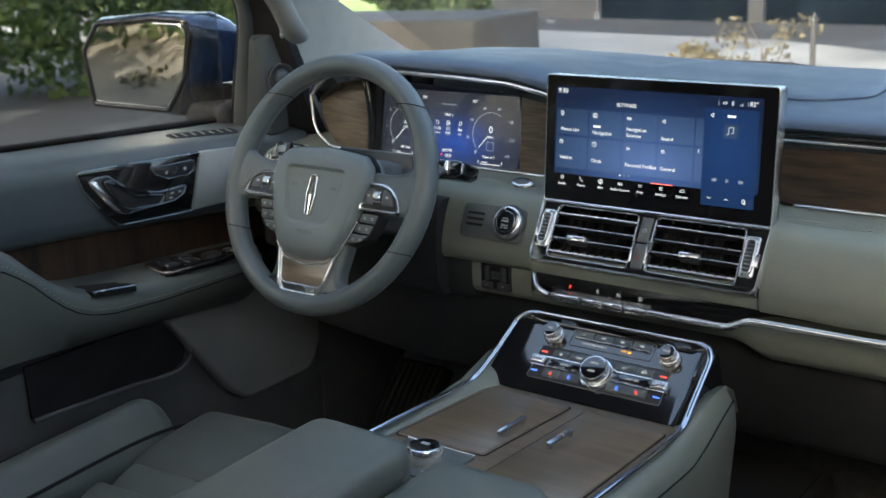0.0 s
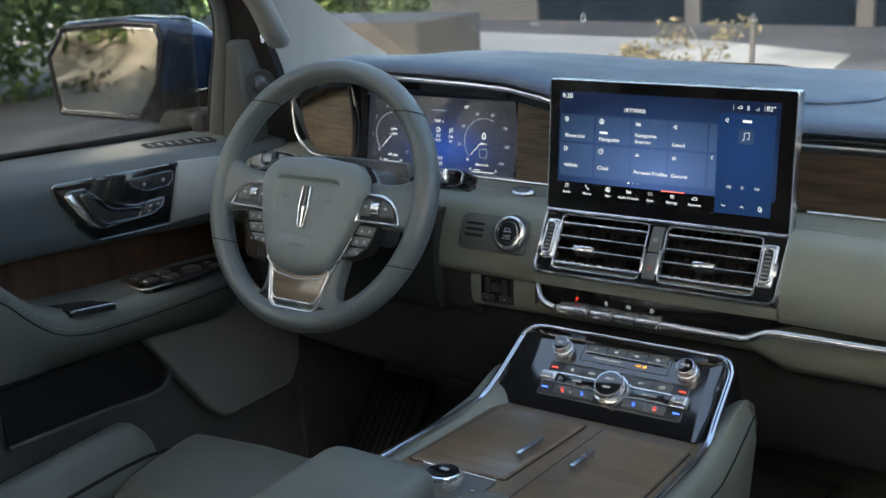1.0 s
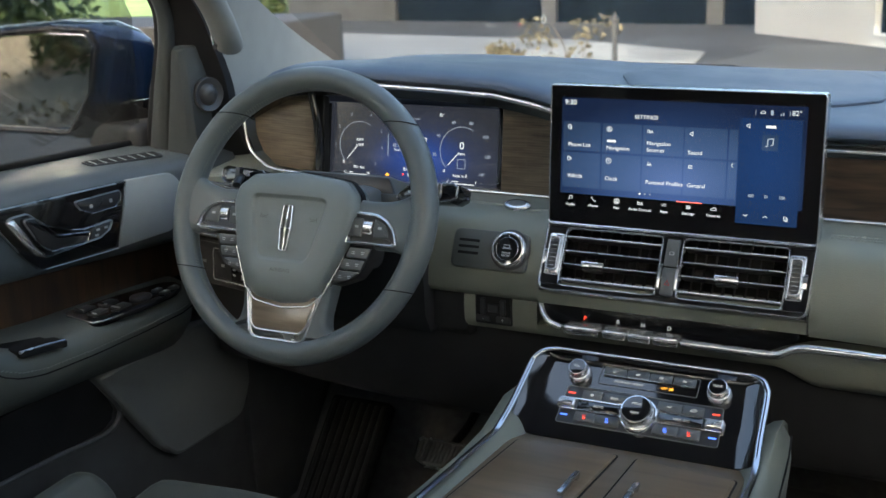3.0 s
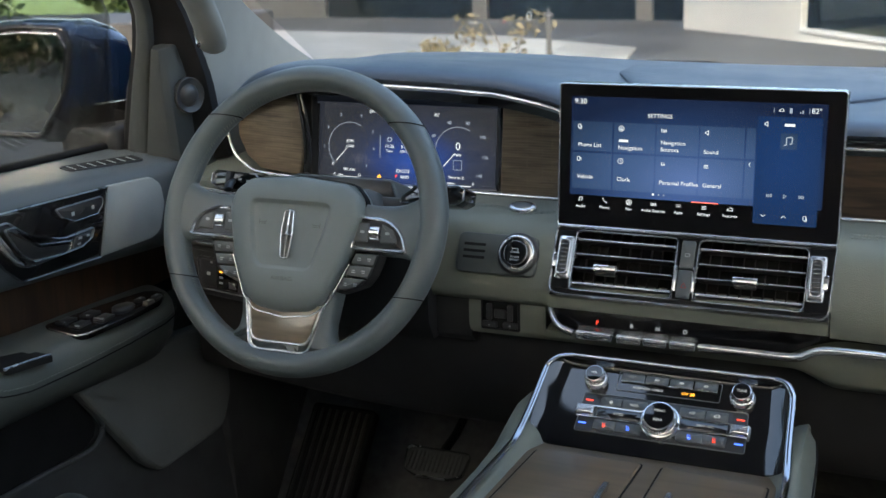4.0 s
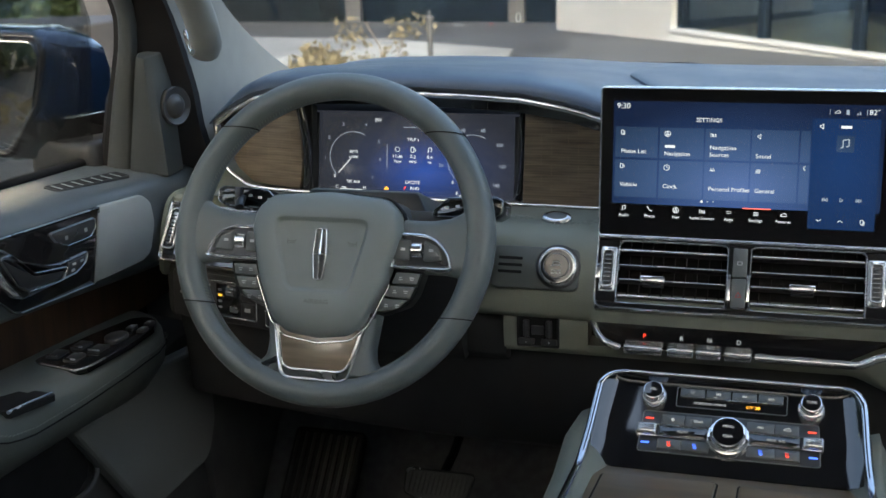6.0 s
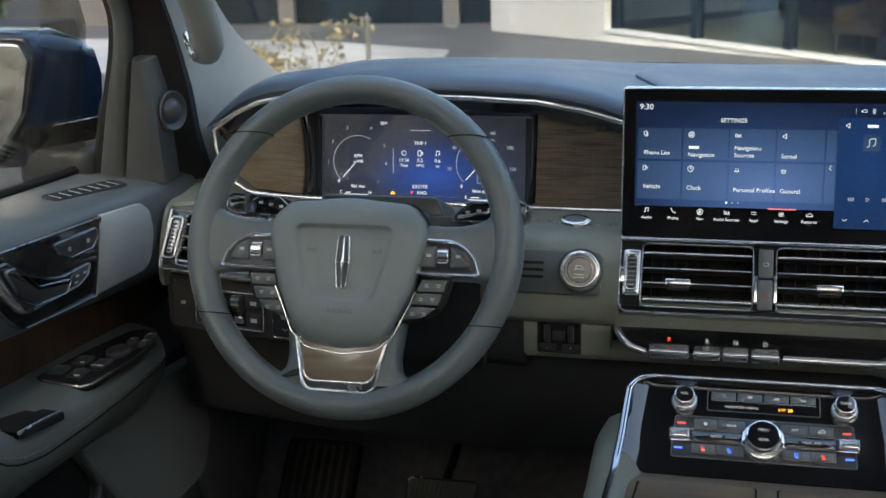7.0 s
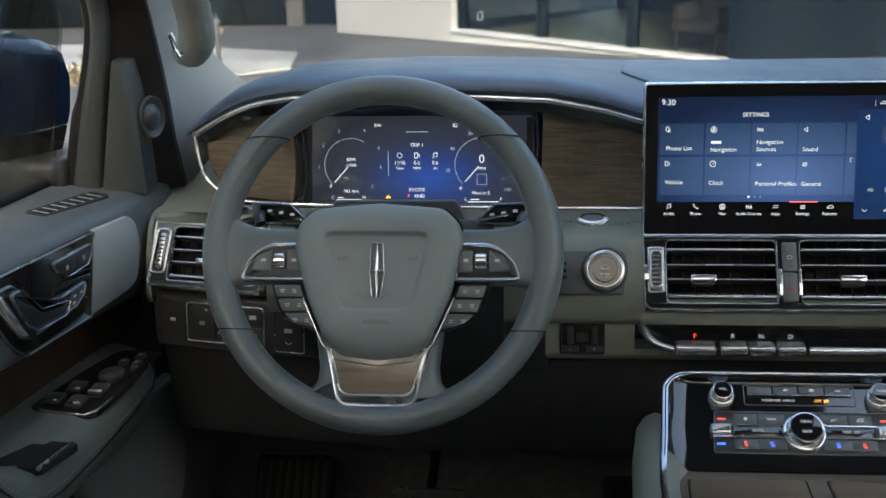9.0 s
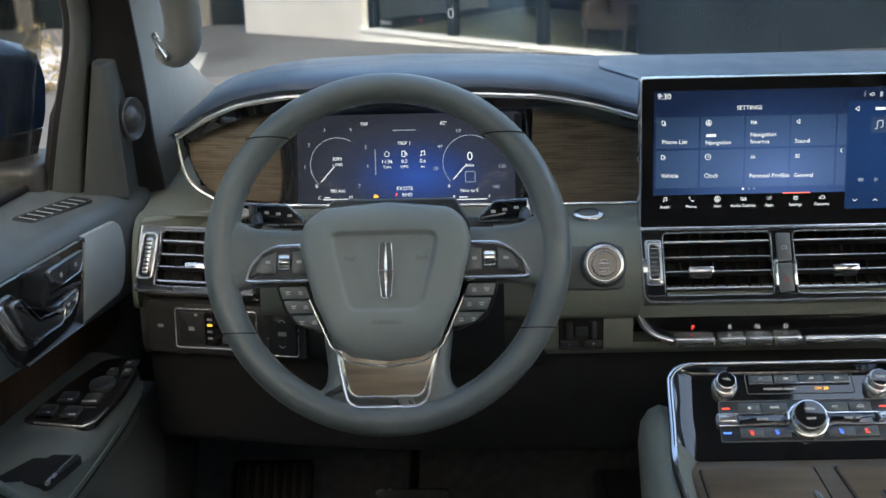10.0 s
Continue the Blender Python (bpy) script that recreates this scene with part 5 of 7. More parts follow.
def knob(u, v, r, h, name, words, label):
    k = new(name)
    k.parent = cl
    k.matrix_basis = Matrix.Translation((u, v, 0.0015))
    tagged(k, label)
    part("skirt", lathe([(r, 0), (r, 0.004), (r * 0.93, 0.007), (r * 0.82, 0.008)], 44), CHROME, k, smooth=40)
    bm2 = lathe([(r * 0.78, 0.006), (r * 0.80, h * 0.8), (r * 0.76, h), (r * 0.70, h + 0.0004)], 44)
    part("grip", bm2, CHROME, k, smooth=40)
    bm2 = bmesh.new()
    for j in range(44):
        a = j * math.tau / 44
        tube([(r * 0.80 * math.cos(a), r * 0.80 * math.sin(a), 0.0085), (r * 0.805 * math.cos(a), r * 0.805 * math.sin(a), h * 0.8)], 0.0004, 4, bm=bm2)
    part("knurl", bm2, SATIN, k, smooth=0)
    part("cap", lathe([(r * 0.70, h - 0.001), (r * 0.69, h + 0.0007), (r * 0.3, h + 0.0010)], 36), BLACK, k)
    for j, s in enumerate(words):
        lettering(s, 0.0042, (0, (len(words) - 1) * r * 0.25 - j * r * 0.5, h + 0.0014), PRINT, k)


knob(-0.0810, 0.0345, 0.0135, 0.017, "volume_knob", ["VOL"], "chrome volume knob")
knob(0.0810, 0.0345, 0.0135, 0.017, "tune_knob", ["TUNE"], "chrome tuning knob")
knob(0.0, -0.0080, 0.0225, 0.017, "menu_knob", ["MENU", "REAR"], "large knurled chrome menu knob")

# ---- wood lids and drive-mode plate ----
LIDP = panel(0, 0, 0.4705, 93.6)
part("lid_surround", slab(rounded(mm((-132, 21), (-136, -200), (-138, -560), (138, -560), (136, -200), (132, 21)), 0.004), -0.02, -0.001, 0.001), LIDWOOD, con, "brown wood console surface").matrix_basis = Matrix.Translation((0, 0.3, 0)) @ LIDP
for name, pts, hx in (("storage_lid", ((-122, -1), (-7, 3.5), (-13, -172), (-130, -179)), (-0.025, -0.125, -0.071)), ("storage_lid", ((15, 3), (124, -8), (130, -300), (12, -300)), (0.039, -0.123, -0.072))):
    ld = thing(name, LIDP, "brown wood sliding lid with a slim chrome pull", "lid", "storage lids")
    o = rounded(mm(*pts), 0.005)
    part("gap", slab(inset(o, -0.0018), -0.004, -0.0004, 0), VOID, ld)
    part("panel", slab(o, -0.003, 0.0016, 0.0026), LIDWOOD, ld)
    x, y0, y1 = hx
    pl = part("pull", box(x - 0.0032, y0, 0.005, x + 0.0032, y1, 0.0105, 0.0018, 2), SATIN, ld, "slim chrome pull")
    for y in (y0 + 0.004, y1 - 0.004):
        part("pull_post", box(x - 0.002, y - 0.003, 0.0, x + 0.002, y + 0.003, 0.006, 0), SATIN, pl)
dm = thing("drive_mode_dial", Matrix.Translation((-0.058, -0.218, 0.4860)) @ pose(0, 0, 0, -3.6), "round chrome drive-mode dial on a satin plate", "dial")
part("plate", slab(rrect(-0.050, -0.040, 0.042, 0.036, 0.003), -0.004, 0.0, 0.001), MIDGREY, dm, "satin grey plate")
part("plate_trim", tube(mm((-50, 36, 0.5), (41, 36, 0.5)), 0.0012, 6), CHROME, dm, smooth=60)
part("dial", lathe([(0.0195, 0), (0.0205, 0.003), (0.0205, 0.012), (0.0188, 0.0155), (0.0165, 0.0160)], 48), CHROME, dm, "chrome knurled ring", 40)
part("cap", lathe([(0.0165, 0.015), (0.0160, 0.0168), (0.006, 0.0170)], 40), BLACK, dm)
bars([(0, 0.002, 0.010, 0.005)], 0.0173, INK, dm)
bars([(-0.034, 0.0, 0.007, 0.003), (0.033, 0.004, 0.005, 0.003), (0.020, -0.028, 0.006, 0.003)], 0.0003, INK, dm)
part("coin_tray", slab(rrect(-0.050, -0.085, 0.042, -0.043, 0.003), -0.006, -0.001, 0.001), DARKKEY, dm)
part("tray_edge", tube(mm((-50, -66, 0), (42, -66, 0)), 0.0012, 6), SATIN, dm, smooth=60)

# ---- armrests ----
for x0, x1, top, tip in ((-0.138, -0.004, 0.556, -0.292), (0.020, 0.158, 0.546, -0.288)):
    ar = thing("armrest", pose((x0 + x1) / 2, -0.5, top - 0.055), "sage leather armrest lid above the console", "armrest", "armrests")
    hw = (x1 - x0) / 2
    top_out = rounded([(-hw, -0.42), (hw, -0.42), (hw, tip + 0.5), (-hw, tip + 0.5)], (0.0, 0.0, 0.030, 0.030), 9)
    bm = bmesh.new()
    rings(bm, [[(u, v, h) for u, v in inset(top_out, d)] for d, h in ((0.010, 0.006), (0.003, 0.010), (0.0, 0.018), (0.0, 0.036), (0.002, 0.045), (0.007, 0.051), (0.013, 0.0545), (0.020, 0.0560))])
    part("cushion", bm, SHADEDSAGE, ar, "padded sage leather", 60)
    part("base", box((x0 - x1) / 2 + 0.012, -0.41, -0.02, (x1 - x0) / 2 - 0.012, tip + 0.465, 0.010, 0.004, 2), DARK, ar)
    part("piping", tube([(u, v, 0.020) for u, v in inset(top_out, 0.0005)[1:] if v > -0.41], 0.0016, 6), SHADEDSAGE, ar, smooth=60)

# ---- driver seat ----
seat = thing("driver_seat", pose(-0.435, -0.35, 0.0), "sage leather driver seat with perforated cushion and side bolsters", "seat")


def cushion(name, x0, x1, y0, y1, z0, z1, r, label="", crown=0.01):
    b = box(x0, y0, z0, x1, y1, z1, r, 5)
    bmesh.ops.subdivide_edges(b, edges=b.edges, cuts=2, use_grid_fill=True)
    for v in b.verts:
        k = (v.co.z - z0) / (z1 - z0)
        v.co.z += crown * k * (math.cos((v.co.x - x0) / (x1 - x0) * math.pi * 2 - math.pi) - 0.2)
        v.co.z += 0.02 * k * math.sin(max(0, (v.co.y - y0) / (y1 - y0)) * math.pi / 2)
    return part(name, b, SHADEDSAGE, seat, label, 60)


cushion("seat_cushion", -0.212, 0.195, 0.16, 0.345, 0.19, 0.325, 0.035, "", 0.006)
for k in range(6):
    cushion("seat_panel", -0.165, 0.165, 0.10 - k * 0.062, 0.159 - k * 0.062, 0.20, 0.315, 0.010, "perforated sage leather panel", 0.004)
for s in (-1, 1):
    cushion("bolster", s * 0.258 - 0.055, s * 0.258 + 0.055, -0.35, 0.285, 0.15, 0.338, 0.045, "padded side bolster", 0.012)
    part("piping", tube(smooth_path([(s * 0.280, -0.34, 0.342), (s * 0.284, 0.0, 0.352), (s * 0.282, 0.20, 0.352), (s * 0.277, 0.272, 0.32), (s * 0.275, 0.287, 0.26)], 6), 0.0018, 6), RUBBER, seat, smooth=60)
for s in (-1, 1):
    part("seam", tube(smooth_path([(s * 0.196, -0.33, 0.325), (s * 0.199, 0.0, 0.332), (s * 0.200, 0.20, 0.335), (s * 0.202, 0.30, 0.318), (s * 0.204, 0.345, 0.27)], 6), 0.0026, 6), RUBBER, seat, smooth=60)
part("seam", tube([(x, 0.1595, 0.330 - 0.02 * (x / 0.19) ** 2) for x in stations(-0.185, 0.185, 10)], 0.0022, 6), RUBBER, seat, smooth=60)
part("seat_base", box(-0.25, -0.35, 0.02, 0.25, 0.28, 0.20, 0.02, 2), DARK, seat)

# ---- pedals ----
pd = thing("brake_pedal", panel(-0.440, 0.43, 0.190, 55) @ Matrix.Diagonal((0.9, 0.9, 0.9, 1)), "ribbed black brake pedal", "pedal")
part("pad", slab(rounded(mm((-54, -24), (-60, 20), (60, 20), (54, -24), (30, -33), (-30, -33)), 0.012), -0.012, 0.0, 0.004), DARK, pd)
for k in range(13):
    part("rib", box(-0.050 + k * 0.0079, -0.026, -0.001, -0.0465 + k * 0.0079, 0.014, 0.0030, 0.0006, 1), DARK, pd)
part("trim", band(rounded(mm((-56, -25), (-62, 22), (62, 22), (56, -25), (31, -35), (-31, -35)), 0.012), 0.0022, -0.006, 0.0012), SATIN, pd, smooth=60)
# arm takes near-black rubber to stand for the footwell's shade
part("arm", tube(mm((0, 10, -12), (0, 80, -50), (0, 220, -90)), 0.008, 8), RUBBER, pd)
fr = thing("footrest", panel(-0.655, 0.45, 0.12, 45), "ribbed dark footrest beside the pedals", "footrest")
part("base", slab(rrect(-0.06, -0.14, 0.06, 0.12, 0.01), -0.02, 0, 0.004), RUBBER, fr)
for k in range(8):
    part("rib", box(-0.053 + k * 0.014, -0.13, 0, -0.046 + k * 0.014, 0.11, 0.004, 0.001, 1), CHEEK, fr)

# ---- driver door ----
door = thing("driver_door", pose(-0.85, -0.2, 0.1), "car door panel in charcoal and sage leather with wood strip", "car door")


def belt(y):
    """Height of the belt line along the door: it climbs towards the rear."""
    return 0.699 - 0.080 * (y - 0.28)


def inner(y):
    """How far in the padded face stands."""
    return lerp([(-1.2, -0.82), (-0.4, -0.815), (-0.09, -0.798), (0.13, -0.7675), (0.235, -0.7535), (0.30, -0.750), (0.40, -0.750)], y)[0]


def along(prof, y0, y1, n, name, mat, label=""):
    b = bmesh.new()
    rings(b, [prof(y) for y in stations(y0, y1, n)])
    return part(name, b, mat, door, label, 50, True)


along(lambda y: [(-0.885, y, belt(y) + 0.006), (-0.868, y, belt(y) + 0.004), (-0.835, y, belt(y)), (inner(y) - 0.022, y, belt(y) - 0.005), (inner(y) - 0.008, y, belt(y) - 0.013), (inner(y) - 0.001, y, belt(y) - 0.026),
                 (inner(y), y, belt(y) - 0.045), (inner(y) - 0.001, y, belt(y) - 0.100), (inner(y) - 0.007, y, belt(y) - 0.119), (inner(y) - 0.020, y, belt(y) - 0.130), (inner(y) - 0.045, y, belt(y) - 0.134), (-0.885, y, belt(y) - 0.134)],
      -1.2, 0.37, 40, "upper_pad", DOORTOP, "charcoal leather upper door pad")
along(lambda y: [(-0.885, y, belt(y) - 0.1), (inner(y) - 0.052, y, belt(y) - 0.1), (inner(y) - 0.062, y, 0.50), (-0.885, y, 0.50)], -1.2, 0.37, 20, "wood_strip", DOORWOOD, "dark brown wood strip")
ARM = [(-1.2, 0.66), (-0.32, 0.655), (-0.26, 0.640), (-0.225, 0.613), (-0.195, 0.580), (-0.165, 0.552), (-0.13, 0.535), (-0.09, 0.526), (0.0, 0.519), (0.15, 0.5135), (0.24, 0.508), (0.268, 0.498)]
ARX = [(-1.2, -0.742), (-0.2, -0.737), (0.1, -0.733), (0.18, -0.737), (0.225, -0.750), (0.252, -0.772), (0.270, -0.81)]


def arm(y):
    z, x = lerp(ARM, y)[0], lerp(ARX, y)[0]
    lo = lerp([(-1.2, 0.462), (-0.25, 0.462), (0.02, 0.440), (0.20, 0.418), (0.27, 0.412)], y)[0]
    return [(-0.885, y, z), (-0.84, y, z), (x - 0.03, y, z + 0.001), (x - 0.012, y, z - 0.005), (x - 0.002, y, z - 0.018), (x, y, z - 0.036), (x - 0.006, y, (z + lo) / 2 - 0.014), (x - 0.03, y, lo), (-0.885, y, lo - 0.01)]


along(arm, -1.2, 0.270, 56, "door_armrest", SHADEDSAGE, "sage leather armrest")
part("armrest_seam", tube([(lerp(ARX, y)[0] + 0.0008, y, lerp(ARM, y)[0] - 0.033) for y in stations(-0.6, 0.245, 40)], 0.0010, 6), RUBBER, door, smooth=60, placed=True)
bm = bmesh.new()
for y in np.arange(-0.55, 0.24, 0.0065):
    x, z = lerp(ARX, y)[0], lerp(ARM, y)[0]
    tube([(x + 0.0002, y, z - 0.026), (x + 0.0002, y + 0.004, z - 0.026)], 0.0006, 4, bm=bm)
tagged(part("stitching", bm, THREAD, door, placed=True), kind="stuff")
along(lambda y: [(-0.885, y, 0.44), (-0.80, y, 0.43), (-0.80, y, 0.40), (-0.815, y, 0.20), (-0.80, y, 0.05), (-0.885, y, 0.05)], -1.2, 0.42, 16, "lower_panel", DARK, "dark lower door panel")
KG = rounded([(0.033, 0.430), (0.145, 0.272), (0.180, 0.238), (0.35, 0.234), (0.378, 0.285), (0.38, 0.41), (0.25, 0.43)], (0.006, 0.06, 0.05, 0.04, 0.04, 0.01, 0.01), 8)
k = part("speaker_grille", slab(KG, -0.02, 0.0, 0.006), GRILLE, door, "smooth grey lower speaker grille", 0)
k.matrix_parent_inverse = door.matrix_basis.inverted()
k.matrix_basis = panel(-0.773, 0, 0, 0, 90)
rim_run = [(-0.790, -0.22, 0.356), (-0.788, -0.12, 0.350), (-0.786, -0.04, 0.345), (-0.785, 0.009, 0.339), (-0.783, 0.050, 0.338), (-0.783, 0.071, 0.347), (-0.783, 0.077, 0.362), (-0.784, 0.068, 0.383), (-0.788, 0.055, 0.405)]
part("pocket_edge", tube(smooth_path(rim_run, 6), 0.0040, 8), DARK, door, "moulded rim of the door pocket", 60, True)
# flat sheet painted black for the shade inside the pocket
k = part("door_pocket", slab(rounded([(y, z) for x, y, z in rim_run] + [(0.03, 0.43), (-0.22, 0.44)], 0.004), -0.004, 0.0, 0.001), VOID, door, "flat black sheet standing for the shaded door pocket", 0)
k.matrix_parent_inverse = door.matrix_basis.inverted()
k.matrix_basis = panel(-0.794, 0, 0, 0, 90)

BRUSHED = shader("brushed_trim", (0.42, 0.44, 0.45), 0.28, metal=1.0, wear=0.05)
# handle plate, drawn in the plane of the door face (X to the front, Y up, Z into the cabin)
YAW = 90 - 8
HP = panel(-0.7845, 0.02, 0.6405, 0, YAW)


def on_door(ob, m):
    ob.matrix_parent_inverse = door.matrix_basis.inverted()
    ob.matrix_basis = m
    return ob


plate = rounded(mm((-106, 61), (-97, 30), (-67, -14), (-44, -36), (86, -42), (112, 50)), (0.008, 0.02, 0.02, 0.02, 0.002, 0.002))
hp = on_door(part("handle_plate", slab(plate, -0.01, 0.004, 0.002), BLACK, door, "gloss black handle plate"), HP)
part("plate_trim", band(plate, 0.0018, 0.003, 0.0055), BRUSHED, hp, "silver outline", 60)
bowl = rounded(mm((-92, 47), (-54, 46), (-16, 14), (30, 3), (82, 4), (74, -10), (55, -18), (-34, -20), (-52, -12)), 0.010)
part("handle_bowl", slab(bowl, 0.002, 0.0045, 0.0005), DARKKEY, hp)
part("handle_trim", band(bowl, 0.0024, 0.003, 0.0075), BRUSHED, hp, "chrome outline", 60)
lev = rounded(mm((-68, 41), (-48, 39), (-17, 8), (28, 0), (36, -1), (26, -16), (-29, -12), (-46, 0)), 0.008)
part("door_handle", slab(lev, 0.004, 0.013, 0.005), DARKKEY, hp, "dark inner door handle")
part("handle_edge", band(lev, 0.0014, 0.010, 0.0140), BRUSHED, hp, smooth=60)
part("chrome_grip", slab(rounded(mm((-89, 42), (-76, 43), (-50, 2), (-36, -16), (-50, -10), (-64, 4)), 0.004), 0.004, 0.011, 0.003), CHROME, hp, "chrome grip")
part("lock_keys", slab(rounded(mm((44, 0), (74, 1), (68, -10), (54, -15), (36, -15)), 0.003), 0.004, 0.0085, 0.0015), DARKKEY, hp)
bars([(0.051, -0.004, 0.006, 0.003), (0.065, -0.004, 0.006, 0.003), (0.048, -0.011, 0.006, 0.003)], 0.0088, INK, hp)
mem = rounded(mm((18, 43), (100, 41), (98, 28), (88, 19), (48, 19), (28, 29)), 0.006)
part("memory_keys", slab(mem, 0.003, 0.007, 0.002), DARKKEY, hp)
part("memory_trim", band(mem, 0.0016, 0.003, 0.0080), BRUSHED, hp, smooth=60)
line_icon([mm((66, 35), (62, 28), (57, 26))], 0.0074, SATIN, hp, 0.0014)
bars([(0.046, 0.030, 0.005, 0.005), (0.080, 0.030, 0.005, 0.005)], 0.0074, INK, hp)
spk = rounded(mm((115, 50), (195, 43), (212, 30), (216, 0), (202, -36), (184, -43), (89, -42)), (0.002, 0.02, 0.02, 0.03, 0.03, 0.01, 0.002))
on_door(part("speaker_panel", slab(spk, -0.012, 0.0022, 0.0016), SPEAKER, door, "light grey metal speaker panel"), HP)

# window switches on the armrest, and the pull pocket
SWP = Matrix.Translation((-0.777, 0.105, 0.5170)) @ pose(0, 0, 0, -2, 0, 0)
sp = on_door(part("switch_plate", slab(rounded(mm((-46, -66), (-34, -75), (24, -88), (34, -76), (42, 10), (40, 70), (26, 102), (6, 108), (-10, 98), (-28, 30)), 0.012), -0.006, 0.001, 0.001), BLACK, door, "gloss black window switch plate"), SWP)
part("plate_trim", tube(mm((-30, -75, 1), (0, -82, 1), (24, -87, 1), (33, -76, 1), (37, -40, 1)), 0.0014, 6), CHROME, sp, smooth=60)
for u, v in ((-26, -46), (2, -52), (-14, -12), (14, -18)):
    q = part("window_switch", box(u / 1000 - 0.009, v / 1000 - 0.013, 0, u / 1000 + 0.009, v / 1000 + 0.013, 0.0045, 0.002, 2), DARKKEY, sp)
    part("switch_tip", box(u / 1000 - 0.008, v / 1000 - 0.0125, 0.0035, u / 1000 + 0.008, v / 1000 - 0.0095, 0.0056, 0.0008, 1), SATIN, q)
part("mirror_pad", slab([(0.014 * math.cos(a * math.tau / 24) + 0.012, 0.026 + 0.018 * math.sin(a * math.tau / 24)) for a in range(24)], 0, 0.005, 0.002), DARKKEY, sp)
for u, v in ((14, 60), (32, 56), (28, 80)):
    part("lock_switch", box(u / 1000 - 0.005, v / 1000 - 0.008, 0, u / 1000 + 0.005, v / 1000 + 0.008, 0.005, 0.0015, 2), DARKKEY, sp)
    bars([(u / 1000, v / 1000, 0.004, 0.003)], 0.0052, INK, sp)
PUL = Matrix.Translation((-0.766, -0.084, 0.5268)) @ pose(0, 0, 0, -8, 0, 0)
# pocket is a black plate, its shade put into the colour
pp = on_door(part("pull_pocket", slab(rounded(mm((-34, -34), (26, -38), (34, 36), (-10, 42)), 0.006), -0.006, 0.0015, 0.001), VOID, door, "flat black plate standing for the shaded pull pocket"), PUL)
part("pocket_trim", tube(mm((24, -38, 1), (25, 0, 1.5), (27, 36, 1)), 0.0022, 8), SATIN, pp, "chrome pull edge", 60)

# air slot on the door top
AS = Matrix.Translation((-0.8135, 0.1835, 0.7066)) @ pose(0, 0, 0, -4.5, 5, -14)
asl = on_door(part("demister_slot", slab(rrect(-0.012, -0.060, 0.012, 0.062, 0.006), -0.006, 0.0, 0.001), VOID, door, "slotted demister outlet"), AS)
part("slot_frame", band(rrect(-0.014, -0.062, 0.014, 0.064, 0.007), 0.003, -0.004, 0.0014), CHEEK, asl, smooth=60)
for kx in range(7):
    part("slot_fin", box(-0.011, -0.050 + kx * 0.0165, -0.004, 0.011, -0.0486 + kx * 0.0165, 0.0010, 0.0004, 1), SPEAKER, asl)

# corner panel with tweeter, and window frame
CORNER = shader("corner_plastic", (0.040, 0.046, 0.047), 0.5, noise_scale=14, spread=0.06, bump=0.25, bump_scale=1000, wear=0.06)
bm = bmesh.new()
cp_back = rounded([(-0.812, 0.694), (-0.757, 0.687), (-0.764, 0.852), (-0.783, 0.855)], 0.004, 3)
cp_front = rounded([(-0.809, 0.697), (-0.768, 0.693), (-0.770, 0.849), (-0.781, 0.851)], 0.004, 3)
rings(bm, [[(x, 0.33, z) for x, z in cp_back], [(x, 0.288, z) for x, z in cp_back], [(x, 0.279, z) for x, z in cp_front]])
part("corner_panel", bm, CORNER, door, "grey mirror corner panel", 40, True)
tw = on_door(part("tweeter", lathe([(0.026, -0.004), (0.026, 0.0010), (0.0245, 0.0022), (0.0225, 0.0008), (0.0165, -0.0010), (0.0145, 0.0015), (0.011, 0.0045), (0.004, 0.0055)], 40), DARKKEY, door, "round black tweeter", 50), panel(-0.7515, 0.318, 0.779, 2, 74))
fr0 = smooth_path([(-0.8335, 0.285, 0.680), (-0.8325, 0.285, 0.700), (-0.815, 0.284, 0.79), (-0.7955, 0.280, 0.874), (-0.786, 0.258, 0.93), (-0.772, 0.16, 1.04), (-0.755, 0.0, 1.13), (-0.730, -0.3, 1.21), (-0.715, -0.9, 1.22)], 5)
wide = lambda z: lerp([(0.68, 0.0180), (0.70, 0.0175), (0.87, 0.0108), (1.04, 0.011), (1.3, 0.012)], z)[0]
bm = bmesh.new()
rings(bm, [[(p.x - wide(p.z), p.y + 0.004, p.z), (p.x - wide(p.z) + 0.003, p.y, p.z), (p.x - 0.002, p.y - 0.003, p.z), (p.x + wide(p.z) - 0.003, p.y, p.z), (p.x + wide(p.z), p.y + 0.004, p.z), (p.x + wide(p.z), p.y + 0.024, p.z), (p.x - wide(p.z), p.y + 0.024, p.z)] for p in fr0])
part("window_frame", bm, CORNER, door, "grey window frame", 60, True)
bm = bmesh.new()
rings(bm, [[(p.x - wide(p.z) - 0.010 - 0.004 * (p.z < 0.8), p.y + 0.010, p.z), (p.x - wide(p.z) - 0.006, p.y + 0.003, p.z), (p.x - wide(p.z) + 0.001, p.y + 0.003, p.z), (p.x - wide(p.z) + 0.001, p.y + 0.03, p.z), (p.x - wide(p.z) - 0.010 - 0.004 * (p.z < 0.8), p.y + 0.03, p.z)] for p in fr0])
part("window_seal", bm, RUBBER, door, "black rubber window seal", 40, True)
part("sill_seal", tube([(-0.876, y, belt(y) + 0.008) for y in stations(-1.2, 0.29, 20)], 0.006, 8), RUBBER, door, "black rubber sill seal", 60, True)
bm = bmesh.new()
gl = [(y, belt(y)) for y in (-1.2, 0.30)] + [(0.25, 0.90), (0.15, 1.03), (0.0, 1.13), (-0.3, 1.21), (-1.2, 1.22)]
rings(bm, [[(-0.878 + 0.28 * (z - 0.7), y, z) for y, z in gl], [(-0.882 + 0.28 * (z - 0.7), y, z) for y, z in gl]])
wg = part("window_pane", bm, SIDEGLASS, door, "clear side window glass", 0, True)
wg.visible_shadow = False
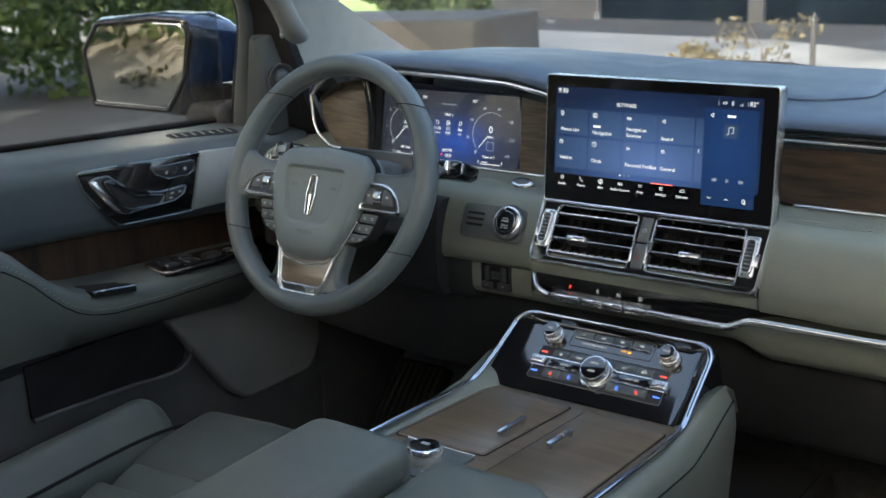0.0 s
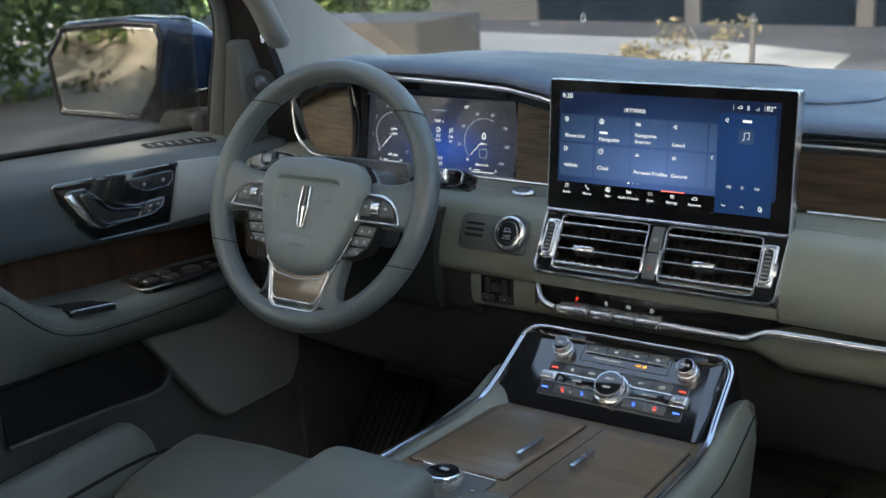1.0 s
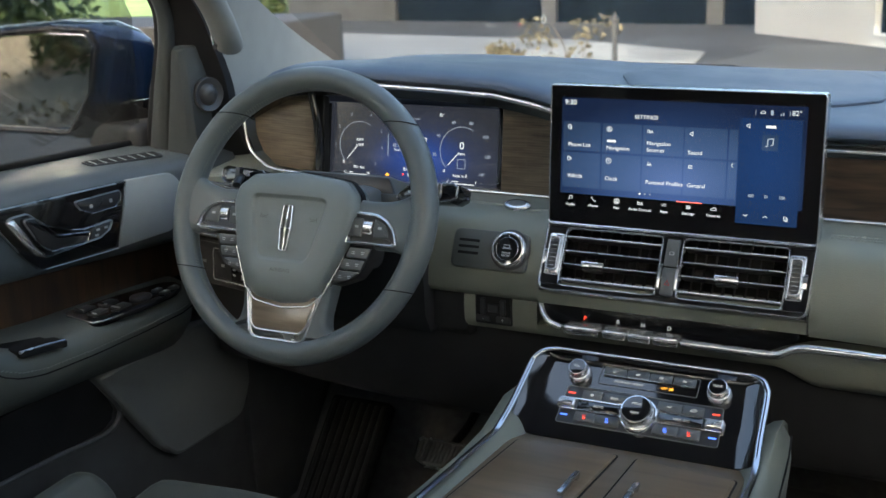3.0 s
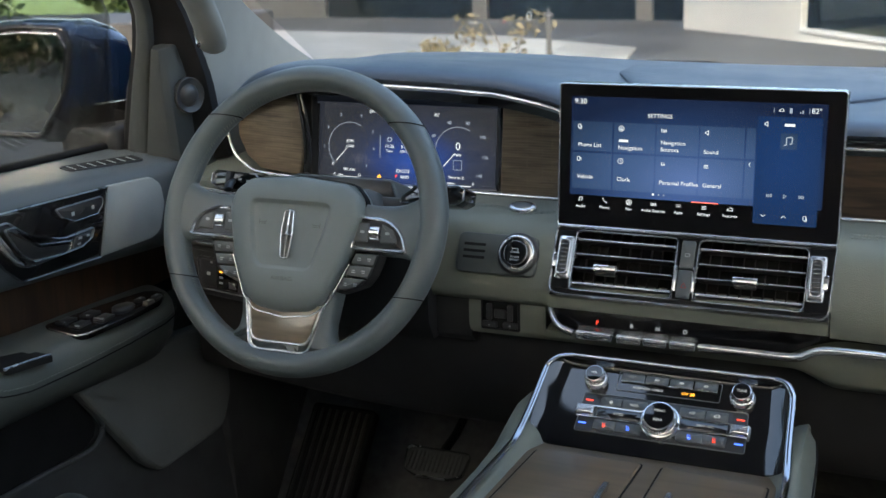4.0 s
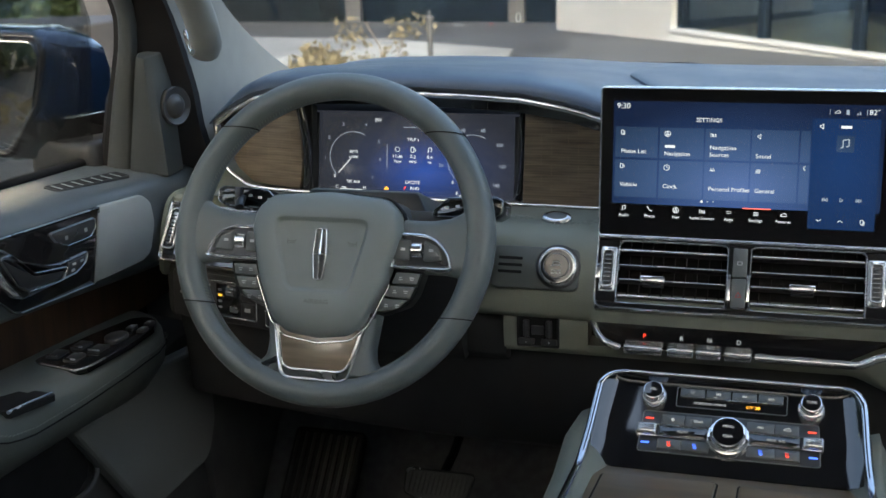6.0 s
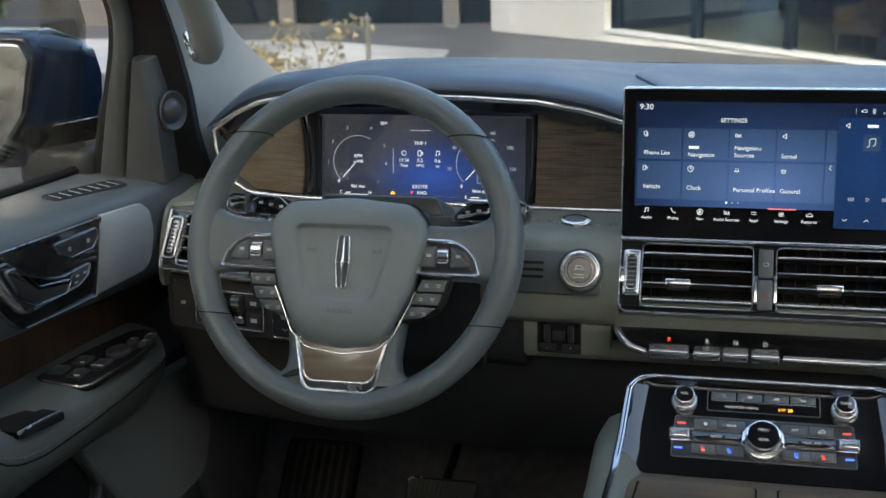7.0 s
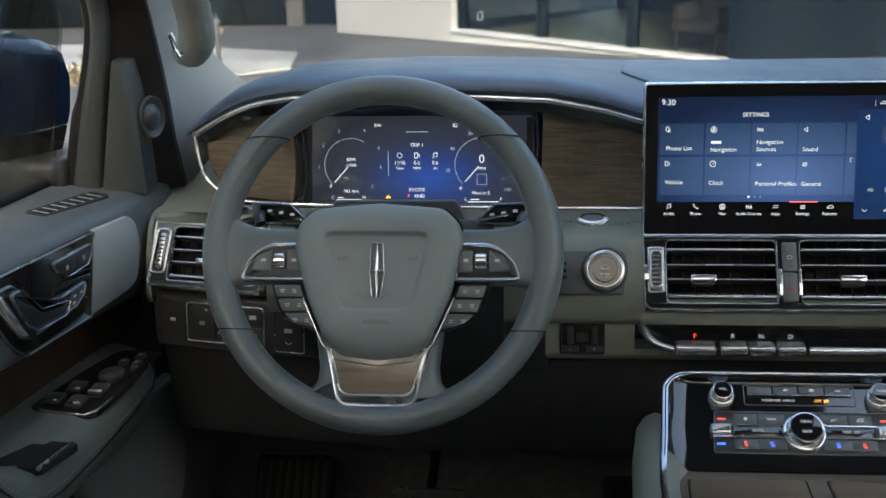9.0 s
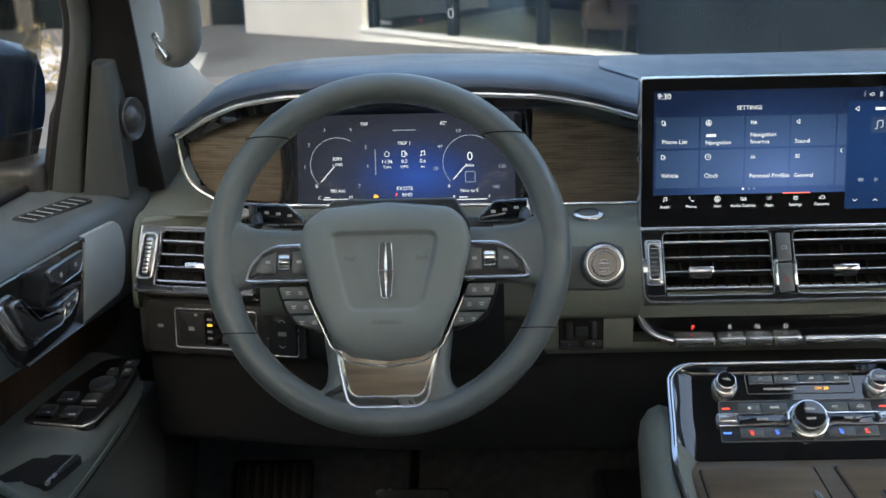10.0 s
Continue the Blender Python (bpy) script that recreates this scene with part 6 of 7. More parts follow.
PILLAR = [(-0.748, 0.40, 0.66), (-0.746, 0.36, 0.74), (-0.746, 0.35, 0.80), (-0.740, 0.30, 0.90), (-0.725, 0.21, 1.00), (-0.71, 0.08, 1.11), (-0.69, -0.06, 1.22)]
bm = bmesh.new()
loops = []
for z in stations(0.672, 0.85, 8) + stations(0.868, 1.20, 14):
    bx, by = lerp([(c, a, b) for a, b, c in PILLAR], z)
    ax, ay = lerp([(p.z, p.x, p.y) for p in fr0[:32]], z)
    ax, ay = ax + wide(z) - 0.002, ay + 0.014
    loops.append([(ax, ay, z), ((ax + bx) / 2, (ay + by) / 2 + 0.004, z), (bx + 0.006, by - 0.004, z), (bx - 0.004, by + 0.05, z), (ax - 0.004, max(ay, by) + 0.05, z)])
rings(bm, loops)
part("tweeter_housing", bm, RUBBER, door, "black tweeter housing and door seal", 60, True)

# ---- door mirror ----
mi = thing("door_mirror", pose(-1.03, 0.30, 0.70), "dark blue door mirror with chrome edge outside the window", "mirror")
MF = panel(-1.032, 0.246, 0.782, -2, 13)


def on_mirror(ob, m=None):
    ob.matrix_parent_inverse = mi.matrix_basis.inverted()
    ob.matrix_basis = m or MF
    return ob


sh = rounded(mm((-117, 45), (-76, 98), (52, 106), (118, 102), (129, 74), (108, 0), (60, -67), (-110, -58)), 0.014)
bm = bmesh.new()
rings(bm, [[(u, v, 0.004) for u, v in sh], [(u * 1.02, v * 1.03, -0.01) for u, v in sh], [(u * 1.0 + 0.004, v * 1.0, -0.06) for u, v in sh], [(u * 0.85 + 0.01, v * 0.85, -0.10) for u, v in sh], [(u * 0.5 + 0.01, v * 0.5, -0.125) for u, v in sh]])
on_mirror(part("shell", bm, PAINT, mi, "dark blue painted shell", 60))
on_mirror(part("bezel", band(sh, 0.011, -0.004, 0.010), PLATE, mi, "black bezel", 60))
gs = rounded(mm((-106, 44), (-68, 88), (50, 95), (108, 92), (116, 72), (96, 0), (54, -57), (-102, -49)), 0.010)
on_mirror(part("mirror_glass", slab(gs, -0.002, 0.005, 0.001), MIRROR, mi, "silvered mirror glass", 0), panel(-1.032, 0.246, 0.782, -4.2, 13) @ Matrix.Translation((0, 0, 0.001)))
on_mirror(part("glass_edge", band(gs, 0.002, 0.004, 0.0062), DARKKEY, mi, smooth=60))
# inner flank: painted above, black below, curling away from the glass
for v0, v1, mat, words in ((0.101, -0.016, PAINT, "dark blue painted flank"), (-0.018, -0.070, BLACK, "gloss black lower flank")):
    bm = bmesh.new()
    loops = []
    for k in range(9):
        v = v0 + (v1 - v0) * k / 8
        e, a = lerp([(-0.070, 0.163, 0.058), (0.0, 0.185, 0.106), (0.040, 0.190, 0.116), (0.072, 0.184, 0.126), (0.090, 0.162, 0.122), (0.102, 0.126, 0.114)], v)
        loops.append([(a, v, -0.03), (a, v, 0.006)] + [(a + (e - a) * q, v, 0.006 - 0.058 * q ** 1.7) for q in (0.2, 0.4, 0.6, 0.8, 1.0)] + [(e - 0.01, v, -0.07)])
    rings(bm, loops)
    on_mirror(part("inner_flank", bm, mat, mi, words, 60))
bm = box(-0.96, 0.27, 0.672, -0.855, 0.37, 0.735, 0.012, 2)
part("mirror_foot", bm, CHEEK, mi, "black mirror foot", 50, True)

# ---- body shell ----
def placed(name, bm, mat, label, category, kind="structure", smooth=50):
    ob = part(name, bm, mat, None, label, smooth)
    return tagged(ob, category=category, kind=kind)


placed("floor", box(-0.86, -2.08, -0.04, 0.86, 0.62, 0.0), CARPET, "black carpeted cabin floor", "floor")
bm = bmesh.new()
rings(bm, [[(x, y, z) for y, z in ((0.50, -0.02), (0.78, 0.30), (0.85, 0.66), (0.90, 0.66), (0.84, 0.26), (0.56, -0.06))] for x in (-0.86, 0.86)])
placed("firewall", bm, CARPET, "dark carpeted bulkhead under the dashboard", "wall")
bm = bmesh.new()
for x0, x1, y0, y1 in ((-0.72, 0.72, -0.62, -0.20), (-0.72, 0.72, -2.0, -1.55), (-0.72, -0.50, -1.55, -0.62), (0.50, 0.72, -1.55, -0.62)):
    rings(bm, [[(x, y, lerp([(-2.0, 1.32), (-1.4, 1.345), (-0.4, 1.345), (-0.20, 1.328)], y)[0] + h) for y, h in ((y0, 0), ((y0 + y1) / 2, 0), (y1, 0), (y1, 0.03), ((y0 + y1) / 2, 0.03), (y0, 0.03))] for x in (x0, x1)])
placed("ceiling", bm, HEADLINER, "light grey cloth headliner", "ceiling")
bm = bmesh.new()
box(-0.90, -2.1, -0.45, -0.885, -1.2, 0.72, bm=bm)
box(-0.90, -1.2, -0.45, -0.885, 0.9, 0.66, bm=bm)
placed("wall_left", bm, PAINT, "blue outer body side", "body side")
# right wall is out of view, raised to hold back side light
bm = bmesh.new()
box(0.82, -2.1, -0.45, 0.90, 0.9, 0.88, bm=bm)
placed("wall_right", bm, DARK, "unseen dark right wall, raised to block side light", "body side")
# unseen back wall, black so that gloss parts reflect nothing bright
placed("wall_back", box(-0.88, -2.10, -0.1, 0.88, -2.0, 1.37), UNDERDASH, "unseen dark wall added to close off the cabin rear", "wall")
for s in (-1, 1):
    for y in (-1.28, -1.95):
        placed("pillar", tube([(s * 0.86, y, 0.66), (s * 0.80, y, 1.0), (s * 0.72, y, 1.345)], 0.05, 10), TRIM, "grey cloth body pillar", "pillar")
    placed("roof_rail", tube([(s * 0.72, y, z) for y, z in ((-0.17, 1.31), (-0.4, 1.335), (-1.4, 1.345), (-2.0, 1.32))], 0.035, 10), TRIM, "grey cloth roof edge", "roof rail")

for s in (-1, 1):
    placed("kick_panel", box(min(s * 0.80, s * 0.884), 0.40, 0.0, max(s * 0.80, s * 0.884), 0.92, 0.67), DARK, "dark footwell side trim", "trim panel")


# unseen translucent panel, added as a soft light from the roof
bm = bmesh.new()
rings(bm, [[(x, y, z) for y, z in ((-0.61, 1.351), (-1.1, 1.355), (-1.56, 1.351), (-1.56, 1.353), (-1.1, 1.357), (-0.61, 1.353))] for x in (-0.51, 0.51)])
placed("window_2", bm, ROOFFILL, "unseen cloth roof panel added to let soft light in", "roof shade")

# A pillars with grab handles
def pillar(s, name):
    left = [(-0.748, 0.40, 0.66), (-0.746, 0.36, 0.74), (-0.746, 0.35, 0.80), (-0.740, 0.30, 0.90), (-0.725, 0.21, 1.00), (-0.71, 0.08, 1.11), (-0.69, -0.06, 1.22), (-0.67, -0.20, 1.33)]
    right = [(-0.735, 0.72, 0.745), (-0.752, 0.64, 0.795), (-0.750, 0.54, 0.852), (-0.728, 0.43, 0.908), (-0.704, 0.32, 0.975), (-0.67, 0.15, 1.11), (-0.63, -0.02, 1.23), (-0.60, -0.18, 1.33)]
    b = bmesh.new()
    lo = []
    for p, q in zip(smooth_path(left, 4), smooth_path(right, 4)):
        bow = [(p.x, p.y, p.z), ((p.x * 2 + q.x) / 3 + 0.010, (p.y * 2 + q.y) / 3 - 0.012, (p.z * 2 + q.z) / 3), ((p.x + q.x * 2) / 3 + 0.006, (p.y + q.y * 2) / 3 - 0.004, (p.z + q.z * 2) / 3), (q.x, q.y, q.z), (q.x - 0.05, q.y + 0.02, q.z), (p.x - 0.05, p.y + 0.05, p.z)]
        lo.append([(s * -a, c, d) for a, c, d in bow])
    rings(b, lo)
    return placed(name, b, TRIM, "light grey cloth windscreen pillar", "pillar")


pillar(-1, "pillar_left")
pillar(1, "pillar_right")
gh = thing("grab_handle", pose(-0.66, 0.27, 0.87), "grey grab handle on the windscreen pillar", "grab handle")
part("grip", tube(smooth_path([(-0.692, 0.300, 0.858), (-0.670, 0.265, 0.880), (-0.662, 0.230, 0.925), (-0.656, 0.17, 0.985), (-0.648, 0.09, 1.06), (-0.645, 0.03, 1.11), (-0.665, 0.01, 1.15)], 6), 0.0165, 12, flat=1.3, up=(1, 0, 0)), TRIM, gh, "soft grey grip", 60, True)
part("chrome_cap", tube([(-0.708, 0.286, 0.882), (-0.700, 0.274, 0.872), (-0.688, 0.262, 0.860)], 0.0035, 8, flat=1.6), CHROME, gh, "chrome cap strip", 60, True)

# windscreen
bm = bmesh.new()
rings(bm, [[(-0.90, 0.97, 0.715), (0.90, 0.97, 0.715), (0.70, -0.205, 1.340), (-0.70, -0.205, 1.340)], [(-0.90, 0.974, 0.719), (0.90, 0.974, 0.719), (0.70, -0.201, 1.344), (-0.70, -0.201, 1.344)]])
ws = placed("window_1", bm, GLASS, "clear laminated windscreen", "windscreen", smooth=0)
ws.visible_shadow = False
# rear panes stay out of view; their dark tint cuts stray reflections
for s, name in ((-1, "window_3"), (1, "window_4")):
    bm = bmesh.new()
    rings(bm, [[(s * (0.868 - 0.24 * (z - 0.7) + d), y, z) for y, z in ((-2.0, 0.70), (-1.28, 0.70), (-1.28, 1.33), (-2.0, 1.33))] for d in (0.0, 0.004)])
    placed(name, bm, DARKGLASS, "dark privacy glass behind the front doors", "window", smooth=0)
# out of view, added to dim the light from the right
bm = bmesh.new()
rings(bm, [[(0.86 - 0.24 * (z - 0.88) + d, y, z) for y, z in ((-1.24, 0.87), (0.30, 0.87), (0.22, 0.98), (-0.10, 1.24), (-0.35, 1.31), (-1.24, 1.31))] for d in (0.0, 0.004)])
placed("window_5", bm, SIDEGLASS, "tinted front passenger window", "window", smooth=0)
# unseen dark block and band, added to darken what the fascia reflects
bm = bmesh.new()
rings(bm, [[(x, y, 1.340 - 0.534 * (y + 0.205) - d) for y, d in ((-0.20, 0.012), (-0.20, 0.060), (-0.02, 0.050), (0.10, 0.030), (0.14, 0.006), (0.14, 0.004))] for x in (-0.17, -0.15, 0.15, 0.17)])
placed("trim", bm, DARK, "unseen dark block at the windscreen head, dimming fascia reflections", "trim")
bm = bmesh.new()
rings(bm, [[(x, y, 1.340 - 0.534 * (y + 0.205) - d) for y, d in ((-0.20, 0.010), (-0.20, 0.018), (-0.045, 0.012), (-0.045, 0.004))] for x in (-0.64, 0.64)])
placed("windscreen_band", bm, CHEEK, "unseen black band at the windscreen head, darkening fascia reflections", "trim")
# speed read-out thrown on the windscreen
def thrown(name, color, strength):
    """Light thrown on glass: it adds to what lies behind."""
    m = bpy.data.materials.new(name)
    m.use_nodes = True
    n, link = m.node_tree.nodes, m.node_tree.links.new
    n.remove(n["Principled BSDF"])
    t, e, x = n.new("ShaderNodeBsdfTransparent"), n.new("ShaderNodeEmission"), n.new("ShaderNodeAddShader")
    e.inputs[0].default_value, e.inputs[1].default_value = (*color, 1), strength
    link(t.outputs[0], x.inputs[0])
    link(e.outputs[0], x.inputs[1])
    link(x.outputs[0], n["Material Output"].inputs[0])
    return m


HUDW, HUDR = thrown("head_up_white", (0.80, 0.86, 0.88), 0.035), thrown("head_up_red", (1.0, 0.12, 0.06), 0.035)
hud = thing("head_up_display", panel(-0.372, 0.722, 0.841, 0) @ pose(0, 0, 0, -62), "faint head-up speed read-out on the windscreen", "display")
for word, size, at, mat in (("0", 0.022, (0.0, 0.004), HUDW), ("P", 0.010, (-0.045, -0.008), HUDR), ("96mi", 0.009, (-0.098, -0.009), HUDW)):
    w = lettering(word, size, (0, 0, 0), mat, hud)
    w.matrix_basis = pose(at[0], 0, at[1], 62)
for x0, x1 in ((-0.62, -0.14), (0.06, 0.58)):
    wp = thing("wiper", pose(x0, 1.02, 0.74), "black wiper blade at the foot of the windscreen", "wiper", "wipers")
    part("blade", tube([(x0, 1.02, 0.716), ((x0 + x1) / 2, 1.0, 0.728), (x1, 1.03, 0.724)], 0.006, 6), RUBBER, wp, smooth=60, placed=True)
    part("arm", tube([(x1, 1.03, 0.724), (x1 + 0.05, 1.05, 0.714)], 0.006, 8), RUBBER, wp, smooth=60, placed=True)

# ---- outside ----
def ground_z(y):
    return -0.80 - 0.045 * y


# asphalt darkened and drive lightened to stand for shade and sun
ASPHALT = shader("asphalt", (0.040, 0.042, 0.046), 0.85, noise_scale=0.6, spread=0.25, bump=0.6, bump_scale=60)
CONCRETE = shader("sunlit_concrete", (0.235, 0.233, 0.226), 0.85, noise_scale=0.9, spread=0.18, bump=0.4, bump_scale=40)
# concrete darkened to carry the tree shade on planter and piers
WALLGREY = shader("shaded_concrete", (0.050, 0.051, 0.053), 0.85, noise_scale=2.5, spread=0.15, bump=0.4, bump_scale=30)
LAWN = shader("lawn", (0.10, 0.16, 0.035), 0.9, noise_scale=3, spread=0.4)
SOIL = shader("dry_soil", (0.22, 0.185, 0.14), 0.95, noise_scale=2, spread=0.3)
STUCCO = shader("white_stucco", (0.25, 0.256, 0.268), 0.8, noise_scale=1.2, spread=0.08, bump=0.3, bump_scale=80)
# dark cladding, taken near black to carry shade on house and garage
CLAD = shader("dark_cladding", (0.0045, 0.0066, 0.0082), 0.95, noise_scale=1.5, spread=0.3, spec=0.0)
BARK = shader("bark", (0.09, 0.07, 0.055), 0.9, noise_scale=20, spread=0.4, bump=0.8, bump_scale=40)
POSTM = shader("dark_post", (0.03, 0.03, 0.032), 0.6, noise_scale=10, spread=0.2)
TAN = shader("tan_leather", (0.105, 0.060, 0.032), 0.55, noise_scale=6, spread=0.2)


def leaf_mat(name, a, b):
    m = shader(name, a, 0.6, noise_scale=0.0)
    n, link = m.node_tree.nodes, m.node_tree.links.new
    g, r = n.new("ShaderNodeNewGeometry"), n.new("ShaderNodeValToRGB")
    r.color_ramp.elements[0].color, r.color_ramp.elements[1].color = (*a, 1), (*b, 1)
    link(g.outputs["Random Per Island"], r.inputs[0])
    b, t, x = n["Principled BSDF"], n.new("ShaderNodeBsdfTranslucent"), n.new("ShaderNodeMixShader")
    link(r.outputs[0], b.inputs["Base Color"])
    link(r.outputs[0], t.inputs[0])
    x.inputs[0].default_value = 0.45
    link(b.outputs[0], x.inputs[1])
    link(t.outputs[0], x.inputs[2])
    link(x.outputs[0], n["Material Output"].inputs[0])
    return m


HEDGE = leaf_mat("hedge_leaves", (0.025, 0.055, 0.018), (0.10, 0.15, 0.05))
BRIGHT = leaf_mat("bright_leaves", (0.045, 0.068, 0.028), (0.130, 0.160, 0.075))
DRY = leaf_mat("dry_shrub_leaves", (0.075, 0.062, 0.034), (0.23, 0.19, 0.115))

bm = bmesh.new()
rings(bm, [[(x, y, ground_z(y)) for y in (-600, -40, 0, 40, 1500)] for x in (-1500, -40, 40, 1500)], False, False, False)
placed("ground", bm, ASPHALT, "grey asphalt forecourt", "ground", smooth=0)


def patch(name, pts, mat, label, category, lift=0.02):
    b = bmesh.new()
    rings(b, [[(x, y, ground_z(y) - 0.1) for x, y in pts], [(x, y, ground_z(y) + lift) for x, y in pts]])
    return placed(name, b, mat, label, category, smooth=0)


# patch edge follows the sunlit area, its brightness put into the colour
patch("pavement", [(-26, 13.2), (-4.6, 13.0), (-3.7, 13.9), (-4.0, 15.8), (-6.5, 17.2), (-26, 18.6)], CONCRETE, "concrete drive, its sunlit area set as a paler patch", "pavement")
patch("lawn", [(-30, 19.4), (-14.2, 20.4), (-14.2, 32), (-30, 32)], LAWN, "bright green lawn strip", "lawn", 0.04)
patch("soil_bed", [(-16, -14), (-1.9, -14), (-2.1, -2.0), (-16, -1.6)], SOIL, "dry sandy soil bed beside the road", "soil", 0.05)


def foliage(name, blobs, n, size, mat, label, category, seed, stem=None):
    """A shrub or hedge: many small leaves scattered through uneven clumps."""
    r = random.Random(seed)
    vs, fs = [], []
    for k in range(n):
        cx, cy, cz, rx, ry, rz = r.choice(blobs)
        d = Vector((r.gauss(0, 1), r.gauss(0, 1), r.gauss(0, 1))).normalized() * (r.random() ** 0.4)
        p = Vector((cx + d.x * rx, cy + d.y * ry, cz + d.z * rz))
        a = Vector((r.gauss(0, 1), r.gauss(0, 1), r.gauss(0, 1))).normalized() * size * r.uniform(0.6, 1.4)
        b = a.cross(Vector((r.gauss(0, 1), r.gauss(0, 1), r.gauss(0, 1)))).normalized() * a.length * 0.55
        i = len(vs)
        vs += [p - a, p + b * 0.9, p + a, p - b * 0.9]
        fs.append((i, i + 1, i + 2, i + 3))
    root = thing(name, pose(blobs[0][0], blobs[0][1], ground_z(blobs[0][1])), label, category)
    me = bpy.data.meshes.new("leaves")
    me.from_pydata([tuple(v) for v in vs], [], fs)
    ob = finish(new("leaves", me), mat, 0)
    tagged(ob, kind="stuff")
    ob.parent, ob.matrix_parent_inverse = root, root.matrix_basis.inverted()
    if stem:
        b = bmesh.new()
        for a, c, rad in stem:
            tube([a, [(p + q) / 2 + 0.05 for p, q in zip(a, c)], c], [rad, rad * 0.8, rad * 0.45], 7, bm=b)
        part("trunk", b, BARK, root, smooth=60, placed=True)
    return root


rg = random.Random(4)
foliage("hedge", [(-12.5 + rg.uniform(-1, 1), y, ground_z(y) + rg.uniform(0.5, 1.5), 1.1, 1.0, 0.9) for y in np.arange(2.5, 12, 0.6)], 14000, 0.08, HEDGE, "dark green clipped hedge along the drive", "hedge", 1)
foliage("shrub", [(-13.4 + rg.uniform(-1.6, 1.2), 16.6 + rg.uniform(-0.4, 0.8), ground_z(16.6) + rg.uniform(0.5, 1.9), 0.8, 0.7, 0.7) for k in range(9)], 4500, 0.10, HEDGE, "dense green shrub behind the planter", "shrub", 2)
foliage("shrub", [(-17.5 + k * 0.8, 21.5 + rg.uniform(-0.4, 0.4), ground_z(21.5) + rg.uniform(0.3, 1.0), 0.7, 0.6, 0.6) for k in range(6)], 3500, 0.10, BRIGHT, "sunlit yellow-green shrub on the lawn", "shrub", 3)
foliage("shrub", [(-4.75 + rg.uniform(-0.45, 0.45), 12.3 + rg.uniform(-0.3, 0.3), ground_z(12) + rg.uniform(0.05, 0.62), 0.22, 0.2, 0.18) for k in range(7)], 230, 0.045, DRY, "thin dry young shrub beside the post", "shrub", 4,
        [((-4.75, 12.3, ground_z(12.3)), (-4.95, 12.3, ground_z(12.3) + 0.7), 0.012), ((-4.72, 12.3, ground_z(12.3)), (-4.5, 12.35, ground_z(12.3) + 0.6), 0.010)])
foliage("shrub", [(-5.3, 11.6, ground_z(11.6) + 0.25, 0.35, 0.3, 0.28)], 400, 0.06, DRY, "dry orange-brown shrub beside the drive", "shrub", 5)
foliage("hedge", [(-7.5 + k * 0.6, -5.0 + rg.uniform(-0.6, 0.6), ground_z(-5) + rg.uniform(0.6, 1.6) + 0.85 * (k % 3), 0.9, 0.6, 1.0) for k in range(20)], 30000, 0.07, BRIGHT, "tall sunlit hedge behind the car", "hedge", 6)
foliage("shrub", [(-5.4 + k * 0.2, -5.0 + rg.uniform(-0.25, 0.25), ground_z(-5) + rg.uniform(0.1, 0.9), 0.30, 0.32, 0.30) for k in range(19)], 9000, 0.045, BRIGHT, "leafy green shrubs along a soil bank", "shrub", 7)
foliage("shrub", [(-5.2 + k * 0.33, -4.15 + rg.uniform(-0.35, 0.35), ground_z(-4.1) + 0.06, 0.2, 0.16, 0.07) for k in range(11)], 700, 0.03, DRY, "low dry tufts on the soil bank", "shrub", 15)
# these trees stand out of view, added to shade the ground and walls
foliage("tree", [(-8.0 + rg.uniform(-5.5, 6.0), 7.6 + rg.uniform(-2.4, 2.2), 4.4 + rg.uniform(-0.5, 1.0), 0.9, 0.9, 0.5) for k in range(34)], 7500, 0.20, HEDGE, "unseen spreading tree added to shade the drive", "tree", 8,
        [((-15.6, 9.2, ground_z(9.2)), (-12.6, 8.0, 4.0), 0.16), ((-12.6, 8.0, 3.6), (-8.5, 7.6, 5.0), 0.08)])
foliage("tree", [(4.5 + rg.uniform(-2.0, 4), 11.2 + rg.uniform(-1.4, 1.6), 4.2 + rg.uniform(-0.6, 1.0), 0.8, 0.8, 0.5) for k in range(34)], 9000, 0.2, HEDGE, "unseen spreading tree added to shade the white house", "tree", 9,
        [((9.6, 12.8, ground_z(12.8)), (7.4, 11.8, 3.8), 0.15), ((7.4, 11.8, 3.4), (4.0, 11.2, 4.6), 0.07)])
foliage("tree", [(-8.6 + rg.uniform(-3.0, 2.6), 2.6 + rg.uniform(-1.5, 1.5), 4.0 + rg.uniform(-0.5, 0.8), 0.9, 0.9, 0.5) for k in range(18)], 5200, 0.2, HEDGE, "unseen leafy tree added to shade the planter wall", "tree", 12,
        [((-13.6, 4.6, ground_z(4.6)), (-12.2, 3.4, 3.8), 0.15), ((-12.2, 3.4, 3.4), (-9.0, 2.6, 4.6), 0.07)])
foliage("tree", [(-7.5 + rg.uniform(-3.6, 3.2), -3.0 + rg.uniform(-3.0, 3.5), 4.3 + rg.uniform(-0.5, 0.9), 0.8, 0.8, 0.5) for k in range(26)], 7000, 0.2, HEDGE, "unseen spreading tree added to shade the roadside", "tree", 14,
        [((-12.5, -1.5, ground_z(-1.5)), (-11.0, -2.0, 3.6), 0.16), ((-11.0, -2.0, 3.3), (-7.5, -3.0, 4.6), 0.08)])
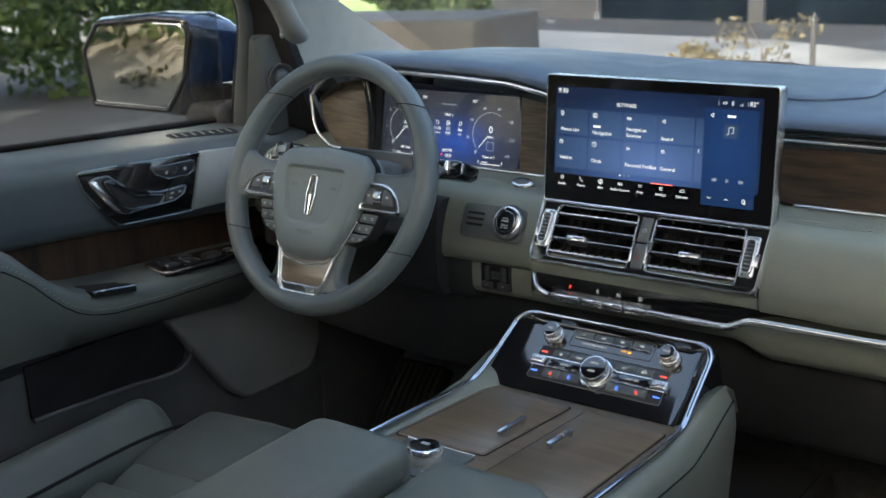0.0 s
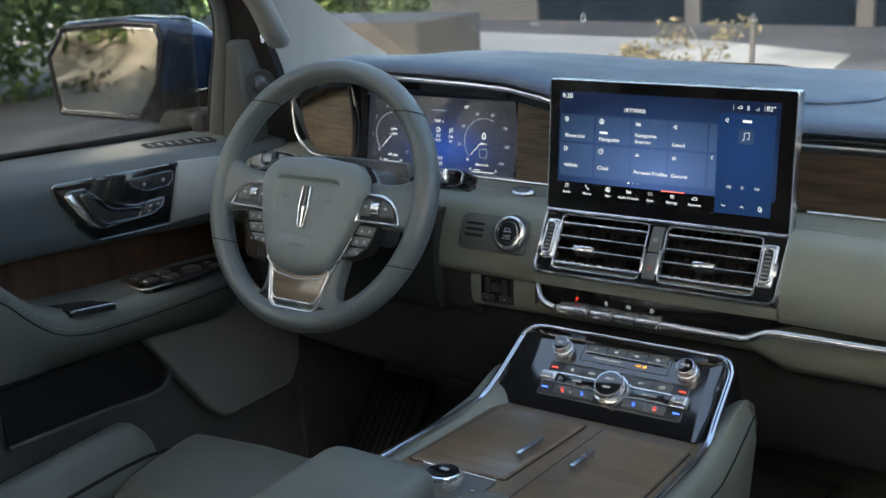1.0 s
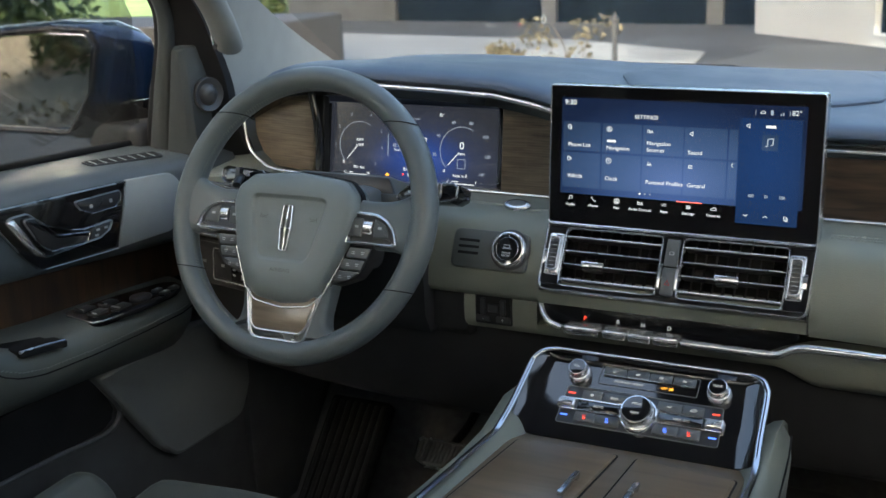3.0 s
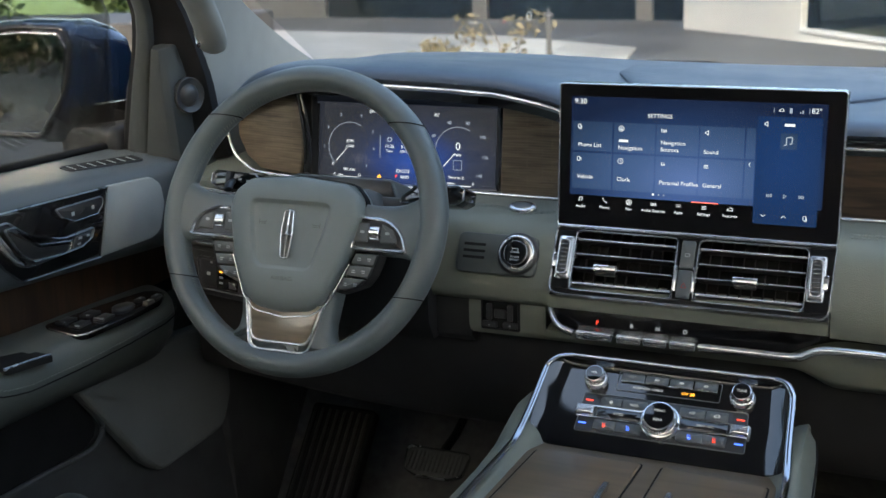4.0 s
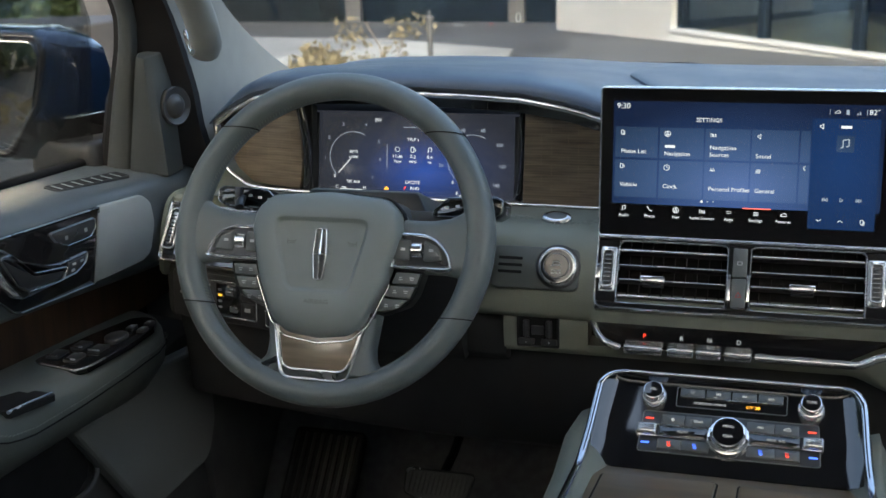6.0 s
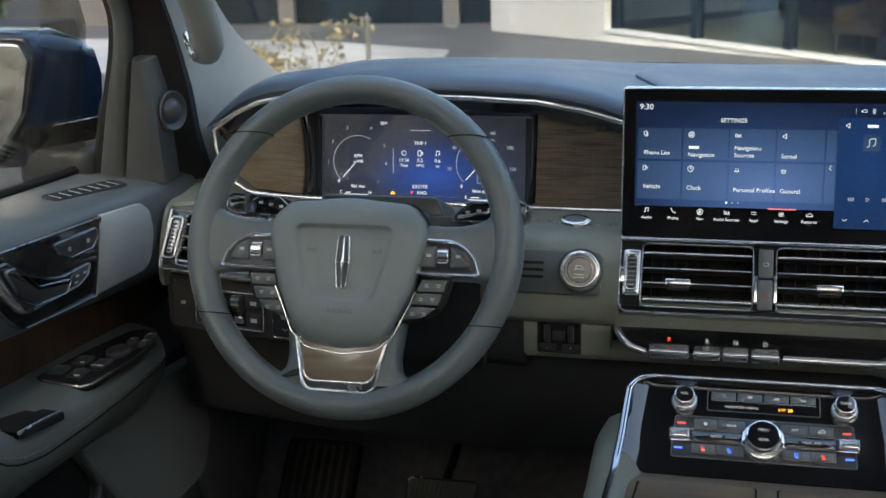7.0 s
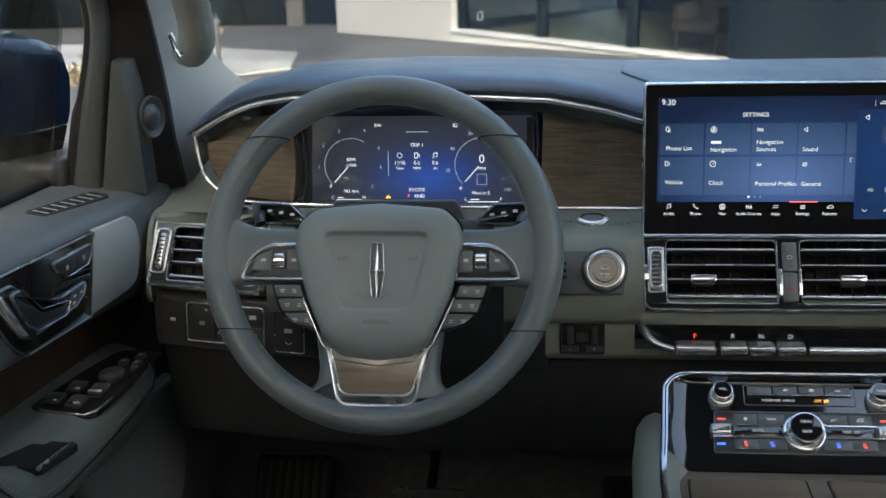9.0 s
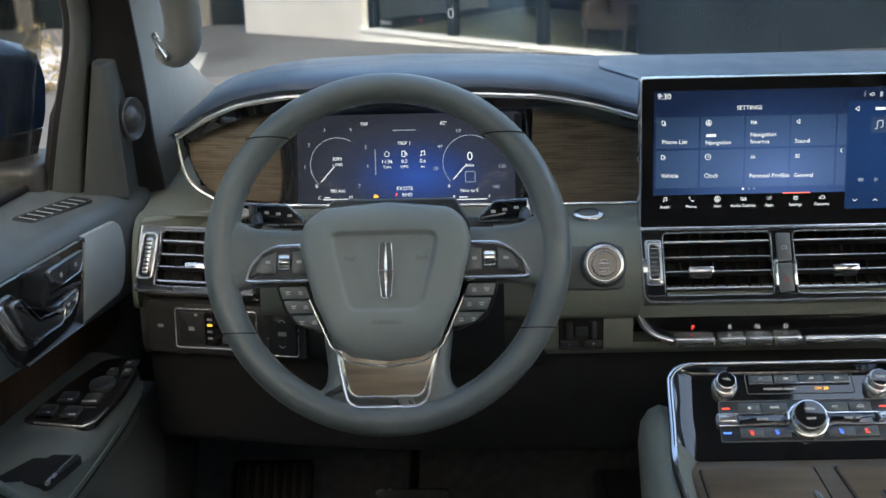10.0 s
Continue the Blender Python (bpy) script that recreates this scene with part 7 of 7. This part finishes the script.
foliage("tree", [(-1.6 + rg.uniform(-1.7, 1.0), 10.8 + rg.uniform(-0.7, 0.7), 3.1 + rg.uniform(-0.7, 0.6), 0.5, 0.5, 0.35) for k in range(16)] + [(1.4 + rg.uniform(-1.6, 2.0), 10.6 + rg.uniform(-0.6, 0.6), 3.3 + rg.uniform(-0.5, 0.5), 0.5, 0.5, 0.3) for k in range(9)] + [(rg.uniform(-6.5, -1.5), rg.uniform(8.0, 11.0), 3.2 + rg.uniform(-0.3, 0.5), 0.7, 0.6, 0.3) for k in range(15)], 9500, 0.12, HEDGE, "unseen overhanging tree added to dapple the house wall", "tree", 16,
        [((8.6, 10.2, ground_z(10.2)), (6.6, 10.4, 3.2), 0.13), ((6.6, 10.4, 3.0), (-2.6, 10.9, 3.6), 0.07), ((1.0, 10.6, 3.2), (-5.2, 9.2, 3.4), 0.05)])
foliage("shrub", [(4.2 + rg.uniform(-1.2, 1.4), 15.4 + rg.uniform(-0.3, 0.3), ground_z(15.4) + rg.uniform(0.4, 2.2), 0.4, 0.3, 0.5) for k in range(10)], 900, 0.12, HEDGE, "loose dark shrub against the cladding", "shrub", 10)

pl = thing("planter_wall", pose(-9.6, 12.4, ground_z(12.4)), "low board-marked concrete planter wall", "wall")
bm = bmesh.new()
q = rounded([(-13.5, 10.4), (-8.6, 11.9), (-8.3, 13.2), (-13.2, 12.0)], 0.15)
rings(bm, [[(x, y, ground_z(12) - 0.3) for x, y in q], [(x, y, ground_z(12) + 0.66) for x, y in q], [(x, y, ground_z(12) + 0.68) for x, y in inset(q, 0.02)]])
part("wall_block", bm, WALLGREY, pl, placed=True)

po = thing("post", pose(-4.06, 12.0, ground_z(12)), "dark slim bollard post beside the drive", "post")
part("shaft", tube([(-4.06, 12.0, ground_z(12)), (-4.06, 12.0, ground_z(12) + 0.76)], 0.032, 12), POSTM, po, smooth=60, placed=True)
part("cap", lathe([(0.045, 0), (0.060, 0.015), (0.055, 0.035), (0.02, 0.05), (0.012, 0.10)], 16), POSTM, po).location = (0, 0, 0.75)

# house: white wall with a long window, turned towards the drive; dark cladding beyond
G = ground_z(17.3)
hs = thing("house", pose(-1.9, 17.2, G, 0, 0, -41), "low modern house, white wall and dark cladding with long window", "house")
ROOM = shader("room_floor", (0.30, 0.25, 0.155), 0.5, noise_scale=3, spread=0.2)
part("wall", box(-2.8, 0.0, -0.6, 0.0, 0.3, 4.8), STUCCO, hs, "white stucco wall")
part("wall", box(0.0, 0.0, -0.9, 4.96, 0.3, 0.15), STUCCO, hs, "white stucco wall")
part("wall", box(0.0, 0.0, 2.6, 4.96, 0.3, 4.8), STUCCO, hs, "white stucco wall")
part("wall", box(-2.8, 0.3, -0.9, -2.5, 6.0, 4.8), STUCCO, hs, "white stucco wall")
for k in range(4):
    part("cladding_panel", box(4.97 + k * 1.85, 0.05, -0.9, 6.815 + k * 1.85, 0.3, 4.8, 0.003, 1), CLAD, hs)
wd = part("window", box(0.0, 0.20, 0.15, 4.96, 0.215, 2.6), clear_glass("house_glass", (0.62, 0.66, 0.64), 0.35), hs, "large clear window")
for x in (0.06, 1.68, 3.30, 4.90):
    part("mullion", box(x - 0.065, 0.12, 0.15, x + 0.065, 0.26, 2.6, 0.004, 1), CLAD, wd)
part("sill", box(0.0, -0.06, 0.15, 4.96, 0.2, 0.19, 0.01, 1), STUCCO, wd)
part("room_floor", box(0.0, 0.3, 0.02, 4.96, 4.0, 0.10), ROOM, hs, "tan wooden room floor")
# black here stands for the unlit depth of the room
part("room_wall", box(0.0, 4.0, -0.30, 4.96, 4.2, 2.6), CLAD, hs, "inner room wall, near black for the unlit room")
part("room_wall", box(4.96, 0.3, -0.30, 5.1, 4.2, 2.6), CLAD, hs, "inner room wall, near black for the unlit room")
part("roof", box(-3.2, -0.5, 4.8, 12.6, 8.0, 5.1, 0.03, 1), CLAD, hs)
gw = thing("garage_wing", pose(-9, 20.6, ground_z(20.6)), "shaded rear wing with dark garage doors, pale piers darkened for shade", "building")
# pale piers take the dark concrete, so their shade is in the colour
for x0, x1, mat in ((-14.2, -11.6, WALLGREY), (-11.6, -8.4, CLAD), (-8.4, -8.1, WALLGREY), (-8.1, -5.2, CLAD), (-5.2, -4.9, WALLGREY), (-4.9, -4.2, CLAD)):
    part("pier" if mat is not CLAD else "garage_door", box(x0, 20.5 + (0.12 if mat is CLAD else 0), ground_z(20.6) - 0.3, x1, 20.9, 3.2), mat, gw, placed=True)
ch = thing("lounge_chair", hs.matrix_basis @ pose(3.95, 1.0, 0.10), "tan leather lounge chair inside the window", "chair")
part("seat", box(-0.38, -0.35, 0.28, 0.38, 0.35, 0.42, 0.04, 3), TAN, ch)
part("backrest", box(-0.38, 0.22, 0.38, 0.38, 0.38, 1.05, 0.05, 3), TAN, ch)
for x in (-0.32, 0.32):
    part("armrest", box(x - 0.05, -0.33, 0.40, x + 0.05, 0.3, 0.62, 0.02, 2), TAN, ch)
    for y in (-0.3, 0.28):
        part("leg", tube([(x, y, 0.0), (x, y, 0.30)], 0.022, 8), BARK, ch, smooth=60)
